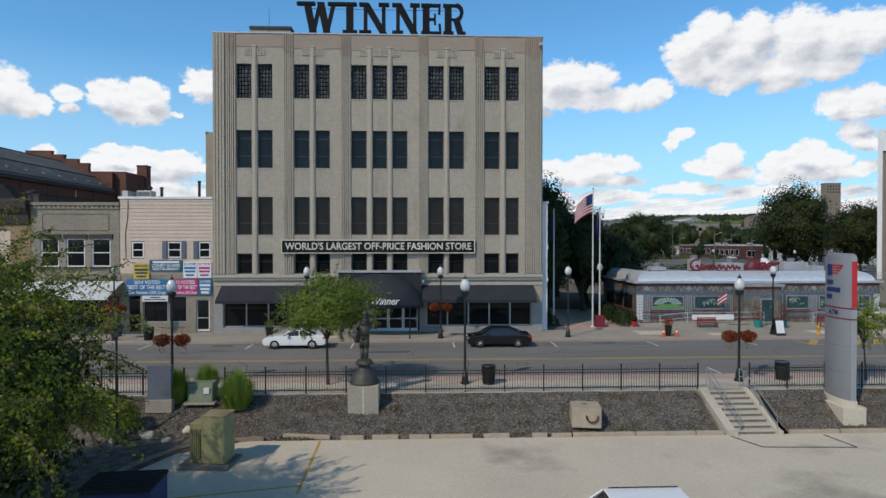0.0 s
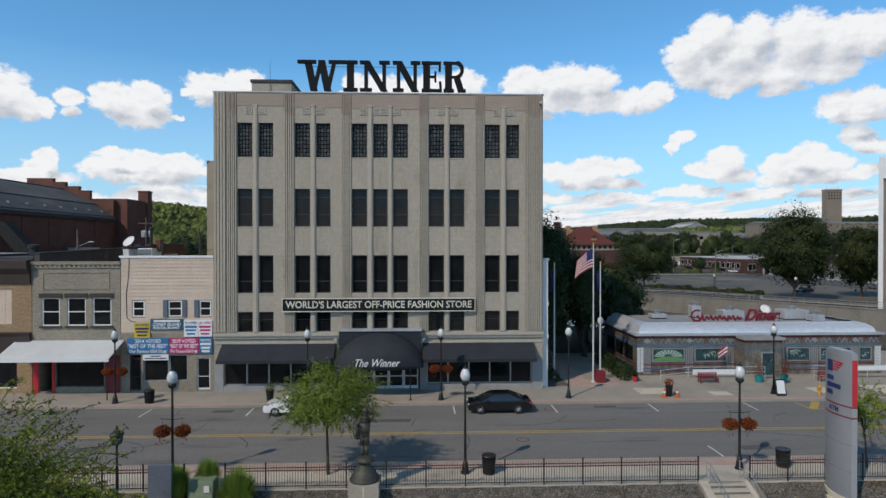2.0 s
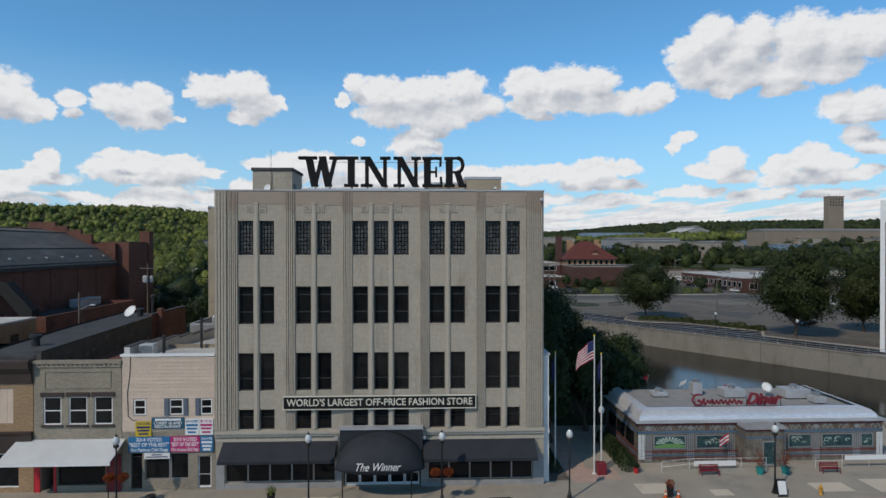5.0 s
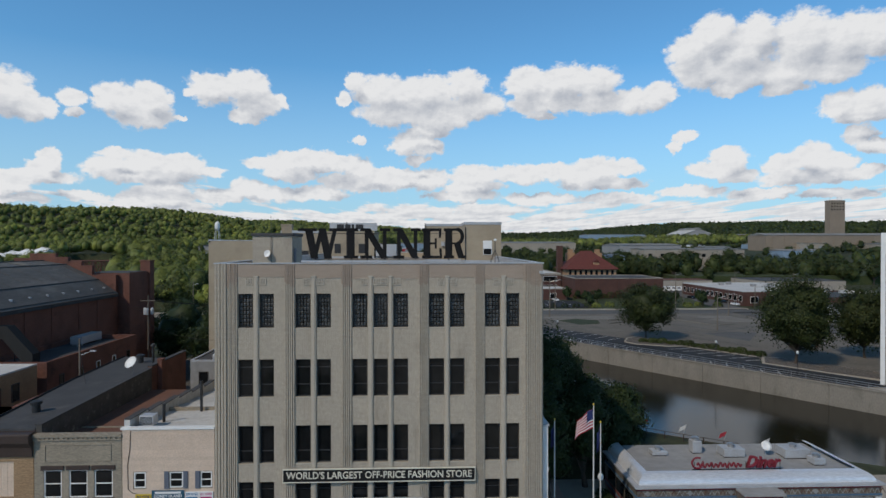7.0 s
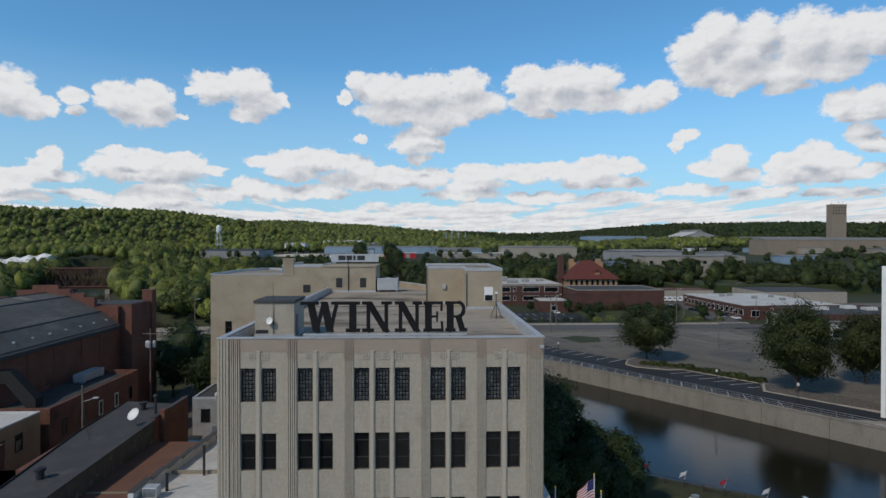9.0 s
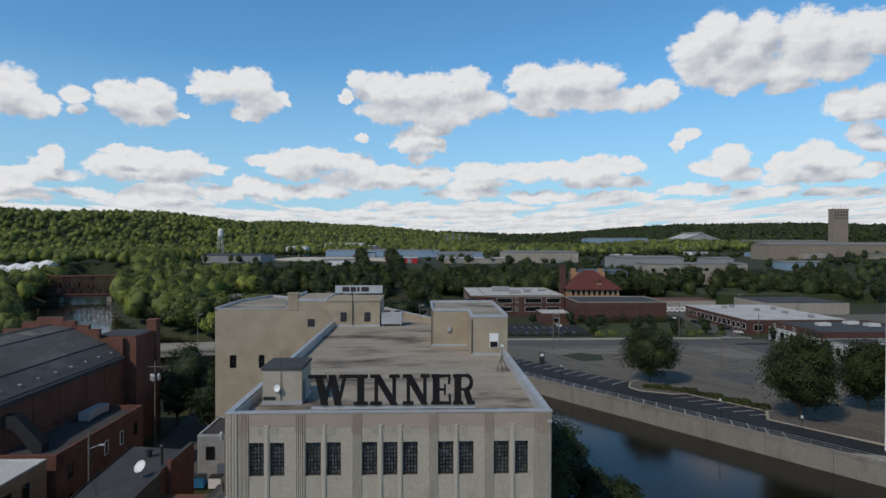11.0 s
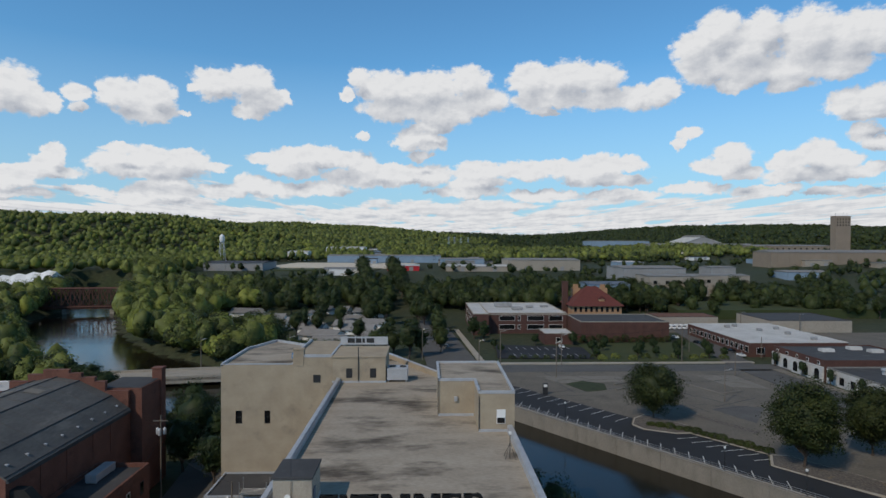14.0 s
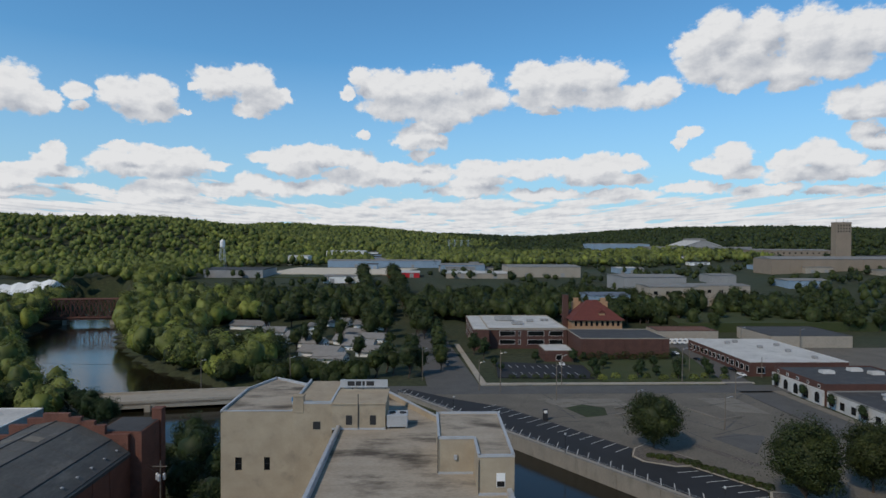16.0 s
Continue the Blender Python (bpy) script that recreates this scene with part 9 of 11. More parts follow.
# pots, cones, hydrant and board on the pavement
def pot(at, h, material, label, leaf, r=0.35, seed=0, tall=1.0):
    ob = thing("flower_pot", label, "planter", at, "flower pots")
    bm = bmesh.new()
    lathe(bm, [(r * 0.7, 0), (r, h), (r * 1.06, h), (r * 0.9, h - 0.05), (r * 0.6, h - 0.06)], n=16)
    part("pot", bm, material, ob)
    rng = np.random.default_rng(seed)
    p = rng.normal(size=(260, 3))
    p /= np.linalg.norm(p, axis=1)[:, None]
    p = p * np.array([r * 1.3, r * 1.3, r * 1.1 * tall]) * rng.random((260, 1)) ** 0.4 + np.array([0, 0, h + r * 0.8 * tall])
    o = new("plant", quads_mesh("plant", p, rng.uniform(0.03, 0.08, 260), leaf, 2))
    o.parent = ob
    return ob


pot((30.2, 51.3, 0), 0.6, M["teal"], "turquoise pot with tall bronze flowers", M["flower"], 0.36, 1, 2.6)
pot((32.5, 51.3, 0), 0.6, M["teal"], "turquoise pot with tall bronze flowers", M["flower"], 0.36, 2, 2.6)
pot((20.2, 46.9, 0), 0.85, M["black"], "tall black pot with dried flowers", M["flower"], 0.3, 3)
pot((-11.6, 46.6, 0), 0.9, M["black"], "tall black pot with yellow flowers", M["leaf_bright"], 0.33, 4)
pot((19.3, 52.0, 0), 0.5, M["red"], "red pot by the hedge", M["leaf_dark"], 0.25, 5)
def cone(at):
    ob = thing("traffic_cone", "orange traffic cone with a white band", "traffic cone", at, "traffic cones")
    bm = bmesh.new()
    box(bm, -0.19, 0.19, -0.19, 0.19, 0, 0.04)
    part("foot", bm, M["orange"], ob)
    for z0, z1, m in ((0.04, 0.34, "orange"), (0.34, 0.48, "white"), (0.48, 0.70, "orange")):
        bm = bmesh.new()
        lathe(bm, [(0.15 - 0.17 * z0, z0), (0.15 - 0.17 * z1, z1)], n=14)
        part("sleeve" if m == "white" else "cone", bm, M[m], ob)
for x in (19.7, 20.75):
    cone((x, 46.6, 0))
hy = thing("fire_hydrant", "yellow fire hydrant at the kerb", "hydrant", (32.6, 46.8, 0))
bm = bmesh.new()
lathe(bm, [(0.17, 0), (0.17, 0.06), (0.11, 0.1), (0.11, 0.55), (0.15, 0.58), (0.14, 0.68), (0.08, 0.78), (0.03, 0.82), (0.03, 0.88)], n=16)
part("barrel", bm, M["hydrant"], hy, smooth=True)
for d in ((-1, 0), (1, 0), (0, -1)):
    bm = bmesh.new()
    tube(bm, (0, 0, 0.45), (0.2 * d[0], 0.2 * d[1], 0.45), 0.06)
    part("outlet", bm, M["hydrant"], hy)
ab = thing("sandwich_board", "black framed sandwich board with a white sheet", "sign", (29.3, 46.9, 0))
for s in (-1, 1):
    bm = bmesh.new()
    extrude_yz(bm, [(0.35 * s, 0), (0.39 * s, 0), (0.06 * s, 1.3), (0.02 * s, 1.3)], -0.4, 0.4)
    bmesh.ops.recalc_face_normals(bm, faces=bm.faces)
    part("leaf", bm, M["black"], ab)
    bm = bmesh.new()
    extrude_yz(bm, [(0.375 * s, 0.2), (0.385 * s, 0.2), (0.13 * s, 1.2), (0.12 * s, 1.2)], -0.33, 0.33)
    bmesh.ops.recalc_face_normals(bm, faces=bm.faces)
    part("sheet", bm, M["white"], ab)
# picnic corner on the lawn with small flags along the rail
pr = thing("bank_rail", "dark wooden rail with small flags along the river bank", "railing", (0, 0, 0))
for k in range(10):
    x, y = 27.5 + 2.0 * k, 84.0 - 1.45 * k
    bm = bmesh.new()
    box(bm, x - 0.05, x + 0.05, y - 0.05, y + 0.05, -0.3, 1.0)
    part("post", bm, M["dark_trim"], pr)
    if k < 9:
        bm = bmesh.new()
        for z in (0.45, 0.95):
            tube(bm, (x, y, z), (x + 2.0, y - 1.45, z), 0.04, n=6)
        part("rail", bm, M["dark_trim"], pr)
    if k % 2 == 0:
        bm = bmesh.new()
        tube(bm, (x, y, 1.0), (x + 0.3, y - 0.1, 2.3), 0.02, n=5)
        part("flag_staff", bm, M["pole_white"], pr)
        bm = bmesh.new()
        extrude_xz(bm, [(x + 0.3, 2.25), (x + 0.05, 1.65), (x - 0.75, 1.35), (x - 0.5, 1.95)][::-1], y - 0.11, y - 0.09)
        part("small_flag", bm, M["stripe_red"] if k % 4 else M["stripe_white"], pr)
tbq = thing("picnic_table", "round white picnic table on the lawn", "table", (28.6, 78.5, -0.05))
bm = bmesh.new()
lathe(bm, [(0.08, 0), (0.08, 0.7)], n=10)
part("stem", bm, M["steel"], tbq)
bm = bmesh.new()
lathe(bm, [(0.95, 0.7), (0.97, 0.73), (0.95, 0.76)], n=24)
part("tabletop", bm, M["white"], tbq)
um = thing("folded_umbrella", "folded dark red garden umbrella", "umbrella", (29.4, 80.3, -0.05))
bm = bmesh.new()
tube(bm, (0, 0, 0), (0, 0, 2.6), 0.03)
part("pole", bm, M["steel"], um)
bm = bmesh.new()
lathe(bm, [(0.28, 0.9), (0.24, 1.4), (0.12, 2.3), (0.03, 2.55)], n=10)
part("canopy", bm, M["dark_red"], um)

# promenade rail and lamps along the far bank
rl = thing("promenade_rail", "pale steel guard rail along the riverside walk", "railing", kind="structure")
bm = bmesh.new()
for z in (1.35, 1.75, 2.15):
    tube(bm, along(-60, 0.4, z), along(130, 0.4, z), 0.05, n=5)
part("rail", bm, M["steel"], rl)
pm = tube(bmesh.new(), (0, 0, 1.1), (0, 0, 2.18), 0.04, n=6)
pme = finish("rail_post", pm, M["steel"])
for k in range(76):
    shared("rail_post", pme, rl, along(-60 + 2.5 * k, 0.4, 0))
src = [o for o in bpy.data.objects if o.name == "street_lamp"][0]
for k, off, z in ((62, 1.9, 0.35), (78, 1.9, 0.35), (18, 2.2, 0.35), (-8, 2.2, 0.35), (-30, 2.2, 0.35)):
    copy_thing(src, pose(*along(k, off, z)))

# a black lantern lamp in the planted bank
ll = thing("lantern_lamp", "black post lamp with a square glass lantern", "street lamp", (-13.3, 26.6, -1.36))
bm = bmesh.new()
lathe(bm, [(0.16, 0), (0.16, 0.12), (0.10, 0.3), (0.06, 0.45), (0.045, 4.7), (0.08, 4.75)], n=12)
part("post", bm, M["lamp_black"], ll)
bm = bmesh.new()
prism(bm, [(-0.13, -0.13), (0.13, -0.13), (0.13, 0.13), (-0.13, 0.13)], 4.78, 5.2)
for v in bm.verts:
    if v.co.z > 5.0:
        v.co.x *= 1.4
        v.co.y *= 1.4
part("lantern_glass", bm, M["glass_block"], ll)
for sx in (-1, 1):
    for sy in (-1, 1):
        bm = bmesh.new()
        tube(bm, (0.135 * sx, 0.135 * sy, 4.76), (0.19 * sx, 0.19 * sy, 5.22), 0.018, n=5)
        part("lantern_bar", bm, M["lamp_black"], ll)
bm = bmesh.new()
lathe(bm, [(0.30, 5.2), (0.24, 5.3), (0.10, 5.42), (0.05, 5.5), (0.02, 5.62)], n=12)
part("lantern_cap", bm, M["lamp_black"], ll)
# ---- the town beyond the river ----
# school-like brick block and its hall
sc = block("brick_school", "two-storey red-brown brick school with wide white windows", 33, 76, 318, 372, -1, 11.0, M["school_brick"], M["white_roof"], M["concrete"], 0.5)
for z0, z1 in ((6.6, 9.3), (2.0, 4.6)):
    for x, w in ((-11, 8.5), (-4.4, 1.4), (4.5, 9), (15.5, 7.5)):
        wall_window(sc, x, z0, z1, w, -27.0, "white")
for k in range(7):
    for z0, z1 in ((6.6, 9.0), (2.0, 4.4)):
        wall_window(sc, -22 + 7 * k, z0, z1, 4.0, -21.5 - 0.07, "white", axis="x")
bm = bmesh.new()
box(bm, -21.7, 21.7, -27.3, 27.2, 9.9, 10.3)
part("string_course", bm, M["concrete"], sc)
for x, y, w, d, h in ((-9, 5, 10, 5, 2.6), (-3, -10, 6, 5, 1.6), (6, 0, 4, 3, 1.4), (14, 4, 2, 2, 1.2), (16.5, 4, 2, 2, 1.2)):
    uo = thing("roof_plant", "grey roof plant unit on the white school roof", "air conditioner", (54.5 + x, 345 + y, 10.6), "school roof units")
    bm = bmesh.new()
    bevel_box(bm, -w / 2, w / 2, -d / 2, d / 2, 0.2, h, 0.08)
    part("casing", bm, M["grey_wall"], uo)
    bm = bmesh.new()
    box(bm, -w / 2 + 0.2, w / 2 - 0.2, -d / 2 + 0.2, d / 2 - 0.2, 0, 0.2)
    part("kerb", bm, M["tar"], uo)
sw = block("school_wing", "brick stair wing of the school", 24.5, 33, 312, 368, -1, 11.3, M["school_brick"], M["white_roof"], M["concrete"], 0.5)
for k in range(8):
    for z0, z1 in ((6.6, 9.0), (2.0, 4.4)):
        wall_window(sw, -24 + 6.8 * k, z0, z1, 3.6, -4.25 - 0.07, "white", axis="x")
hl = block("brick_hall", "windowless red-brown brick hall with a dark roof", 76.5, 121, 291, 322, -1, 9.9, M["school_brick"], M["tar"], M["concrete"], 0.4)
for k in range(5):
    bm = bmesh.new()
    box(bm, -20 + 9.5 * k, -19.2 + 9.5 * k, -15.75, -15.5, -0.5, 9.3)
    part("pilaster", bm, M["school_brick"], hl)
lo = block("entry_block", "low brick entry block with a pale roof", 57, 71, 284, 300, -1, 5.2, M["school_brick"], M["white_roof"], M["concrete"], 0.3)
wall_window(lo, 0, 0.4, 3.0, 3, -8.0, "white")
# the old hall with a red hipped roof
oh = thing("red_roofed_hall", "old peach brick hall with a steep red tiled roof", "building", (99, 352, 0))
bm = bmesh.new()
box(bm, -14.5, 14.5, -12, 12, -1, 12.2)
part("wall", bm, M["peach"], oh)
bm = bmesh.new()
e = [bm.verts.new(p) for p in ((-16, -13.5, 12.2), (16, -13.5, 12.2), (16, 13.5, 12.2), (-16, 13.5, 12.2))]
r = [bm.verts.new(p) for p in ((-3, 0, 22.8), (3, 0, 22.8))]
bm.faces.new(e[::-1])
bm.faces.new((e[0], e[1], r[1], r[0]))
bm.faces.new((e[1], e[2], r[1]))
bm.faces.new((e[2], e[3], r[0], r[1]))
bm.faces.new((e[3], e[0], r[0]))
part("roof", bm, M["red_tile"], oh)
for x, y in ((-8.5, 4), (8, 4)):
    bm = bmesh.new()
    box(bm, x - 2.6, x + 2.6, y - 1.2, y + 1.2, 12.3, 21.5)
    box(bm, x - 1.3, x + 1.3, y - 1.25, y + 1.25, 21.5, 23.6)
    part("gable", bm, M["peach"], oh, "stepped peach brick gable")
bm = bmesh.new()
box(bm, 1.6, 5.0, -10.2, -6, 13, 16.2)
dmr = part("dormer", bm, M["peach"], oh)
bm = bmesh.new()
extrude_xz(bm, [(1.2, 16.2), (5.4, 16.2), (3.3, 18.2)], -10.6, -4)
part("dormer_roof", bm, M["red_tile"], dmr)
for k in range(9):
    wall_window(oh, -12.5 + 3.1 * k, 8.8, 11.6, 1.5, -12.0)
bm = bmesh.new()
bevel_box(bm, -1.6, 1.6, -1.6, 1.6, -1, 25.2, 0.1)
bevel_box(bm, -1.8, 1.8, -1.8, 1.8, 25.2, 25.8, 0.1)
solid("brick_chimney", bm, M["school_brick"], "tall square dark brick chimney", "chimney").location = (83, 352, 0)
# garages and shops on the right-hand streets
g = block("long_brick_garage", "long one-storey brick garage with a broad white roof", 140, 184, 252, 312, -1, 6.1, M["school_brick"], M["white_roof"], M["white_roof"], 0.3)
for k in range(14):
    wall_window(g, -28 + 4.2 * k, 1.6, 4.2, 2.6, -22.0 - 0.07, "white", axis="x")
for k in range(5):
    wall_window(g, -17 + 8 * k, 1.0, 3.8, 3.6, -30.0, "white")
for x, y in ((-8, 16), (2, 4), (10, -6), (-2, 20), (14, 10), (12, -22)):
    uo = thing("roof_unit", "small grey roof unit on the white garage roof", "vent", (162 + x, 282 + y, 5.85), "garage roof units")
    bm = bmesh.new()
    bevel_box(bm, -1.1, 1.1, -0.9, 0.9, 0.1, 1.3, 0.06)
    part("casing", bm, M["grey_wall"], uo)
    bm = bmesh.new()
    box(bm, -1, 1, -0.8, 0.8, 0, 0.1)
    part("kerb", bm, M["tar"], uo)
ar = block("arcaded_shop", "white-fronted shop with arched windows and brick sides", 141.5, 182, 206, 237, -1, 7.6, M["school_brick"], M["tar"], M["school_brick"], 0.5)
bm = bmesh.new()
box(bm, -20.9, -20.26, -15.4, 15.4, -1, 5.2)
part("arcade", bm, M["white_roof"], ar, "white arcaded front")
for k in range(5):
    y = -12.4 + 6.2 * k
    bm = bmesh.new()
    pts = [(y - 1.3, 0.4), (y + 1.3, 0.4), (y + 1.3, 3.0)] + [(y + 1.3 * math.cos(math.pi * j / 8), 3.0 + 1.2 * math.sin(math.pi * j / 8)) for j in range(1, 8)] + [(y - 1.3, 3.0)]
    extrude_yz(bm, pts, -20.98, -20.91)
    part("arched_window", bm, M["glass"], ar)
    wall_window(ar, y, 5.6, 6.8, 1.4, -20.25 - 0.07, "white", axis="x")
for x, y in ((-6, 4), (8, 8), (12, 2)):
    bm = bmesh.new()
    extrude_yz(bm, [(-1.6, 0), (1.6, 0), (1.3, 1.2), (-1.3, 1.2)], -2.4, 2.4)
    solid("roof_skylight", bm, M["white_roof"], "white ridged skylight on the black roof", "skylight", "shop skylights").location = (161.7 + x, 221.5 + y, 7.1)
lw = block("white_shop_row", "low white shop row with a black roof", 142, 185, 168, 205.5, -1, 5.4, M["white_roof"], M["tar"], M["grey_roof"], 0.5)
for k in range(7):
    wall_window(lw, -16 + 5.4 * k, 0.6, 3.2, 2.2, -21.5 - 0.07, "frame_dark", axis="x")
for x, y in ((-8, 8), (2, 0), (8, -6)):
    bm = bmesh.new()
    lathe(bm, [(0.9, 0), (0.9, 1.3), (1.3, 1.5), (1.3, 1.9), (0.3, 2.2)], n=14)
    solid("roof_ventilator", bm, M["flashing"], "white ventilator on the shop roof", "vent", "roof ventilators").location = (163 + x, 187 + y, 4.9)
block("dark_roofed_depot", "low tan depot with a wide dark roof", 190, 236, 320, 356, -1, 6.4, M["pale_wall"], M["tar"], M["tar"], 0.3)
block("brown_garage", "low tan garage with a brown roof", 136, 172, 343, 362, -1, 5.6, M["pale_wall"], M["rust_roof"], M["dark_trim"], 0.3)
wt_ = thing("white_office_slab", "tall white-framed office slab with tan panels at the river", "building", (86.5, 108, 0))
c1, c2, c3 = WALL_DIR * 22, WALL_DIR * 22 + WALL_NOR * 18, WALL_NOR * 18
e1, e3 = WALL_DIR, WALL_NOR
bm = bmesh.new()
prism(bm, [(0.35 * (e1 + e3).x, 0.35 * (e1 + e3).y), (c1.x, c1.y), (c2.x, c2.y), (c3.x, c3.y)], -1, 28.4)
part("wall", bm, M["tan_panel"], wt_, "tan ribbed wall panels")
for a_, b_, z0, z1 in ((0.0, 0.75, -1, 24.6), (5.2, 5.6, -1, 24.6), (10.6, 11.0, -1, 24.6), (16.0, 16.4, -1, 24.6), (21.3, 22.0, -1, 24.6), (0.0, 22.0, 24.6, 28.7)):
    bm = bmesh.new()
    prism(bm, [((e1 * q + e3 * r).x, (e1 * q + e3 * r).y) for q, r in ((a_, -0.02), (b_, -0.02), (b_, 0.75), (a_, 0.75))], z0, z1)
    part("pier" if b_ - a_ < 2 else "fascia", bm, M["white"], wt_, "white painted concrete")
for a_, b_, z0, z1 in ((0.76, 1.2, -1, 24.6), (8.8, 9.2, -1, 24.6), (17.3, 18.0, -1, 24.6), (0.76, 18.0, 24.6, 28.7)):
    bm = bmesh.new()
    prism(bm, [((e1 * r + e3 * q).x, (e1 * r + e3 * q).y) for q, r in ((a_, 0.6), (a_, -0.02), (b_, -0.02), (b_, 0.6))][::-1], z0, z1)
    part("pier" if b_ - a_ < 2 else "fascia", bm, M["white"], wt_, "white painted concrete")
bm = bmesh.new()
prism(bm, [(0.6, 0.3), (c1.x, c1.y + 0.3), (c2.x - 0.3, c2.y), (c3.x, c3.y - 0.3)], 28.4, 28.5)
part("roof", bm, M["grey_roof"], wt_)

# parked vans by the garage, and cars about the streets
CARS = ((128, 300, 95, "white"), (132, 284, 97, "black"), (137.5, 262, 98, "black"), (136.5, 252, 97, "white"), (9, 274, 98, "black"), (97, 145, 20, "black"), (63, 274, 95, "white"), (105, 128, 30, "black"), (112, 126, 20, "white"))
proto = {"white": [o for o in bpy.data.objects if o.name == "car.001"][0], "black": [o for o in bpy.data.objects if o.name == "car"][0]}
for x, y, turn, kind in CARS:
    o = copy_thing(proto[kind], pose(x, y, 0.12, 0, 0, turn))
    tagged(o, kind + " car standing in a far street")
van = thing("delivery_van", "white box delivery van in the depot yard", "van", (134, 332, 0.0), "depot vans", turn=90)
bm = bmesh.new()
bevel_box(bm, -2.2, 2.6, -1.0, 1.0, 0.45, 2.6, 0.15)
part("box", bm, M["car_white"], van)
bm = bmesh.new()
bevel_box(bm, -3.2, -2.15, -0.95, 0.95, 0.4, 1.6, 0.15)
part("cab", bm, M["car_white"], van)
bm = bmesh.new()
extrude_yz(bm, [(-0.85, 1.6), (0.85, 1.6), (0.75, 2.3), (-0.75, 2.3)], -2.7, -2.2)
part("windscreen", bm, M["car_glass"], van)
for x in (-2.4, 1.6):
    for s in (-1, 1):
        bm = bmesh.new()
        tube(bm, (x, s * 0.8, 0.38), (x, s * 1.0, 0.38), 0.38, n=16)
        part("wheel", bm, M["rubber"], van)
for k in range(1, 9):
    copy_thing(van, pose(134 + 3.0 * k, 332, 0, 0, 0, 90))
for k in range(6):
    copy_thing(van, pose(126 + 0.4 * k, 310 + 3.6 * k, 0, 0, 0, 15))

# ranch houses among trees
def house(x, y, w, d, turn, label):
    z = float(relief(x, y))
    ob = thing("ranch_house", label, "house", (x, y, z), "ranch houses", turn=turn)
    bm = bmesh.new()
    extrude_xz(bm, [(-w / 2, -0.5), (w / 2, -0.5), (w / 2, 2.8), (0, 5.0), (-w / 2, 2.8)], -d / 2, d / 2)
    part("wall", bm, M["white"], ob)
    for s in (-1, 1):
        bm = bmesh.new()
        pts = [(s * (w / 2 + 0.8), 2.42), (0, 5.05), (0, 5.3), (s * (w / 2 + 0.8), 2.65)]
        extrude_xz(bm, pts if s < 0 else pts[::-1], -d / 2 - 0.7, d / 2 + 0.7)
        bmesh.ops.recalc_face_normals(bm, faces=bm.faces)
        part("roof", bm, M["shingle"], ob)
    for k in (-0.28, 0.05, 0.32):
        wall_window(ob, k * w, 0.9, 2.2, 1.6, -d / 2, "frame_dark")
    for k in (-0.3, 0.3):
        wall_window(ob, k * d, 0.9, 2.2, 1.6, w / 2, "frame_dark", axis="x")
    return ob


for x, y, w, d, turn in ((-114, 385, 11, 22, 80), (-53, 300, 12, 20, 72), (-44, 334, 10, 14, 75), (-36, 386, 11, 20, 75), (-72, 372, 10, 16, 10), (-36, 318, 10, 16, 80), (-40, 356, 11, 18, 78), (-75, 345, 9, 12, 70), (-92, 362, 9, 13, 85), (-58, 395, 10, 15, 75), (-46, 283, 10, 15, 76), (-28, 300, 10, 14, 80), (-62, 325, 10, 14, 74), (-84, 330, 10, 14, 80), (-30, 340, 9, 13, 78),
                         (-290, 640, 10, 14, 20), (-330, 720, 10, 14, 50), (-380, 850, 11, 15, 0), (-300, 900, 10, 14, 30), (-480, 900, 11, 15, 60)):
    house(x, y, w, d, turn, "low white ranch house with a grey shingle roof")
rng = random.Random(8)
for k in range(14):
    x, y = rng.uniform(-120, -85), rng.uniform(340, 362)
    o = copy_thing(proto[rng.choice(("white", "black"))], pose(x, y, float(relief(x, y)) + 0.05, 0, 0, rng.uniform(60, 100)))
    tagged(o, "car parked among the ranch houses")
slab("house_lane", [(-130, 338), (-26, 333), (-26, 339), (-130, 345)], -1.5, 0.05, M["concrete"], "pale lane between the houses", "road")

# works and sheds on the rising ground
def shed(name, label, x0, x1, y, depth, z1, wall, roof, pitch=1.5, windows=0):
    z0 = float(min(relief(x0, y), relief(x1, y))) - 3
    ob = thing(name, label, "industrial building", ((x0 + x1) / 2, y, 0), "far works")
    w = (x1 - x0) / 2
    bm = bmesh.new()
    box(bm, -w, w, 0, depth, z0, z1)
    part("wall", bm, wall, ob)
    bm = bmesh.new()
    extrude_yz(bm, [(-0.5, z1), (depth / 2, z1 + pitch), (depth + 0.5, z1)], -w - 0.5, w + 0.5)
    bmesh.ops.recalc_face_normals(bm, faces=bm.faces)
    part("roof", bm, roof, ob)
    n = max(2, int(w / 7))
    bm = bmesh.new()
    for k in range(n):
        box(bm, -w + 2 * w * (k + 0.5) / n - 0.15, -w + 2 * w * (k + 0.5) / n + 0.15, -0.25, -0.01, z0, z1)
    part("wall_ribs", bm, wall, ob)
    for k in range(windows):
        wall_window(ob, -w + 2 * w * (k + 0.5) / windows, z1 - 6, z1 - 3.5, min(3.0, w / windows), 0)
    dn = 2 if windows == 0 else 1
    for k in range(dn):
        bm = bmesh.new()
        zc = z0 + 3
        box(bm, -w * 0.5 + w * k - 2.2, -w * 0.5 + w * k + 2.2, -0.3, -0.02, zc, zc + 4.5)
        part("loading_door", bm, M["grey_wall"], ob)
    return ob


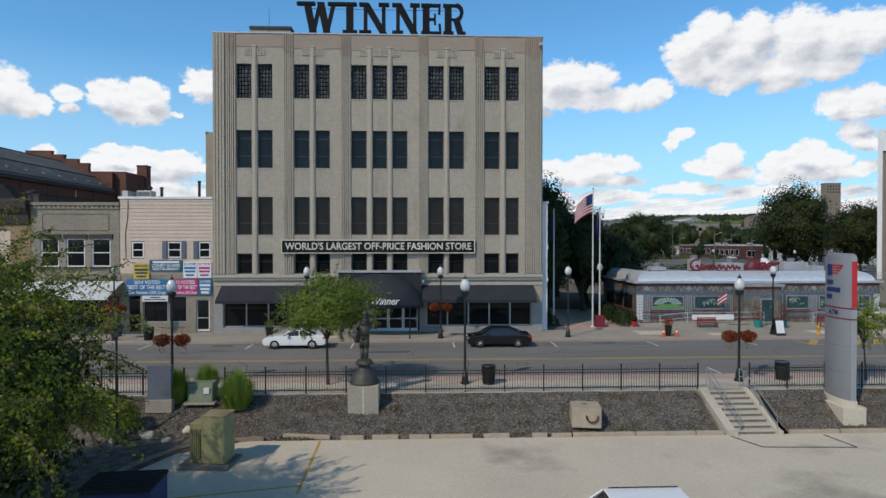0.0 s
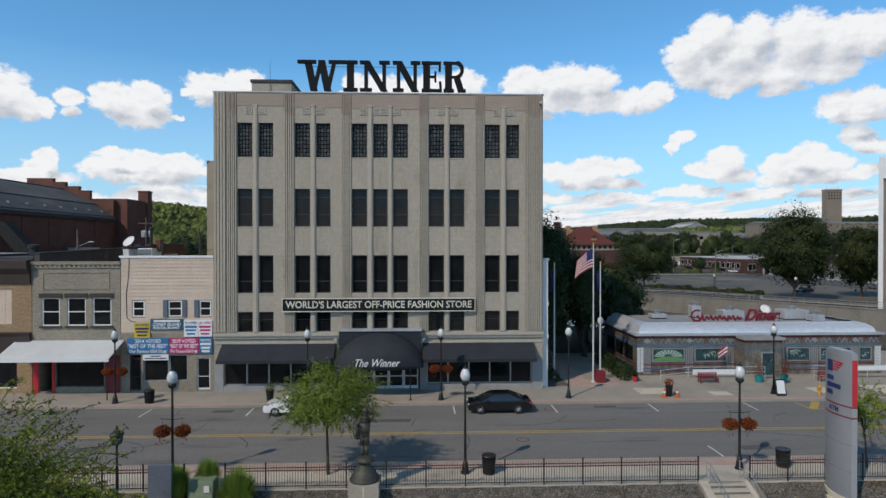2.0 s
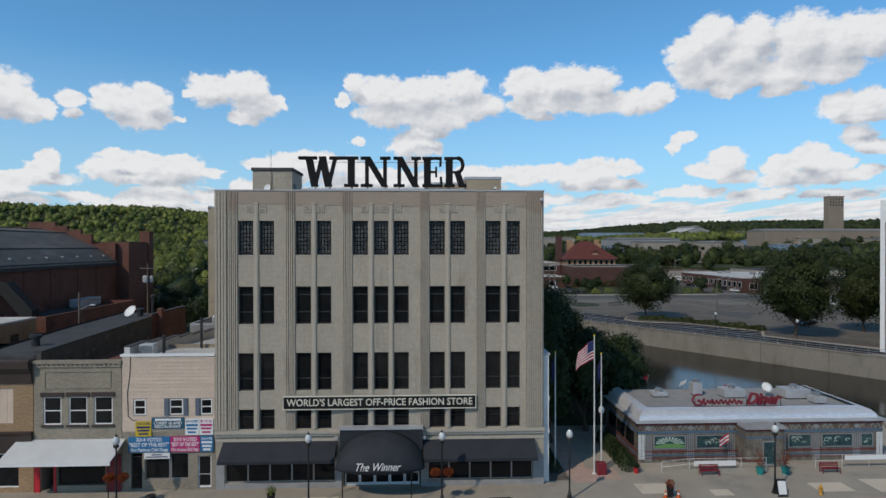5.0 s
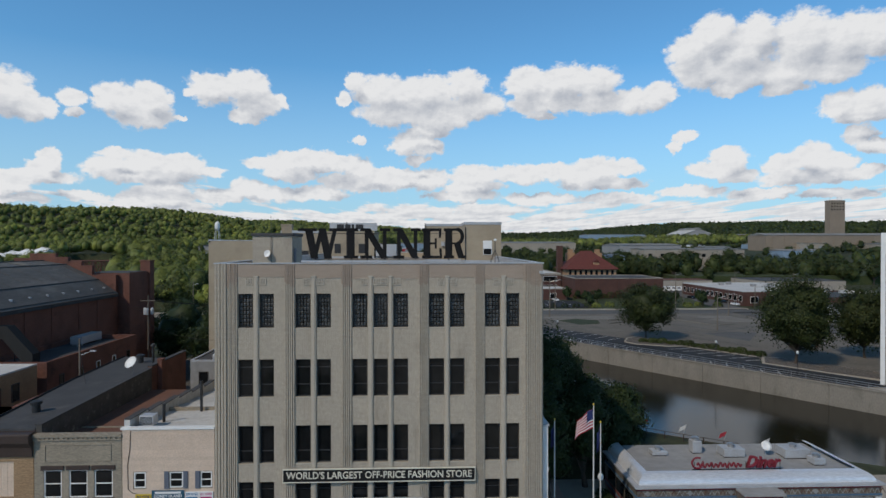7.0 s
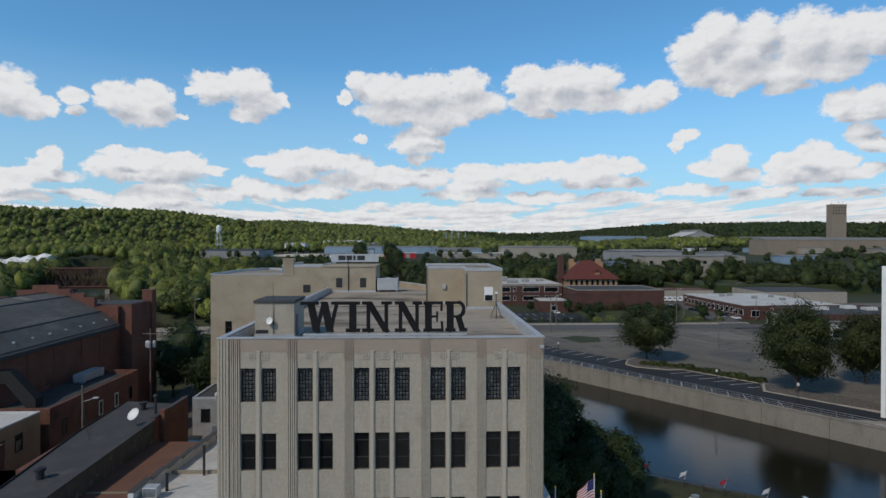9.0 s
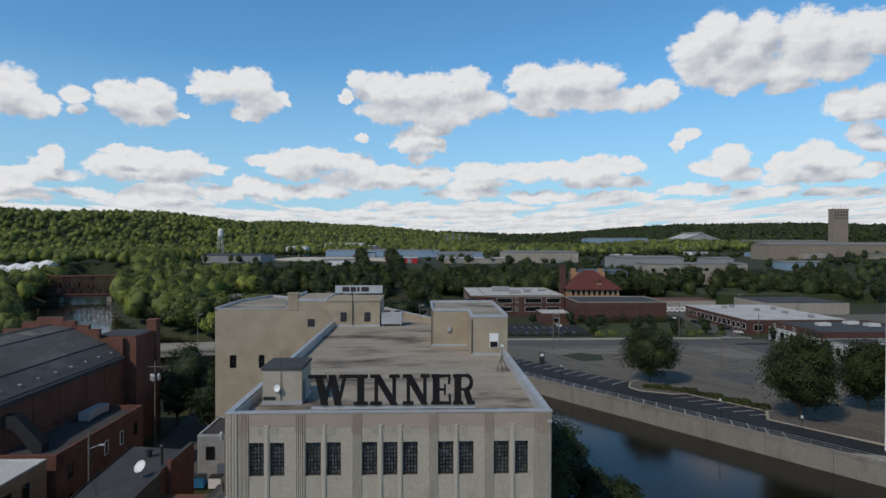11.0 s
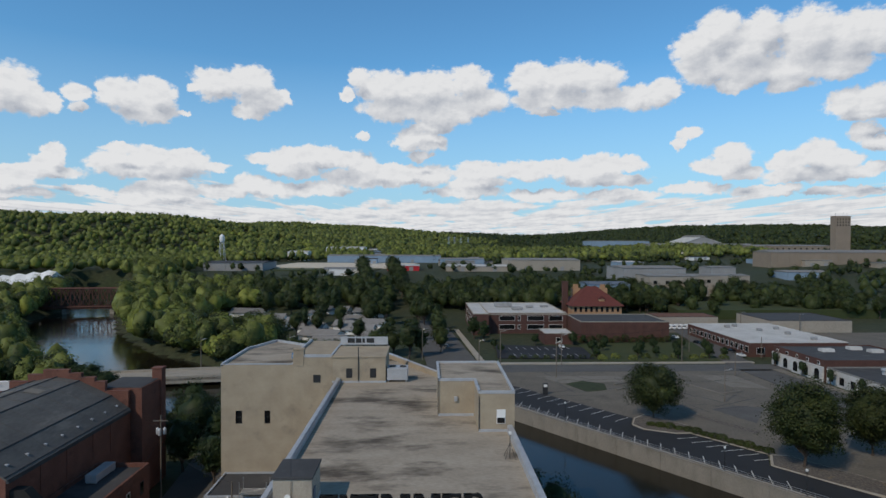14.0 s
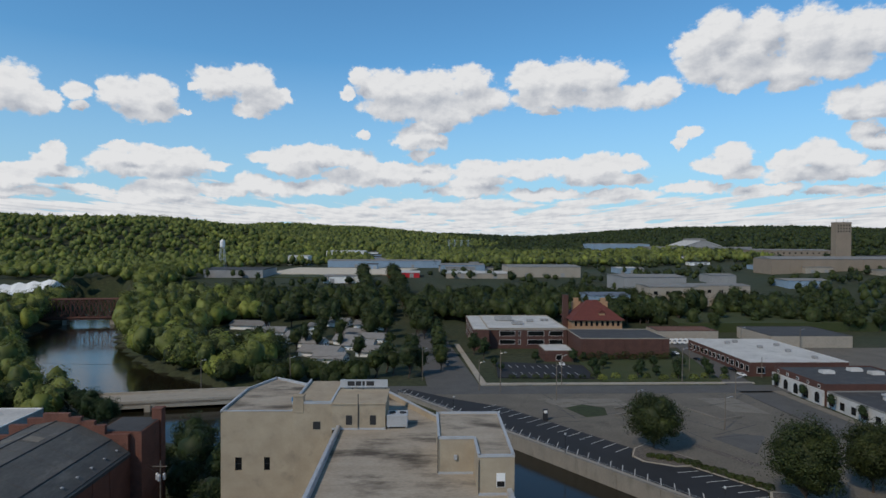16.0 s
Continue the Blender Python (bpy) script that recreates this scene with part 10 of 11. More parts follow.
shed("grey_works_shed", "grey works shed with a dark roof", -238, -175, 640, 60, 25.0, M["grey_wall"], M["tar"])
shed("white_works_hall", "broad white metal hall of the far works", -175, -108, 1050, 50, 37, M["white"], M["white_roof"])
shed("white_tank_house", "small white building beside the works hall", -208, -178, 900, 30, 32, M["white"], M["white_roof"])
shed("long_blue_shed", "long light blue metal shed", -140, 22, 850, 40, 27.5, M["blue_wall"], M["grey_roof"], 1.5, 0)
shed("red_store", "store with a bright red front and white roof", -42, -7, 650, 45, 22.0, M["red"], M["white_roof"], 0.8)
shed("blue_shed", "mid-sized blue metal shed beyond the trees", 19, 76, 760, 40, 26, M["blue_wall"], M["grey_roof"])
shed("white_roofed_shed", "broad shed with a white roof", 22, 93, 640, 55, 22.0, M["pale_wall"], M["white_roof"], 0.8)
shed("pale_shed", "long pale grey shed beyond the street", 93, 174, 660, 60, 28.5, M["pale_wall"], M["grey_roof"], 1.5, 0)
shed("far_blue_shed", "long far blue metal works shed", 398, 537, 1400, 80, 50, M["blue_wall"], M["grey_roof"])
shed("far_grey_mill", "very long grey mill below the ridge", 480, 720, 1250, 70, 43, M["grey_wall"], M["grey_roof"], 3)
shed("windowed_mill", "pale mill building with rows of windows", 560, 705, 1000, 60, 43, M["tower_wall"], M["grey_roof"], 2, 14)
shed("steel_plant", "long pinkish steel plant hall", 411, 604, 690, 40, 37.5, M["tower_wall"], M["grey_roof"], 3, 0)
shed("blue_roofed_depot", "light blue metal depot below the plant", 350, 392, 560, 30, 20.5, M["blue_wall"], M["grey_roof"])
shed("grey_workshop", "range of low grey workshops", 176, 232, 520, 50, 26, M["grey_wall"], M["grey_roof"])
shed("pale_workshop", "row of pale tan workshops", 172, 210, 450, 30, 23, M["pale_wall"], M["grey_roof"], 0.8, 4)
shed("tan_plant_wing", "lower tan hall beside the steel plant", 500, 560, 610, 50, 27, M["pale_wall"], M["grey_roof"])
shed("yellow_workshop", "pale yellow low building with windows", 214, 262, 470, 26, 22.5, M["pale_wall"], M["grey_roof"], 0.8, 5)
shed("dark_plant_shed", "long dark grey plant shed beside the tower", 690, 800, 860, 60, 36, M["grey_wall"], M["tar"], 2, 0)
shed("blue_gable_shed", "small light blue gabled shed", 120, 150, 430, 30, 18, M["blue_wall"], M["slate_blue"])
rng = random.Random(21)
for k in range(48):
    x, y = rng.uniform(-230, 560), rng.uniform(540, 1250)
    if abs(x + 30) < 30:
        continue
    w, d = rng.uniform(14, 40), rng.uniform(14, 30)
    shed("small_works", "small pale works building among trees", x, x + w, y, d, float(relief(x, y)) + rng.uniform(5, 9), rng.choice((M["pale_wall"], M["grey_wall"], M["white"], M["blue_wall"])), rng.choice((M["grey_roof"], M["white_roof"], M["tar"])), 1.2)
# the gabled white mill hall: a broad main roof with a raised monitor, and lower aisles
av = thing("gabled_hall", "great pale grey mill hall with a raised ridge monitor", "industrial building", (614, 1290, 0), "far works")
bm = bmesh.new()
extrude_xz(bm, [(-40, 15), (40, 15), (40, 47), (0, 60), (-40, 47)], 0, 90)
part("hall", bm, M["grey_wall"], av)
for sd in (-1, 1):
    bm = bmesh.new()
    pts = [(sd * 42, 46.6), (sd * 6, 58.4), (sd * 6, 59.4), (sd * 42, 47.6)]
    extrude_xz(bm, pts if sd < 0 else pts[::-1], -1.0, 91)
    bmesh.ops.recalc_face_normals(bm, faces=bm.faces)
    part("roof", bm, M["white_roof"], av)
    bm = bmesh.new()
    box(bm, sd * 62 if sd < 0 else 42.2, -42.2 if sd < 0 else 62, 4, 86, 15, 38)
    part("aisle", bm, M["pale_wall"], av)
bm = bmesh.new()
extrude_xz(bm, [(-6, 58), (6, 58), (6, 62), (0, 64), (-6, 62)], -0.5, 90.5)
part("monitor", bm, M["grey_roof"], av)
for k in range(5):
    bm = bmesh.new()
    box(bm, -34 + 14.4 * k, -24 + 14.4 * k, -0.5, -0.02, 18, 40)
    part("door", bm, M["white"], av)
# the tall tower of the works
tt = thing("works_tower", "tall square tan works tower", "tower", (534, 745, 0))
bm = bmesh.new()
box(bm, -9.8, 9.8, -5, 5, 8, 82)
part("shaft", bm, M["tower_wall"], tt)
bm = bmesh.new()
box(bm, -10.1, 10.1, -5.3, 5.3, 82, 83.4)
part("crown", bm, M["tower_wall"], tt)
for k in range(5):
    for j in range(3):
        wall_window(tt, -7.4 + 3.7 * k, 70.5 + 3.8 * j, 72.6 + 3.8 * j, 1.6, -5)
bm = bmesh.new()
box(bm, 9.82, 11.0, -3, 2, 62, 72)
part("stair_cage", bm, M["grey_wall"], tt)
for x in (-9, 4, 11):
    bm = bmesh.new()
    tube(bm, (x * 0.75, 0, 83.4), (x * 0.75, 0, 87.5), 0.2, n=5)
    part("mast", bm, M["steel"], tt)
# water tower on a lattice frame
wtw = thing("water_tower", "white water tank on lattice legs", "water tower", (-272, 800, 15))
for sx in (-1, 1):
    for sy in (-1, 1):
        bm = bmesh.new()
        tube(bm, (4 * sx, 4 * sy, 0), (2.0 * sx, 2.0 * sy, 32), 0.45, n=6)
        part("leg", bm, M["flashing"], wtw)
for z in (8, 16, 24):
    r = 4 - z / 16
    bm = bmesh.new()
    for a, b_ in (((-1, -1), (1, -1)), ((1, -1), (1, 1)), ((1, 1), (-1, 1)), ((-1, 1), (-1, -1))):
        tube(bm, (a[0] * r, a[1] * r, z), (b_[0] * r, b_[1] * r, z), 0.2, n=5)
    part("brace", bm, M["flashing"], wtw)
bm = bmesh.new()
lathe(bm, [(0.5, 30), (2.8, 32), (3.3, 34), (3.3, 39), (2.4, 41), (0.3, 42.5)], n=18)
part("tank", bm, M["white"], wtw)
# pylons
def pylon(x, y, h):
    ob = thing("power_pylon", "grey lattice power pylon", "pylon", (x, y, float(relief(x, y))), "power pylons")
    bm = bmesh.new()
    for sx in (-1, 1):
        for sy in (-1, 1):
            tube(bm, (3 * sx, 3 * sy, 0), (0.5 * sx, 0.5 * sy, h), 0.3, n=4)
    for k in range(6):
        z, r = h * k / 6, 3 - 2.5 * k / 6
        z2, r2 = h * (k + 1) / 6, 3 - 2.5 * (k + 1) / 6
        tube(bm, (-r, -r, z), (r2, -r2, z2), 0.18, n=4)
        tube(bm, (r, -r, z), (-r2, -r2, z2), 0.18, n=4)
    for z in (0.7, 0.82, 0.94):
        tube(bm, (-5, 0, h * z), (5, 0, h * z), 0.25, n=4)
    part("lattice", bm, M["steel"], ob)
for x in (54, 68, 84, 102):
    pylon(x, 1300 + x, 34)
# white tent-like roof and the rusty truss bridge upstream
tn = thing("white_tent_hall", "large white tent-roofed hall among trees", "building", (-326, 492, float(relief(-326, 492))), turn=-8)
bm = bmesh.new()
extrude_yz(bm, [(-15, -3), (15, -3), (15, 6), (-15, 6)], -26, 26)
part("wall", bm, M["white_roof"], tn)
bm = bmesh.new()
for k in range(4):
    x0, x1 = -27 + 13.5 * k, -13.5 + 13.5 * k
    top = 10.5 + 1.4 * k
    e = [bm.verts.new(p) for p in ((x0, -16, 6.1), (x1, -16, 6.1), (x1, 16, 6.1), (x0, 16, 6.1))]
    ridge = [bm.verts.new(p) for p in ((x0, 0, top), ((x0 + x1) / 2, 0, top + 2.4), (x1, 0, top + 1.2))]
    bm.faces.new((e[0], e[1], ridge[2], ridge[1], ridge[0]))
    bm.faces.new((e[2], e[3], ridge[0], ridge[1], ridge[2]))
    bm.faces.new((e[3], e[0], ridge[0]))
    bm.faces.new((e[1], e[2], ridge[2]))
    bm.faces.new(e[::-1])
part("canopy", bm, M["white"], tn)
tb = thing("truss_bridge", "rusty steel truss bridge on stone piers", "bridge", (-256, 425, 0), turn=8)
for s in (-3, 3):
    for k in range(17):
        x0, x1 = -60 + 6 * k, -54 + 6 * k
        for name, a, b_, r in (("chord", (x0, s, 2.0), (x1, s, 2.0), 0.6), ("chord", (x0, s, 15.0), (x1, s, 15.0), 0.55), ("post", (x0, s, 2.0), (x0, s, 15.0), 0.35),
                               ("diagonal", (x0, s, 2.0), (x1, s, 15.0), 0.3), ("diagonal", (x1, s, 2.0), (x0, s, 15.0), 0.3)):
            part(name, tube(bmesh.new(), a, b_, r, n=5), M["rust"], tb)
bm = bmesh.new()
box(bm, -60, 42, -3, 3, 0.6, 1.9)
part("deck", bm, M["rust"], tb)
for k in range(3):
    bm = bmesh.new()
    box(bm, -31 + 31 * k, -28 + 31 * k, -2.5, 2.5, -5.5, 1.0)
    part("pier", bm, M["concrete"], tb)
# yards and small car parks beyond the river
slab("school_lot", [(30, 250), (71, 248), (73, 274), (33, 282)], -1.0, 0.10, M["asphalt_new"], "dark school car park", "parking lot")
bm = bmesh.new()
for k in range(9):
    strip(bm, (38.5 + 3.4 * k, 268), (38.0 + 3.4 * k, 274), 0.2, 0.115)
    strip(bm, (38.5 + 3.4 * k, 253.5), (38.0 + 3.4 * k, 259), 0.2, 0.115)
solid("school_bay_lines", bm, M["white_line"], "white bay lines in the school car park", "road marking", kind="structure")
slab("school_walk", [(21.5, 237), (135, 239), (135, 241), (24, 240), (18, 330), (15.5, 330)], -1.0, 0.16, M["concrete"], "concrete pavement round the school", "pavement")
slab("park_lawn", [(160, 370), (330, 376), (330, 432), (170, 424)], -2.0, 6.2, M["grass"], "green park lawn", "lawn")
slab("school_lawn", [(73, 243), (134, 243), (134, 288), (73, 284)], -1.0, 0.02, M["grass"], "green lawn before the hall", "lawn")
slab("depot_yard", [(187, 170), (330, 170), (330, 318), (187, 318)], -1.0, 0.03, M["far_lot"], "grey depot yard", "parking lot")
slab("van_yard", [(123, 320), (189, 318), (189, 342), (123, 342)], -1.0, 0.03, M["far_lot"], "grey van yard", "parking lot")
slab("works_yard", [(-190, 690), (-40, 690), (-10, 830), (-180, 840)], 8.0, 18.2, M["lot"], "pale dusty works yard", "yard")
slab("works_lawn", [(-170, 640), (-60, 640), (-50, 688), (-170, 688)], 5.0, 17.4, M["grass"], "bright green field", "lawn")

# street poles beyond the river
for x, y, h in ((28, 226, 16), (20, 228, 12), (47, 214, 14), (54, 236, 13), (105, 240, 15), (92, 180, 11), (70, 196, 9), (-2, 245, 14), (114, 215, 9), (143, 248, 9), (-55, 238, 12), (-88, 232, 12), (118, 262, 10), (172, 318, 12), (205, 318, 11)):
    o = thing("street_pole", "tall thin wooden street pole", "utility pole", (x, y, 0.05), "far street poles")
    bm = bmesh.new()
    tube(bm, (0, 0, 0), (0, 0, h), 0.2, 0.13, n=8)
    part("pole", bm, M["wood_pole"], o)
    bm = bmesh.new()
    tube(bm, (0, 0, h - 1.2), (1.6, -0.4, h - 0.7), 0.06, n=5)
    bevel_box(bm, 1.4, 2.2, -0.6, -0.2, h - 0.75, h - 0.55, 0.03)
    part("lamp_arm", bm, M["steel"], o)
for a, b_, sg_ in (((-55, 238, 11.5), (-2, 245, 13.5), 1.2), ((-2, 245, 13.5), (54, 236, 12.5), 1.2), ((54, 236, 12.5), (105, 240, 14.5), 1.2), ((-88, 232, 11.5), (-55, 238, 11.5), 0.8), ((-150, 225, 12), (-88, 232, 11.5), 1.4)):
    wire(a, b_, sg_, 0.05)
tk = thing("ticket_kiosk", "dark parking pay kiosk at the lot", "kiosk", (38, 190, 0.1))
bm = bmesh.new()
bevel_box(bm, -0.8, 0.8, -0.4, 0.4, 0, 3.6, 0.05)
part("casing", bm, M["frame_dark"], tk)
bm = bmesh.new()
box(bm, -0.6, 0.6, -0.43, -0.405, 2.4, 3.3)
part("panel", bm, M["white"], tk)
# ---- trees ----
def unit(rng, n):
    p = rng.normal(size=(n, 3))
    return p / (np.linalg.norm(p, axis=1)[:, None] + 1e-9)


def leaf_faces(name, c, nor, size, material, seed=0):
    """Leaf faces at c that look along nor."""
    rng = np.random.default_rng(seed)
    n = len(c)
    nor = nor / (np.linalg.norm(nor, axis=1)[:, None] + 1e-9)
    a = np.cross(nor, rng.normal(size=(n, 3)))
    a /= np.linalg.norm(a, axis=1)[:, None] + 1e-9
    b = np.cross(nor, a)
    s = np.asarray(size).reshape(-1, 1) * np.ones((n, 1))
    v = np.stack([c - a * s, c - b * s * 0.62, c + a * s, c + b * s * 0.62 + nor * s * 0.15], 1).reshape(-1, 3)
    me = bpy.data.meshes.new(name)
    me.vertices.add(4 * n)
    me.vertices.foreach_set("co", v.ravel().astype(np.float32))
    me.loops.add(4 * n)
    me.loops.foreach_set("vertex_index", np.arange(4 * n, dtype=np.int32))
    me.polygons.add(n)
    me.polygons.foreach_set("loop_start", np.arange(0, 4 * n, 4, dtype=np.int32))
    me.update(calc_edges=True)
    me.materials.append(material)
    return me


def ball(level):
    """Corners and triangles of an icosphere."""
    bm = bmesh.new()
    bmesh.ops.create_icosphere(bm, subdivisions=level, radius=1.0)
    bm.verts.index_update()
    v = np.array([p.co[:] for p in bm.verts])
    f = np.array([[p.index for p in q.verts] for q in bm.faces])
    bm.free()
    return v, f


BALLS = {k: ball(k) for k in (1, 2, 3)}


def foliage(name, hearts, radii, level, c, nor, size, material, seed=0, lump=0.2):
    """One mesh of lumpy leafy masses at the hearts, clad in leaf faces at c that look along nor."""
    rng = np.random.default_rng(seed + 900)
    bv, bf = BALLS[level]
    m, k = len(hearts), len(bv)
    push = 1 + lump * rng.uniform(-1, 1, (m, k, 1))
    hv = (np.asarray(hearts)[:, None, :] + bv[None] * np.asarray(radii)[:, None, :] * push).reshape(-1, 3)
    hf = (bf[None] + (np.arange(m) * k)[:, None, None]).reshape(-1)
    n = len(c)
    nor = nor / (np.linalg.norm(nor, axis=1)[:, None] + 1e-9)
    a = np.cross(nor, rng.normal(size=(n, 3)))
    a /= np.linalg.norm(a, axis=1)[:, None] + 1e-9
    b = np.cross(nor, a)
    s = np.asarray(size).reshape(-1, 1) * np.ones((n, 1))
    lv = np.stack([c - a * s, c - b * s * 0.7, c + a * s, c + b * s * 0.7 + nor * s * 0.15], 1).reshape(-1, 3)
    me = bpy.data.meshes.new(name)
    v = np.concatenate([hv, lv])
    loops = np.concatenate([hf, np.arange(4 * n) + len(hv)])
    tri = len(hf) // 3
    me.vertices.add(len(v))
    me.vertices.foreach_set("co", v.ravel().astype(np.float32))
    me.loops.add(len(loops))
    me.loops.foreach_set("vertex_index", loops.astype(np.int32))
    me.polygons.add(tri + n)
    me.polygons.foreach_set("loop_start", np.concatenate([np.arange(tri) * 3, tri * 3 + np.arange(n) * 4]).astype(np.int32))
    me.polygons.foreach_set("use_smooth", np.concatenate([np.ones(tri, bool), np.zeros(n, bool)]))
    me.update(calc_edges=True)
    me.materials.append(material)
    return me


def crown_points(rng, centre, radii, clumps, per, ragged=0.55, lift=-0.35, airy=1.0):
    """Points on many small clumps that together fill an uneven crown, and the way each leaf looks."""
    d = unit(rng, clumps)
    d[:, 2] = np.maximum(d[:, 2], lift)
    far = (0.35 + 0.65 * rng.random((clumps, 1)) ** 0.6) * (1 - 0.25 * rng.random((clumps, 1)))
    cc = np.asarray(centre) + d * far * np.asarray(radii) * 0.80
    cr = np.mean(radii) * (0.16 + 0.16 * rng.random((clumps, 1))) * (1 + ragged * (rng.random((clumps, 1)) - 0.5)) * airy
    idx = np.repeat(np.arange(clumps), per)
    u = unit(rng, len(idx))
    p = cc[idx] + u * cr[idx] * np.array([1.15, 1.15, 0.8]) * (0.55 + 0.45 * rng.random((len(idx), 1)))
    nor = u + 0.7 * d[idx] + 0.45 * rng.normal(size=u.shape) + np.array([0, 0, 0.25])
    return p, nor, cc, cr


def tree(name, label, at, h, r, leaf, seed, clumps=60, per=60, leaf_size=0.16, trunk_h=0.3, squash=1.0, group="trees", airy=1.0, stout=0.028, lift=-0.35, heart=0):
    rng = np.random.default_rng(seed)
    ob = thing(name, label, "tree", at, group)
    bm = bmesh.new()
    th = h * trunk_h
    cz = th + (h - th) * 0.5
    rad = (r, r, (h - th) * 0.55 * squash)
    p, nor, cc, cr = crown_points(rng, (0, 0, cz), rad, clumps, per, lift=lift, airy=airy)
    r0 = stout * h
    lean = rng.normal(size=2) * 0.02 * h
    top = Vector((lean[0], lean[1], th * 1.15))
    tube(bm, (0, 0, -0.3), (lean[0] * 0.5, lean[1] * 0.5, th * 0.5), r0, r0 * 0.8, n=9)
    tube(bm, (lean[0] * 0.5, lean[1] * 0.5, th * 0.5), top, r0 * 0.8, r0 * 0.62, n=9)
    order = rng.permutation(len(cc))[: min(len(cc), 16)]
    for k in order:
        q = Vector(cc[k])
        m = top.lerp(q, 0.5) + Vector((0, 0, 0.06 * h))
        tube(bm, top, m, r0 * 0.42, r0 * 0.25, n=6, cap=False)
        tube(bm, m, q, r0 * 0.25, r0 * 0.06, n=5, cap=False)
    part("trunk", bm, M["bark"], ob)
    if heart:
        big = cc[rng.permutation(len(cc))[:heart]]
        mid = np.array([[0, 0, cz]])
        hearts = np.concatenate([mid, mid + (big - mid) * 0.80])
        sizes = np.concatenate([[[r * 0.52, r * 0.52, rad[2] * 0.55]], np.ones((len(big), 3)) * r * 0.20])
        me = foliage("crown", hearts, sizes, 2, p, nor, leaf_size * (0.7 + 0.6 * rng.random(len(p))), leaf, seed)
    else:
        me = leaf_faces("crown", p, nor, leaf_size * (0.7 + 0.6 * rng.random(len(p))), leaf, seed)
    o = new("crown", me)
    o.parent = ob
    return ob


# foreground crab-apple, street trees and the dark trees beside the store
def sprays(ob, rng, centre, radii, count, length, per, size, leaf, droop=0.25, low=-0.3):
    """Leafy twigs that reach out of the crown, each one bending outwards and down."""
    d = unit(rng, count)
    d[:, 2] = np.maximum(d[:, 2], low)
    base = np.asarray(centre) + d * np.asarray(radii) * (0.55 + 0.35 * rng.random((count, 1)))
    out = d * np.array([1, 1, 0.7]) + 0.5 * rng.normal(size=d.shape) * 0.6
    out /= np.linalg.norm(out, axis=1)[:, None]
    ln = length * (0.5 + 0.8 * rng.random((count, 1)))
    bm = bmesh.new()
    for k in range(count):
        p0, o, l = Vector(base[k]), Vector(out[k]), float(ln[k, 0])
        pipe(bm, [p0, p0 + o * l * 0.5, p0 + o * l + Vector((0, 0, -droop * l))], 0.012, 4)
    tagged(part("twig_wood", bm, M["bark"], ob), "", "", "", "stuff")
    idx = np.repeat(np.arange(count), per)
    u = rng.random((len(idx), 1))
    p = base[idx] + out[idx] * ln[idx] * u + np.array([0, 0, -1.0]) * droop * ln[idx] * u * u
    p = p + rng.normal(size=p.shape) * 0.10 * (1.1 - 0.6 * u)
    nor = rng.normal(size=p.shape) * 0.8 + np.array([0, 0, 0.9]) + 0.4 * out[idx]
    o = new("leaf_sprays", leaf_faces("leaf_sprays", p, nor, size * (0.7 + 0.6 * rng.random(len(p))), leaf, 5))
    o.parent = ob


g1 = tree("garden_tree", "leafy spreading garden tree with yellow-green tips", (-12.6, 14.4, -1.36), 9.9, 5.6, M["leaf_near"], 3, 340, 360, 0.046, 0.14, 1.05, "lot trees", 0.85)
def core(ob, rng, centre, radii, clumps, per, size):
    """Inner leaves of a dense crown, coloured dark for the shade inside it."""
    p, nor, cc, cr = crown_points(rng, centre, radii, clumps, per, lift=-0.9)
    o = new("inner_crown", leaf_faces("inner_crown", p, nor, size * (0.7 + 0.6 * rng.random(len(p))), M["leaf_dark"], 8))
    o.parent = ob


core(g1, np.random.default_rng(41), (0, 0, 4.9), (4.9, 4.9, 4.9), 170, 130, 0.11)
sprays(g1, np.random.default_rng(31), (0, 0, 5.6), (5.6, 5.6, 4.9), 460, 1.4, 72, 0.046, M["leaf_near"])
# unseen tree left of the view, added to shade the garden tree and lot
unseen_shade_tree = tree("garden_tree", "leafy spreading garden tree with yellow-green tips", (-20.5, 5.0, -1.36), 10.5, 5.6, M["leaf_near"], 14, 140, 110, 0.12, 0.14, 1.05, "lot trees", 0.9)
g2 = tree("garden_tree", "leafy spreading garden tree with yellow-green tips", (-15.2, 21.0, -1.36), 6.0, 3.8, M["leaf_near"], 9, 160, 260, 0.052, 0.12, 1.0, "lot trees", 0.85)
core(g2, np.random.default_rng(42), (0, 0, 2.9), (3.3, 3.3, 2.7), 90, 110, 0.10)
sprays(g2, np.random.default_rng(32), (0, 0, 3.3), (3.7, 3.7, 2.8), 160, 1.1, 60, 0.052, M["leaf_near"])
s1 = tree("street_tree", "young pale green street tree on the pavement", (-4.8, 31.6, 0), 6.1, 3.3, M["leaf_street"], 12, 150, 130, 0.052, 0.34, 1.05, "street trees", 0.62, 0.016)
sprays(s1, np.random.default_rng(33), (0, 0, 4.0), (2.8, 2.8, 1.9), 260, 1.0, 40, 0.052, M["leaf_street"], 0.12, -0.35)
s2 = tree("street_tree", "small pale green street tree by the fence", (24.6, 31.4, 0), 4.6, 1.6, M["leaf_street"], 6, 40, 80, 0.055, 0.38, 0.95, "street trees", 0.7, 0.012)
sprays(s2, np.random.default_rng(34), (0, 0, 3.2), (1.6, 1.6, 1.4), 60, 0.9, 30, 0.055, M["leaf_street"], 0.35, -0.4)
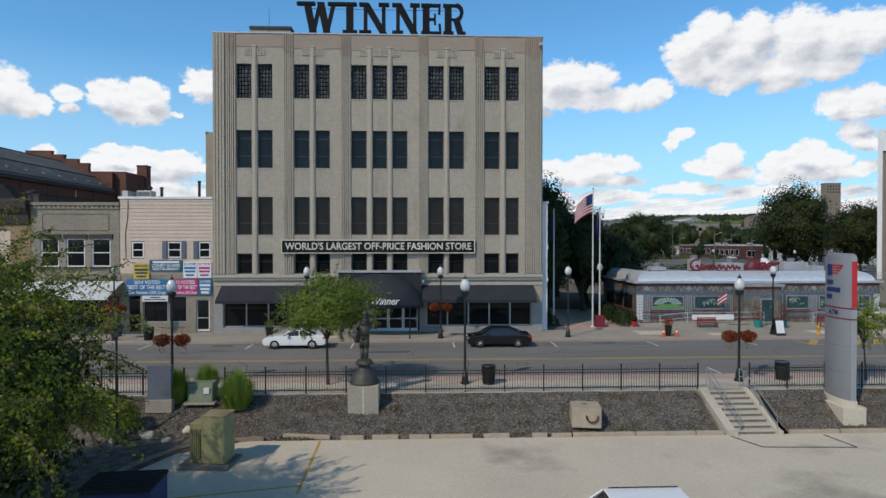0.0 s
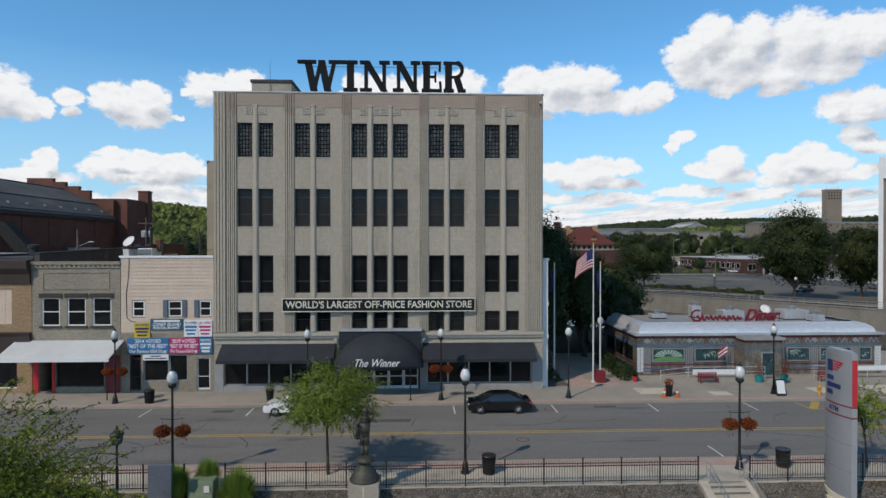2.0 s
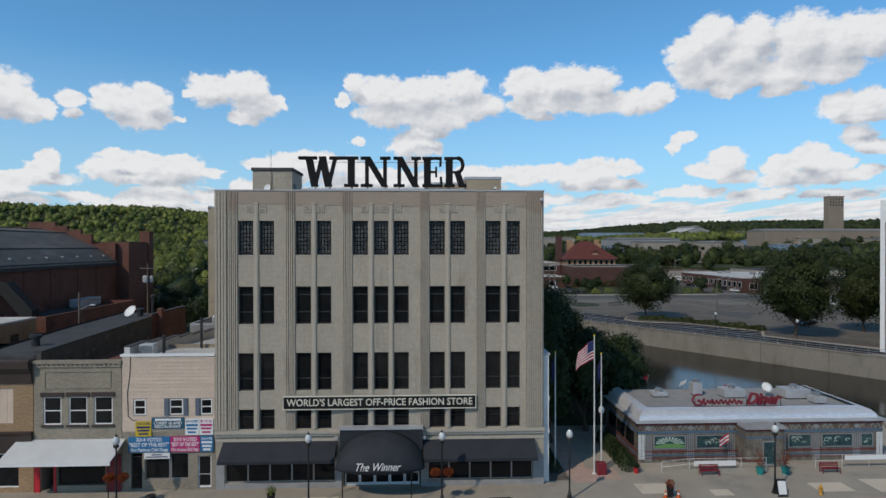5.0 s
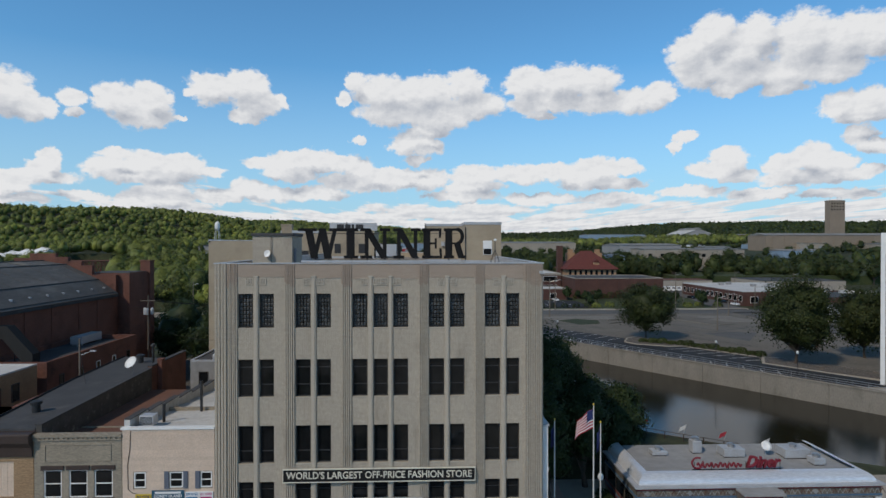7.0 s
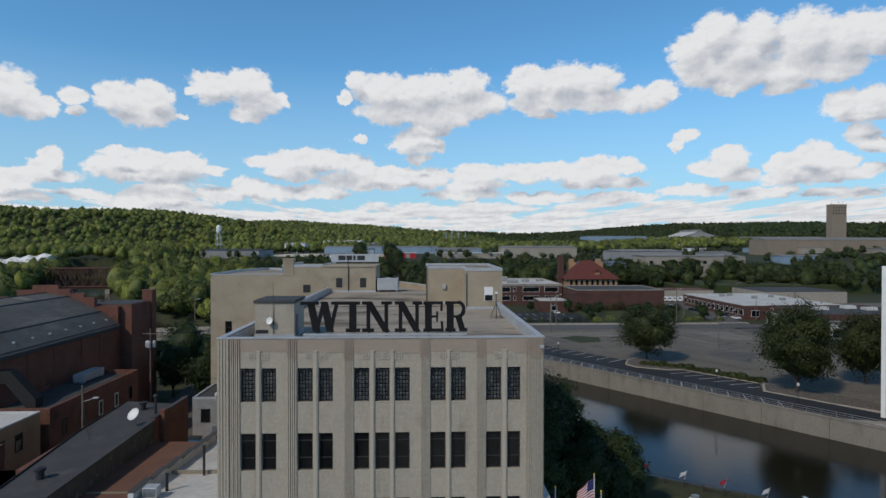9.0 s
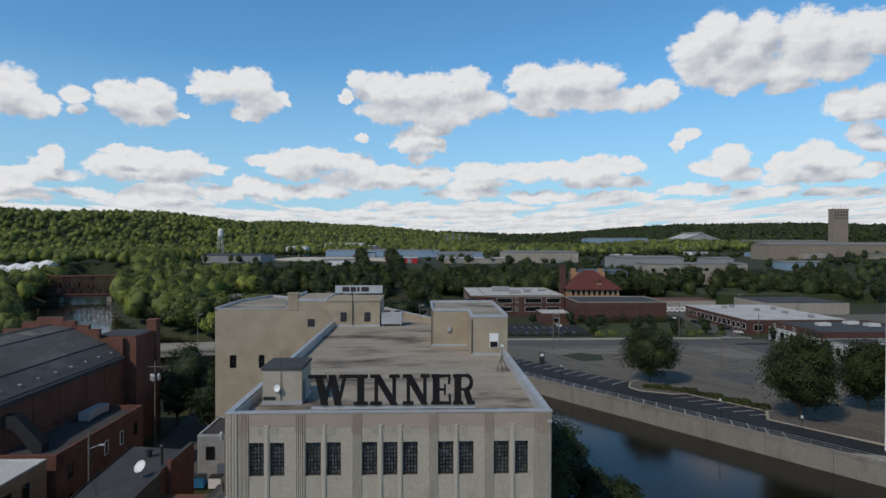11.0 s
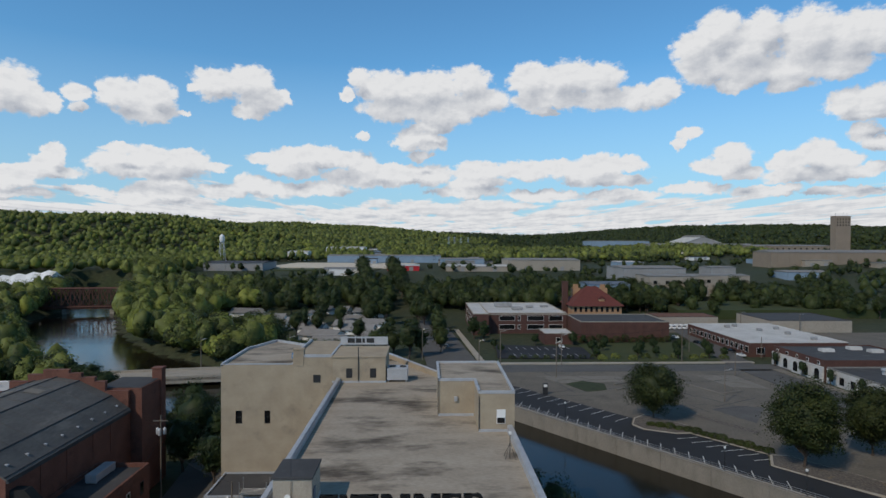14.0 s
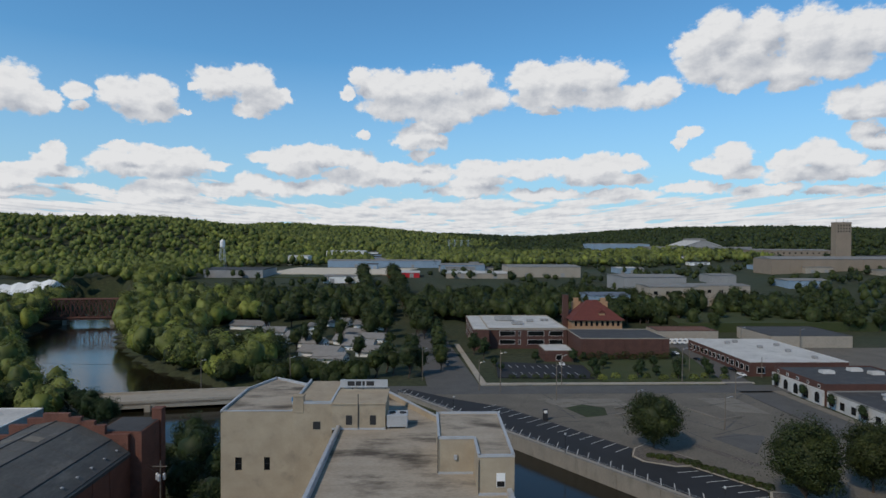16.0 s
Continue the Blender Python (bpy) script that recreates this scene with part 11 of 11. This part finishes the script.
for k, (x, y, h, r) in enumerate(((14.6, 68, 15.5, 3.6), (18.2, 64, 13.0, 3.5), (16.0, 76, 17.5, 4.0), (21.0, 72, 11.0, 3.6), (19.5, 82, 15.5, 4.2), (14.5, 88, 17.0, 4.0), (22.5, 78, 10.5, 3.6), (20, 94, 13, 4.4), (24.3, 69.5, 10.5, 3.4), (22.8, 66.5, 9.5, 3.0), (25.6, 76, 9.5, 3.2), (13.5, 60.5, 12.5, 2.4))):
    tree("dark_tree", "tall dense dark green tree beside the store", (x, y, -0.1), h, r, M["leaf_dark"], 30 + k, 90, 80, 0.16, 0.10, 1.05, "trees beside the store", 1.0, 0.028, -0.8, 8)
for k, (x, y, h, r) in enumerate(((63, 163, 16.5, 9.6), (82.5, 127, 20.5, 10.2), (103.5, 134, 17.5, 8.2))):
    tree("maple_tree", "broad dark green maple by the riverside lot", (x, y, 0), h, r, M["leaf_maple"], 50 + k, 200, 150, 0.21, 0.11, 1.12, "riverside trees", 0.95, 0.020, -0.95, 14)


def hedge(name, label, boxes, leaf, size, n, seed):
    """A clipped or loose hedge: leaves over rounded lumps."""
    rng = np.random.default_rng(seed)
    pts, nrm = [], []
    for x, y, z, rx, ry, rz in boxes:
        u = unit(rng, n)
        u[:, 2] = np.abs(u[:, 2])
        pts.append(np.array([x, y, z]) + np.sign(u) * np.abs(u) ** 0.75 * np.array([rx, ry, rz]) * (0.85 + 0.2 * rng.random((n, 1))))
        nrm.append(u + 0.5 * rng.normal(size=u.shape))
    me = leaf_faces(name, np.concatenate(pts), np.concatenate(nrm), size * (0.7 + 0.6 * rng.random(n * len(boxes))), leaf, seed)
    return tagged(new(name, me), label, "hedge")


hedge("clipped_hedge", "dark clipped hedge beside the diner", [(18.9, 53.0 + 1.4 * k, 0, 0.8, 0.9, 1.35) for k in range(6)], M["leaf_dark"], 0.08, 900, 1)
hedge("store_shrubs", "low dark shrubs along the store's flank", [(12.0, 53.0 + 1.9 * k, 0.05, 0.7, 1.0, 0.9) for k in range(8)], M["leaf_dark"], 0.08, 500, 2)
hedge("island_shrubs", "low shrubs along the lot island", [(*along(34 + 2.2 * k, min(18.5 + 0.9 * k, 22.0))[:2], 0.3, 1.3, 1.1, 0.9 + 0.3 * (k % 3)) for k in range(14)], M["leaf_mid"], 0.18, 420, 3)
hedge("bank_shrubs", "low green shrubs under the tree", [(-13.6, 27.3, -1.0, 0.9, 0.8, 1.3), (-15.0, 28.2, -0.8, 1.2, 0.9, 1.5), (-16.8, 28.8, -0.6, 1.2, 1, 1.4)], M["leaf_near"], 0.08, 1100, 4)
hedge("school_shrubs", "low shrubs round the school car park", [(36 + 5 * k, 249, 0, 1.6, 1.3, 1.6) for k in range(8)], M["leaf_mid"], 0.25, 140, 5)


def grass_clump(x, y, z, r, h, seed):
    rng = np.random.default_rng(seed)
    bm = bmesh.new()
    for k in range(1500):
        a, t = rng.uniform(0, 2 * math.pi), rng.random() ** 0.55
        b0 = Vector((0.45 * r * t * math.cos(a), 0.45 * r * t * math.sin(a), 0))
        tip = Vector((r * t * math.cos(a), r * t * math.sin(a), h * (1.05 - 0.55 * t ** 3) * rng.uniform(0.65, 1.2)))
        m = b0.lerp(tip, 0.55) + Vector((0, 0, 0.16 * h))
        s = Vector((-math.sin(a), math.cos(a), 0)) * 0.012
        v = [bm.verts.new(p) for p in (b0 - s, b0 + s, m + s, m - s, tip)]
        bm.faces.new((v[0], v[1], v[2], v[3]))
        bm.faces.new((v[3], v[2], v[4]))
    o = solid("ornamental_grass", bm, M["reed"], "bright green ornamental grass clump", "grass clump", "ornamental grasses")
    o.location = (x, y, z)


grass_clump(-8.75, 28.9, -0.45, 1.15, 1.7, 1)
grass_clump(-11.9, 29.4, -0.25, 1.0, 1.5, 2)
grass_clump(-10.6, 30.15, -0.02, 0.8, 1.35, 3)

for k, (x, y, h) in enumerate(((-120, 200, 12), (-128, 207, 12), (-113, 195, 11), (-106, 189, 12), (-137, 199, 13), (-98, 183, 11), (-44, 121, 12), (-38.5, 129, 13), (-46.5, 134, 14), (-41, 143, 15), (-53, 128, 13), (-36, 150, 14), (-48, 148, 16), (-55, 140, 16), (-33, 138, 12), (-60, 152, 15))):
    tree("alley_tree", "dark leafy tree beside the alley and bridge", (x, y, -0.1), h, 0.44 * h, M["leaf_dark"], 130 + k, 60, 70, 0.20, 0.12, 1.05, "alley trees", 1.0, 0.028, -0.9, 6)

rng = np.random.default_rng(91)
n = 3200
spot = np.stack([rng.uniform(-12, 24, 60), np.where(rng.random(60) < 0.55, rng.uniform(27.0, 27.25, 60), rng.uniform(27.3, 29.5, 60))], 1)
idx = rng.integers(0, 60, n)
px, py = spot[idx, 0] + rng.normal(size=n) * 0.35, spot[idx, 1] + rng.normal(size=n) * 0.10
ok = ~((px > 14.2) & (px < 17.5)) & (py > 26.95)
px, py = px[ok], py[ok]
pz = np.array([bank_z(float(y)) for y in py]) + 0.05
tuft = leaf_faces("dry_grass", np.stack([px, py, pz], 1), rng.normal(size=(len(px), 3)) * np.array([1, 1, 0.25]), 0.03 + 0.05 * rng.random(len(px)), M["dry_grass"], 4)
tagged(new("dry_grass", tuft), "dry brown grass tufts along the bank", "grass", kind="stuff")

# medium trees of the town: a few grown once, then set out as copies
KINDS = []
for k, (h, r, leaf) in enumerate(((13, 5.5, "leaf_mid"), (11, 5.0, "leaf_mid"), (16, 6.0, "leaf_mid"), (9, 3.2, "leaf_dark"), (14, 6.5, "leaf_mid"), (17, 3.6, "leaf_dark"))):
    KINDS.append(tree("town_tree", "green leafy tree in the town beyond the river", (6.0 + 0 * k, 262 + 14 * k, 0), h, r, M[leaf], 70 + k, 40, 30, 0.36, 0.14, 1.0, "town trees", 1.0, 0.028, -0.6, 9))
SPOTS = []
rng = random.Random(5)
for y in range(345, 620, 9):                       # both sides of the long street
    SPOTS.append((-12 - 0.125 * (y - 250) + 9 + rng.uniform(10, 16), y + rng.uniform(-3, 3), rng.choice((0, 2, 4))))
    SPOTS.append((-12 - 0.125 * (y - 250) - rng.uniform(4, 10), y + rng.uniform(-3, 3), rng.choice((0, 2, 4))))
for x, y in ((-22, 251), (-15, 255), (-8, 250), (-3, 254), (-18, 262)):            # tall dark pair beside the crossing
    SPOTS.append((x, y, 22))
for x, y in ((-33, 286), (-6, 292), (-9, 312), (-78, 266), (-20, 322), (-68, 308), (-58, 316), (-46, 316), (-62, 340), (-24, 350), (-50, 344), (-84, 318), (-96, 342), (-30, 366), (-66, 384), (-88, 388), (-100, 372)):
    SPOTS.append((x, y, rng.choice((0, 2, 5))))
for x, y in ((74, 262), (80, 266), (78, 272), (96, 262), (104, 268), (112, 262), (118, 270), (126, 264), (128, 250), (110, 256), (99, 252), (52, 281), (70, 281), (31, 272), (28, 290), (24, 300), (33, 262), (72, 248), (84, 276), (90, 249), (106, 246), (120, 247), (76, 284)):
    SPOTS.append((x, y, 3 + 10 * (y < 290)))
for k in range(16):                                  # dark row behind the ranch houses
    SPOTS.append((-165 + 9.0 * k + rng.uniform(-2, 2), 428 + rng.uniform(-6, 10), rng.choice((0, 2, 0))))
for x, y in ((-66, 322), (-62, 352), (-56, 366)):
    SPOTS.append((x, y, rng.choice((0, 5))))
for k in range(34):                                  # park and yards on the right
    SPOTS.append((rng.uniform(120, 330), rng.uniform(372, 452), rng.choice((0, 2, 4, 0))))
for k in range(40):
    SPOTS.append((rng.uniform(15, 165), rng.uniform(386, 500), rng.choice((0, 2, 4, 0))))
for k in range(12):
    SPOTS.append((rng.uniform(-66, -40), rng.uniform(128, 196), rng.choice((0, 1, 3))))
for x, y, k in SPOTS:
    if river_distance(x, y) < RIVER_HALF + 1:
        continue
    s = rng.uniform(1.0, 1.45) * (0.85 if k > 19 else 0.58 if k > 9 else 0.66 if x < 0 and y < 345 else 1.0)
    o = copy_thing(KINDS[k % 10], pose(x, y, float(relief(x, y)), 0, 0, rng.uniform(0, 360)))
    o.scale = (s, s, s * rng.uniform(0.85, 1.1))

for x, y in ((139.3, 232), (138.6, 214), (139.6, 200), (140.2, 186)):
    o = copy_thing(KINDS[5], pose(x, y, 0.2, 0, 0, 40 * (x - 138)))
    o.scale = (0.50, 0.50, 0.38)
    tagged(o, "small columnar street tree before the shops")
hedge("hall_shrubs", "dense dark shrubs along the brick hall", [(77 + 4.2 * k, 288.6, 0, 2.2, 1.6, 2.4 + 0.8 * (k % 3)) for k in range(11)], M["leaf_mid"], 0.3, 220, 6)
hedge("lawn_shrubs", "round green bushes on the school lawn", [(74 + 6.5 * k, 246.5 + 3 * (k % 2), 0, 2.0, 1.8, 2.0) for k in range(9)], M["leaf_wood"], 0.3, 220, 7)


def woods(name, label, xy, height, radius, clumps, per, size, leaf, seed, level=2):
    """Woodland too thick to count: every tree a crown of leafy clumps, all in one mesh."""
    rng = np.random.default_rng(seed)
    n = len(xy)
    xy = np.asarray(xy, float)
    h = height * (0.7 + 0.6 * rng.random(n))
    r = radius * (0.7 + 0.6 * rng.random(n))
    z = relief(xy[:, 0], xy[:, 1])
    c = np.stack([xy[:, 0], xy[:, 1], z + h * 0.52], 1)
    rad = np.stack([r, r, h * 0.5], 1)
    ti = np.repeat(np.arange(n), clumps)
    d = unit(rng, len(ti))
    d[:, 2] = np.maximum(d[:, 2], -0.4)
    cc = c[ti] + d * rad[ti] * (0.55 + 0.35 * rng.random((len(ti), 1)))
    cr = r[ti, None] * (0.26 + 0.20 * rng.random((len(ti), 1)))
    li = np.repeat(np.arange(len(ti)), per)
    u = unit(rng, len(li))
    u[:, 2] = np.where(u[:, 2] < -0.2, -u[:, 2], u[:, 2])
    p = cc[li] + u * cr[li]
    nor = 0.6 * u + 1.0 * d[li] + 0.2 * rng.normal(size=u.shape) + np.array([0, 0, 0.15])
    me = foliage(name, c, rad * (0.66 if level > 1 else 0.78), level, p, nor, size * (0.75 + 0.5 * rng.random(len(p))), leaf, seed, 0.32)
    return tagged(new(name, me), label, "woods", kind="stuff")


def scatter(x0, x1, y0, y1, n, seed, keep):
    rng = np.random.default_rng(seed)
    p = np.stack([rng.uniform(x0, x1, n), rng.uniform(y0, y1, n)], 1)
    return p[keep(p[:, 0], p[:, 1])]


CLEAR = [(-146, -112, 146, 184), (-420, -285, 455, 560), (-245, 340, 485, 870), (-190, -5, 560, 850), (0, 185, 620, 720), (300, 680, 540, 900), (165, 300, 330, 560), (-130, -26, 285, 400), (-245, -165, 625, 720), (-440, -360, 560, 610)]


def open_ground(x, y):
    ok = river_distance(x, y) > RIVER_HALF + 0.5
    for a, b, c, d in CLEAR:
        ok &= ~((x > a) & (x < b) & (y > c) & (y < d))
    ok &= ~(np.abs(x - (10 - 0.12 * (y - 240))) < 11)
    return ok


near = scatter(-330, -70, 232, 640, 1500, 1, lambda x, y: open_ground(x, y) & (x < -70 - 0.28 * (y - 240)) & ~((y < 300) & (x < -175)) | open_ground(x, y) & (x > -125) & (y < 300) & (x < -70) & (y > 238))
pick = np.random.default_rng(2).random(len(near)) < 0.35
woods("river_woods", "dense bright green riverside woods", near[pick], 15, 6.2, 18, 28, 0.44, M["leaf_bright"], 11)
woods("valley_woods", "dense mixed green woods", near[~pick], 16, 6.4, 18, 28, 0.44, M["leaf_wood"], 12)
left_bank = scatter(-260, -120, 130, 330, 330, 14, lambda x, y: open_ground(x, y) & (x < -118) & (y < 250 + (-x - 130) * 0.9))
woods("left_bank_woods", "green trees along the left bank", left_bank, 11, 4.8, 16, 30, 0.32, M["leaf_wood"], 13)
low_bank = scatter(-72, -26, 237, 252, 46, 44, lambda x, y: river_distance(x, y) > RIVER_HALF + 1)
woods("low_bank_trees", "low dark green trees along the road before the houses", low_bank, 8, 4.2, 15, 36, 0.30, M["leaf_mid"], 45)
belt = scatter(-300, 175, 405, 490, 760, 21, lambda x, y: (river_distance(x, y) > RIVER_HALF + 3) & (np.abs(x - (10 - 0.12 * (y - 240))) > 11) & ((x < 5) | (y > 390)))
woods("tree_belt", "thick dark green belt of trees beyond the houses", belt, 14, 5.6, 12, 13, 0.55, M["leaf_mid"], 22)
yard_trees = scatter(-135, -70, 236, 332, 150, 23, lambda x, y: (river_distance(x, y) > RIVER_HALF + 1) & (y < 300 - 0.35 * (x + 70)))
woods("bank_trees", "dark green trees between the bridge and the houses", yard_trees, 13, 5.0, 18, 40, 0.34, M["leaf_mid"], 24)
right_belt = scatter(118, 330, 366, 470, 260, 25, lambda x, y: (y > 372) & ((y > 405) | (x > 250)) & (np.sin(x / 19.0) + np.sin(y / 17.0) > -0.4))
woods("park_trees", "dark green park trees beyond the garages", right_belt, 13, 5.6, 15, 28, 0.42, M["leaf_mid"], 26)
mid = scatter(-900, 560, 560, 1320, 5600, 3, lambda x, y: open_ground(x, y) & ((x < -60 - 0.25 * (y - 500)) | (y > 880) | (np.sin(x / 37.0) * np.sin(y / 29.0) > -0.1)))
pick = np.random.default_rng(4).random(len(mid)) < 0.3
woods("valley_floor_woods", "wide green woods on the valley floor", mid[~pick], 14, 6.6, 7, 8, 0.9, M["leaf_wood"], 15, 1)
woods("bright_valley_woods", "yellow-green woods on the valley floor, leaf colour lightened as sunlit", mid[pick], 13, 6.6, 8, 9, 0.85, M["leaf_bright"], 16, 1)
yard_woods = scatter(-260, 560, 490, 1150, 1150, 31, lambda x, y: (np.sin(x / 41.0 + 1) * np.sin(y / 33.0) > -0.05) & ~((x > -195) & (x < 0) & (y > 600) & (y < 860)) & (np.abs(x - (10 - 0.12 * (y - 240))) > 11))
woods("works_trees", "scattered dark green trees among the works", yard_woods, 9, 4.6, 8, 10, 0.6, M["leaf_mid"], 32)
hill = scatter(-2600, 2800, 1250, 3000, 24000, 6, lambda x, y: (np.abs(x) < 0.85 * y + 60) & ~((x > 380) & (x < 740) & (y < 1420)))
# sun and cloud shade set by leaf colour: lighter left, darker right
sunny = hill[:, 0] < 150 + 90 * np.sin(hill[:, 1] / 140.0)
woods("sunny_ridge_woods", "wooded ridge above the valley, leaves lightened for sun and haze", hill[sunny], 17, 9.0, 3, 4, 1.9, M["leaf_wood"], 17, 1)
woods("ridge_woods", "wooded ridges on the horizon, leaves darkened for cloud shade", hill[~sunny], 17, 9.0, 3, 4, 1.9, M["leaf_mid"], 19, 1)
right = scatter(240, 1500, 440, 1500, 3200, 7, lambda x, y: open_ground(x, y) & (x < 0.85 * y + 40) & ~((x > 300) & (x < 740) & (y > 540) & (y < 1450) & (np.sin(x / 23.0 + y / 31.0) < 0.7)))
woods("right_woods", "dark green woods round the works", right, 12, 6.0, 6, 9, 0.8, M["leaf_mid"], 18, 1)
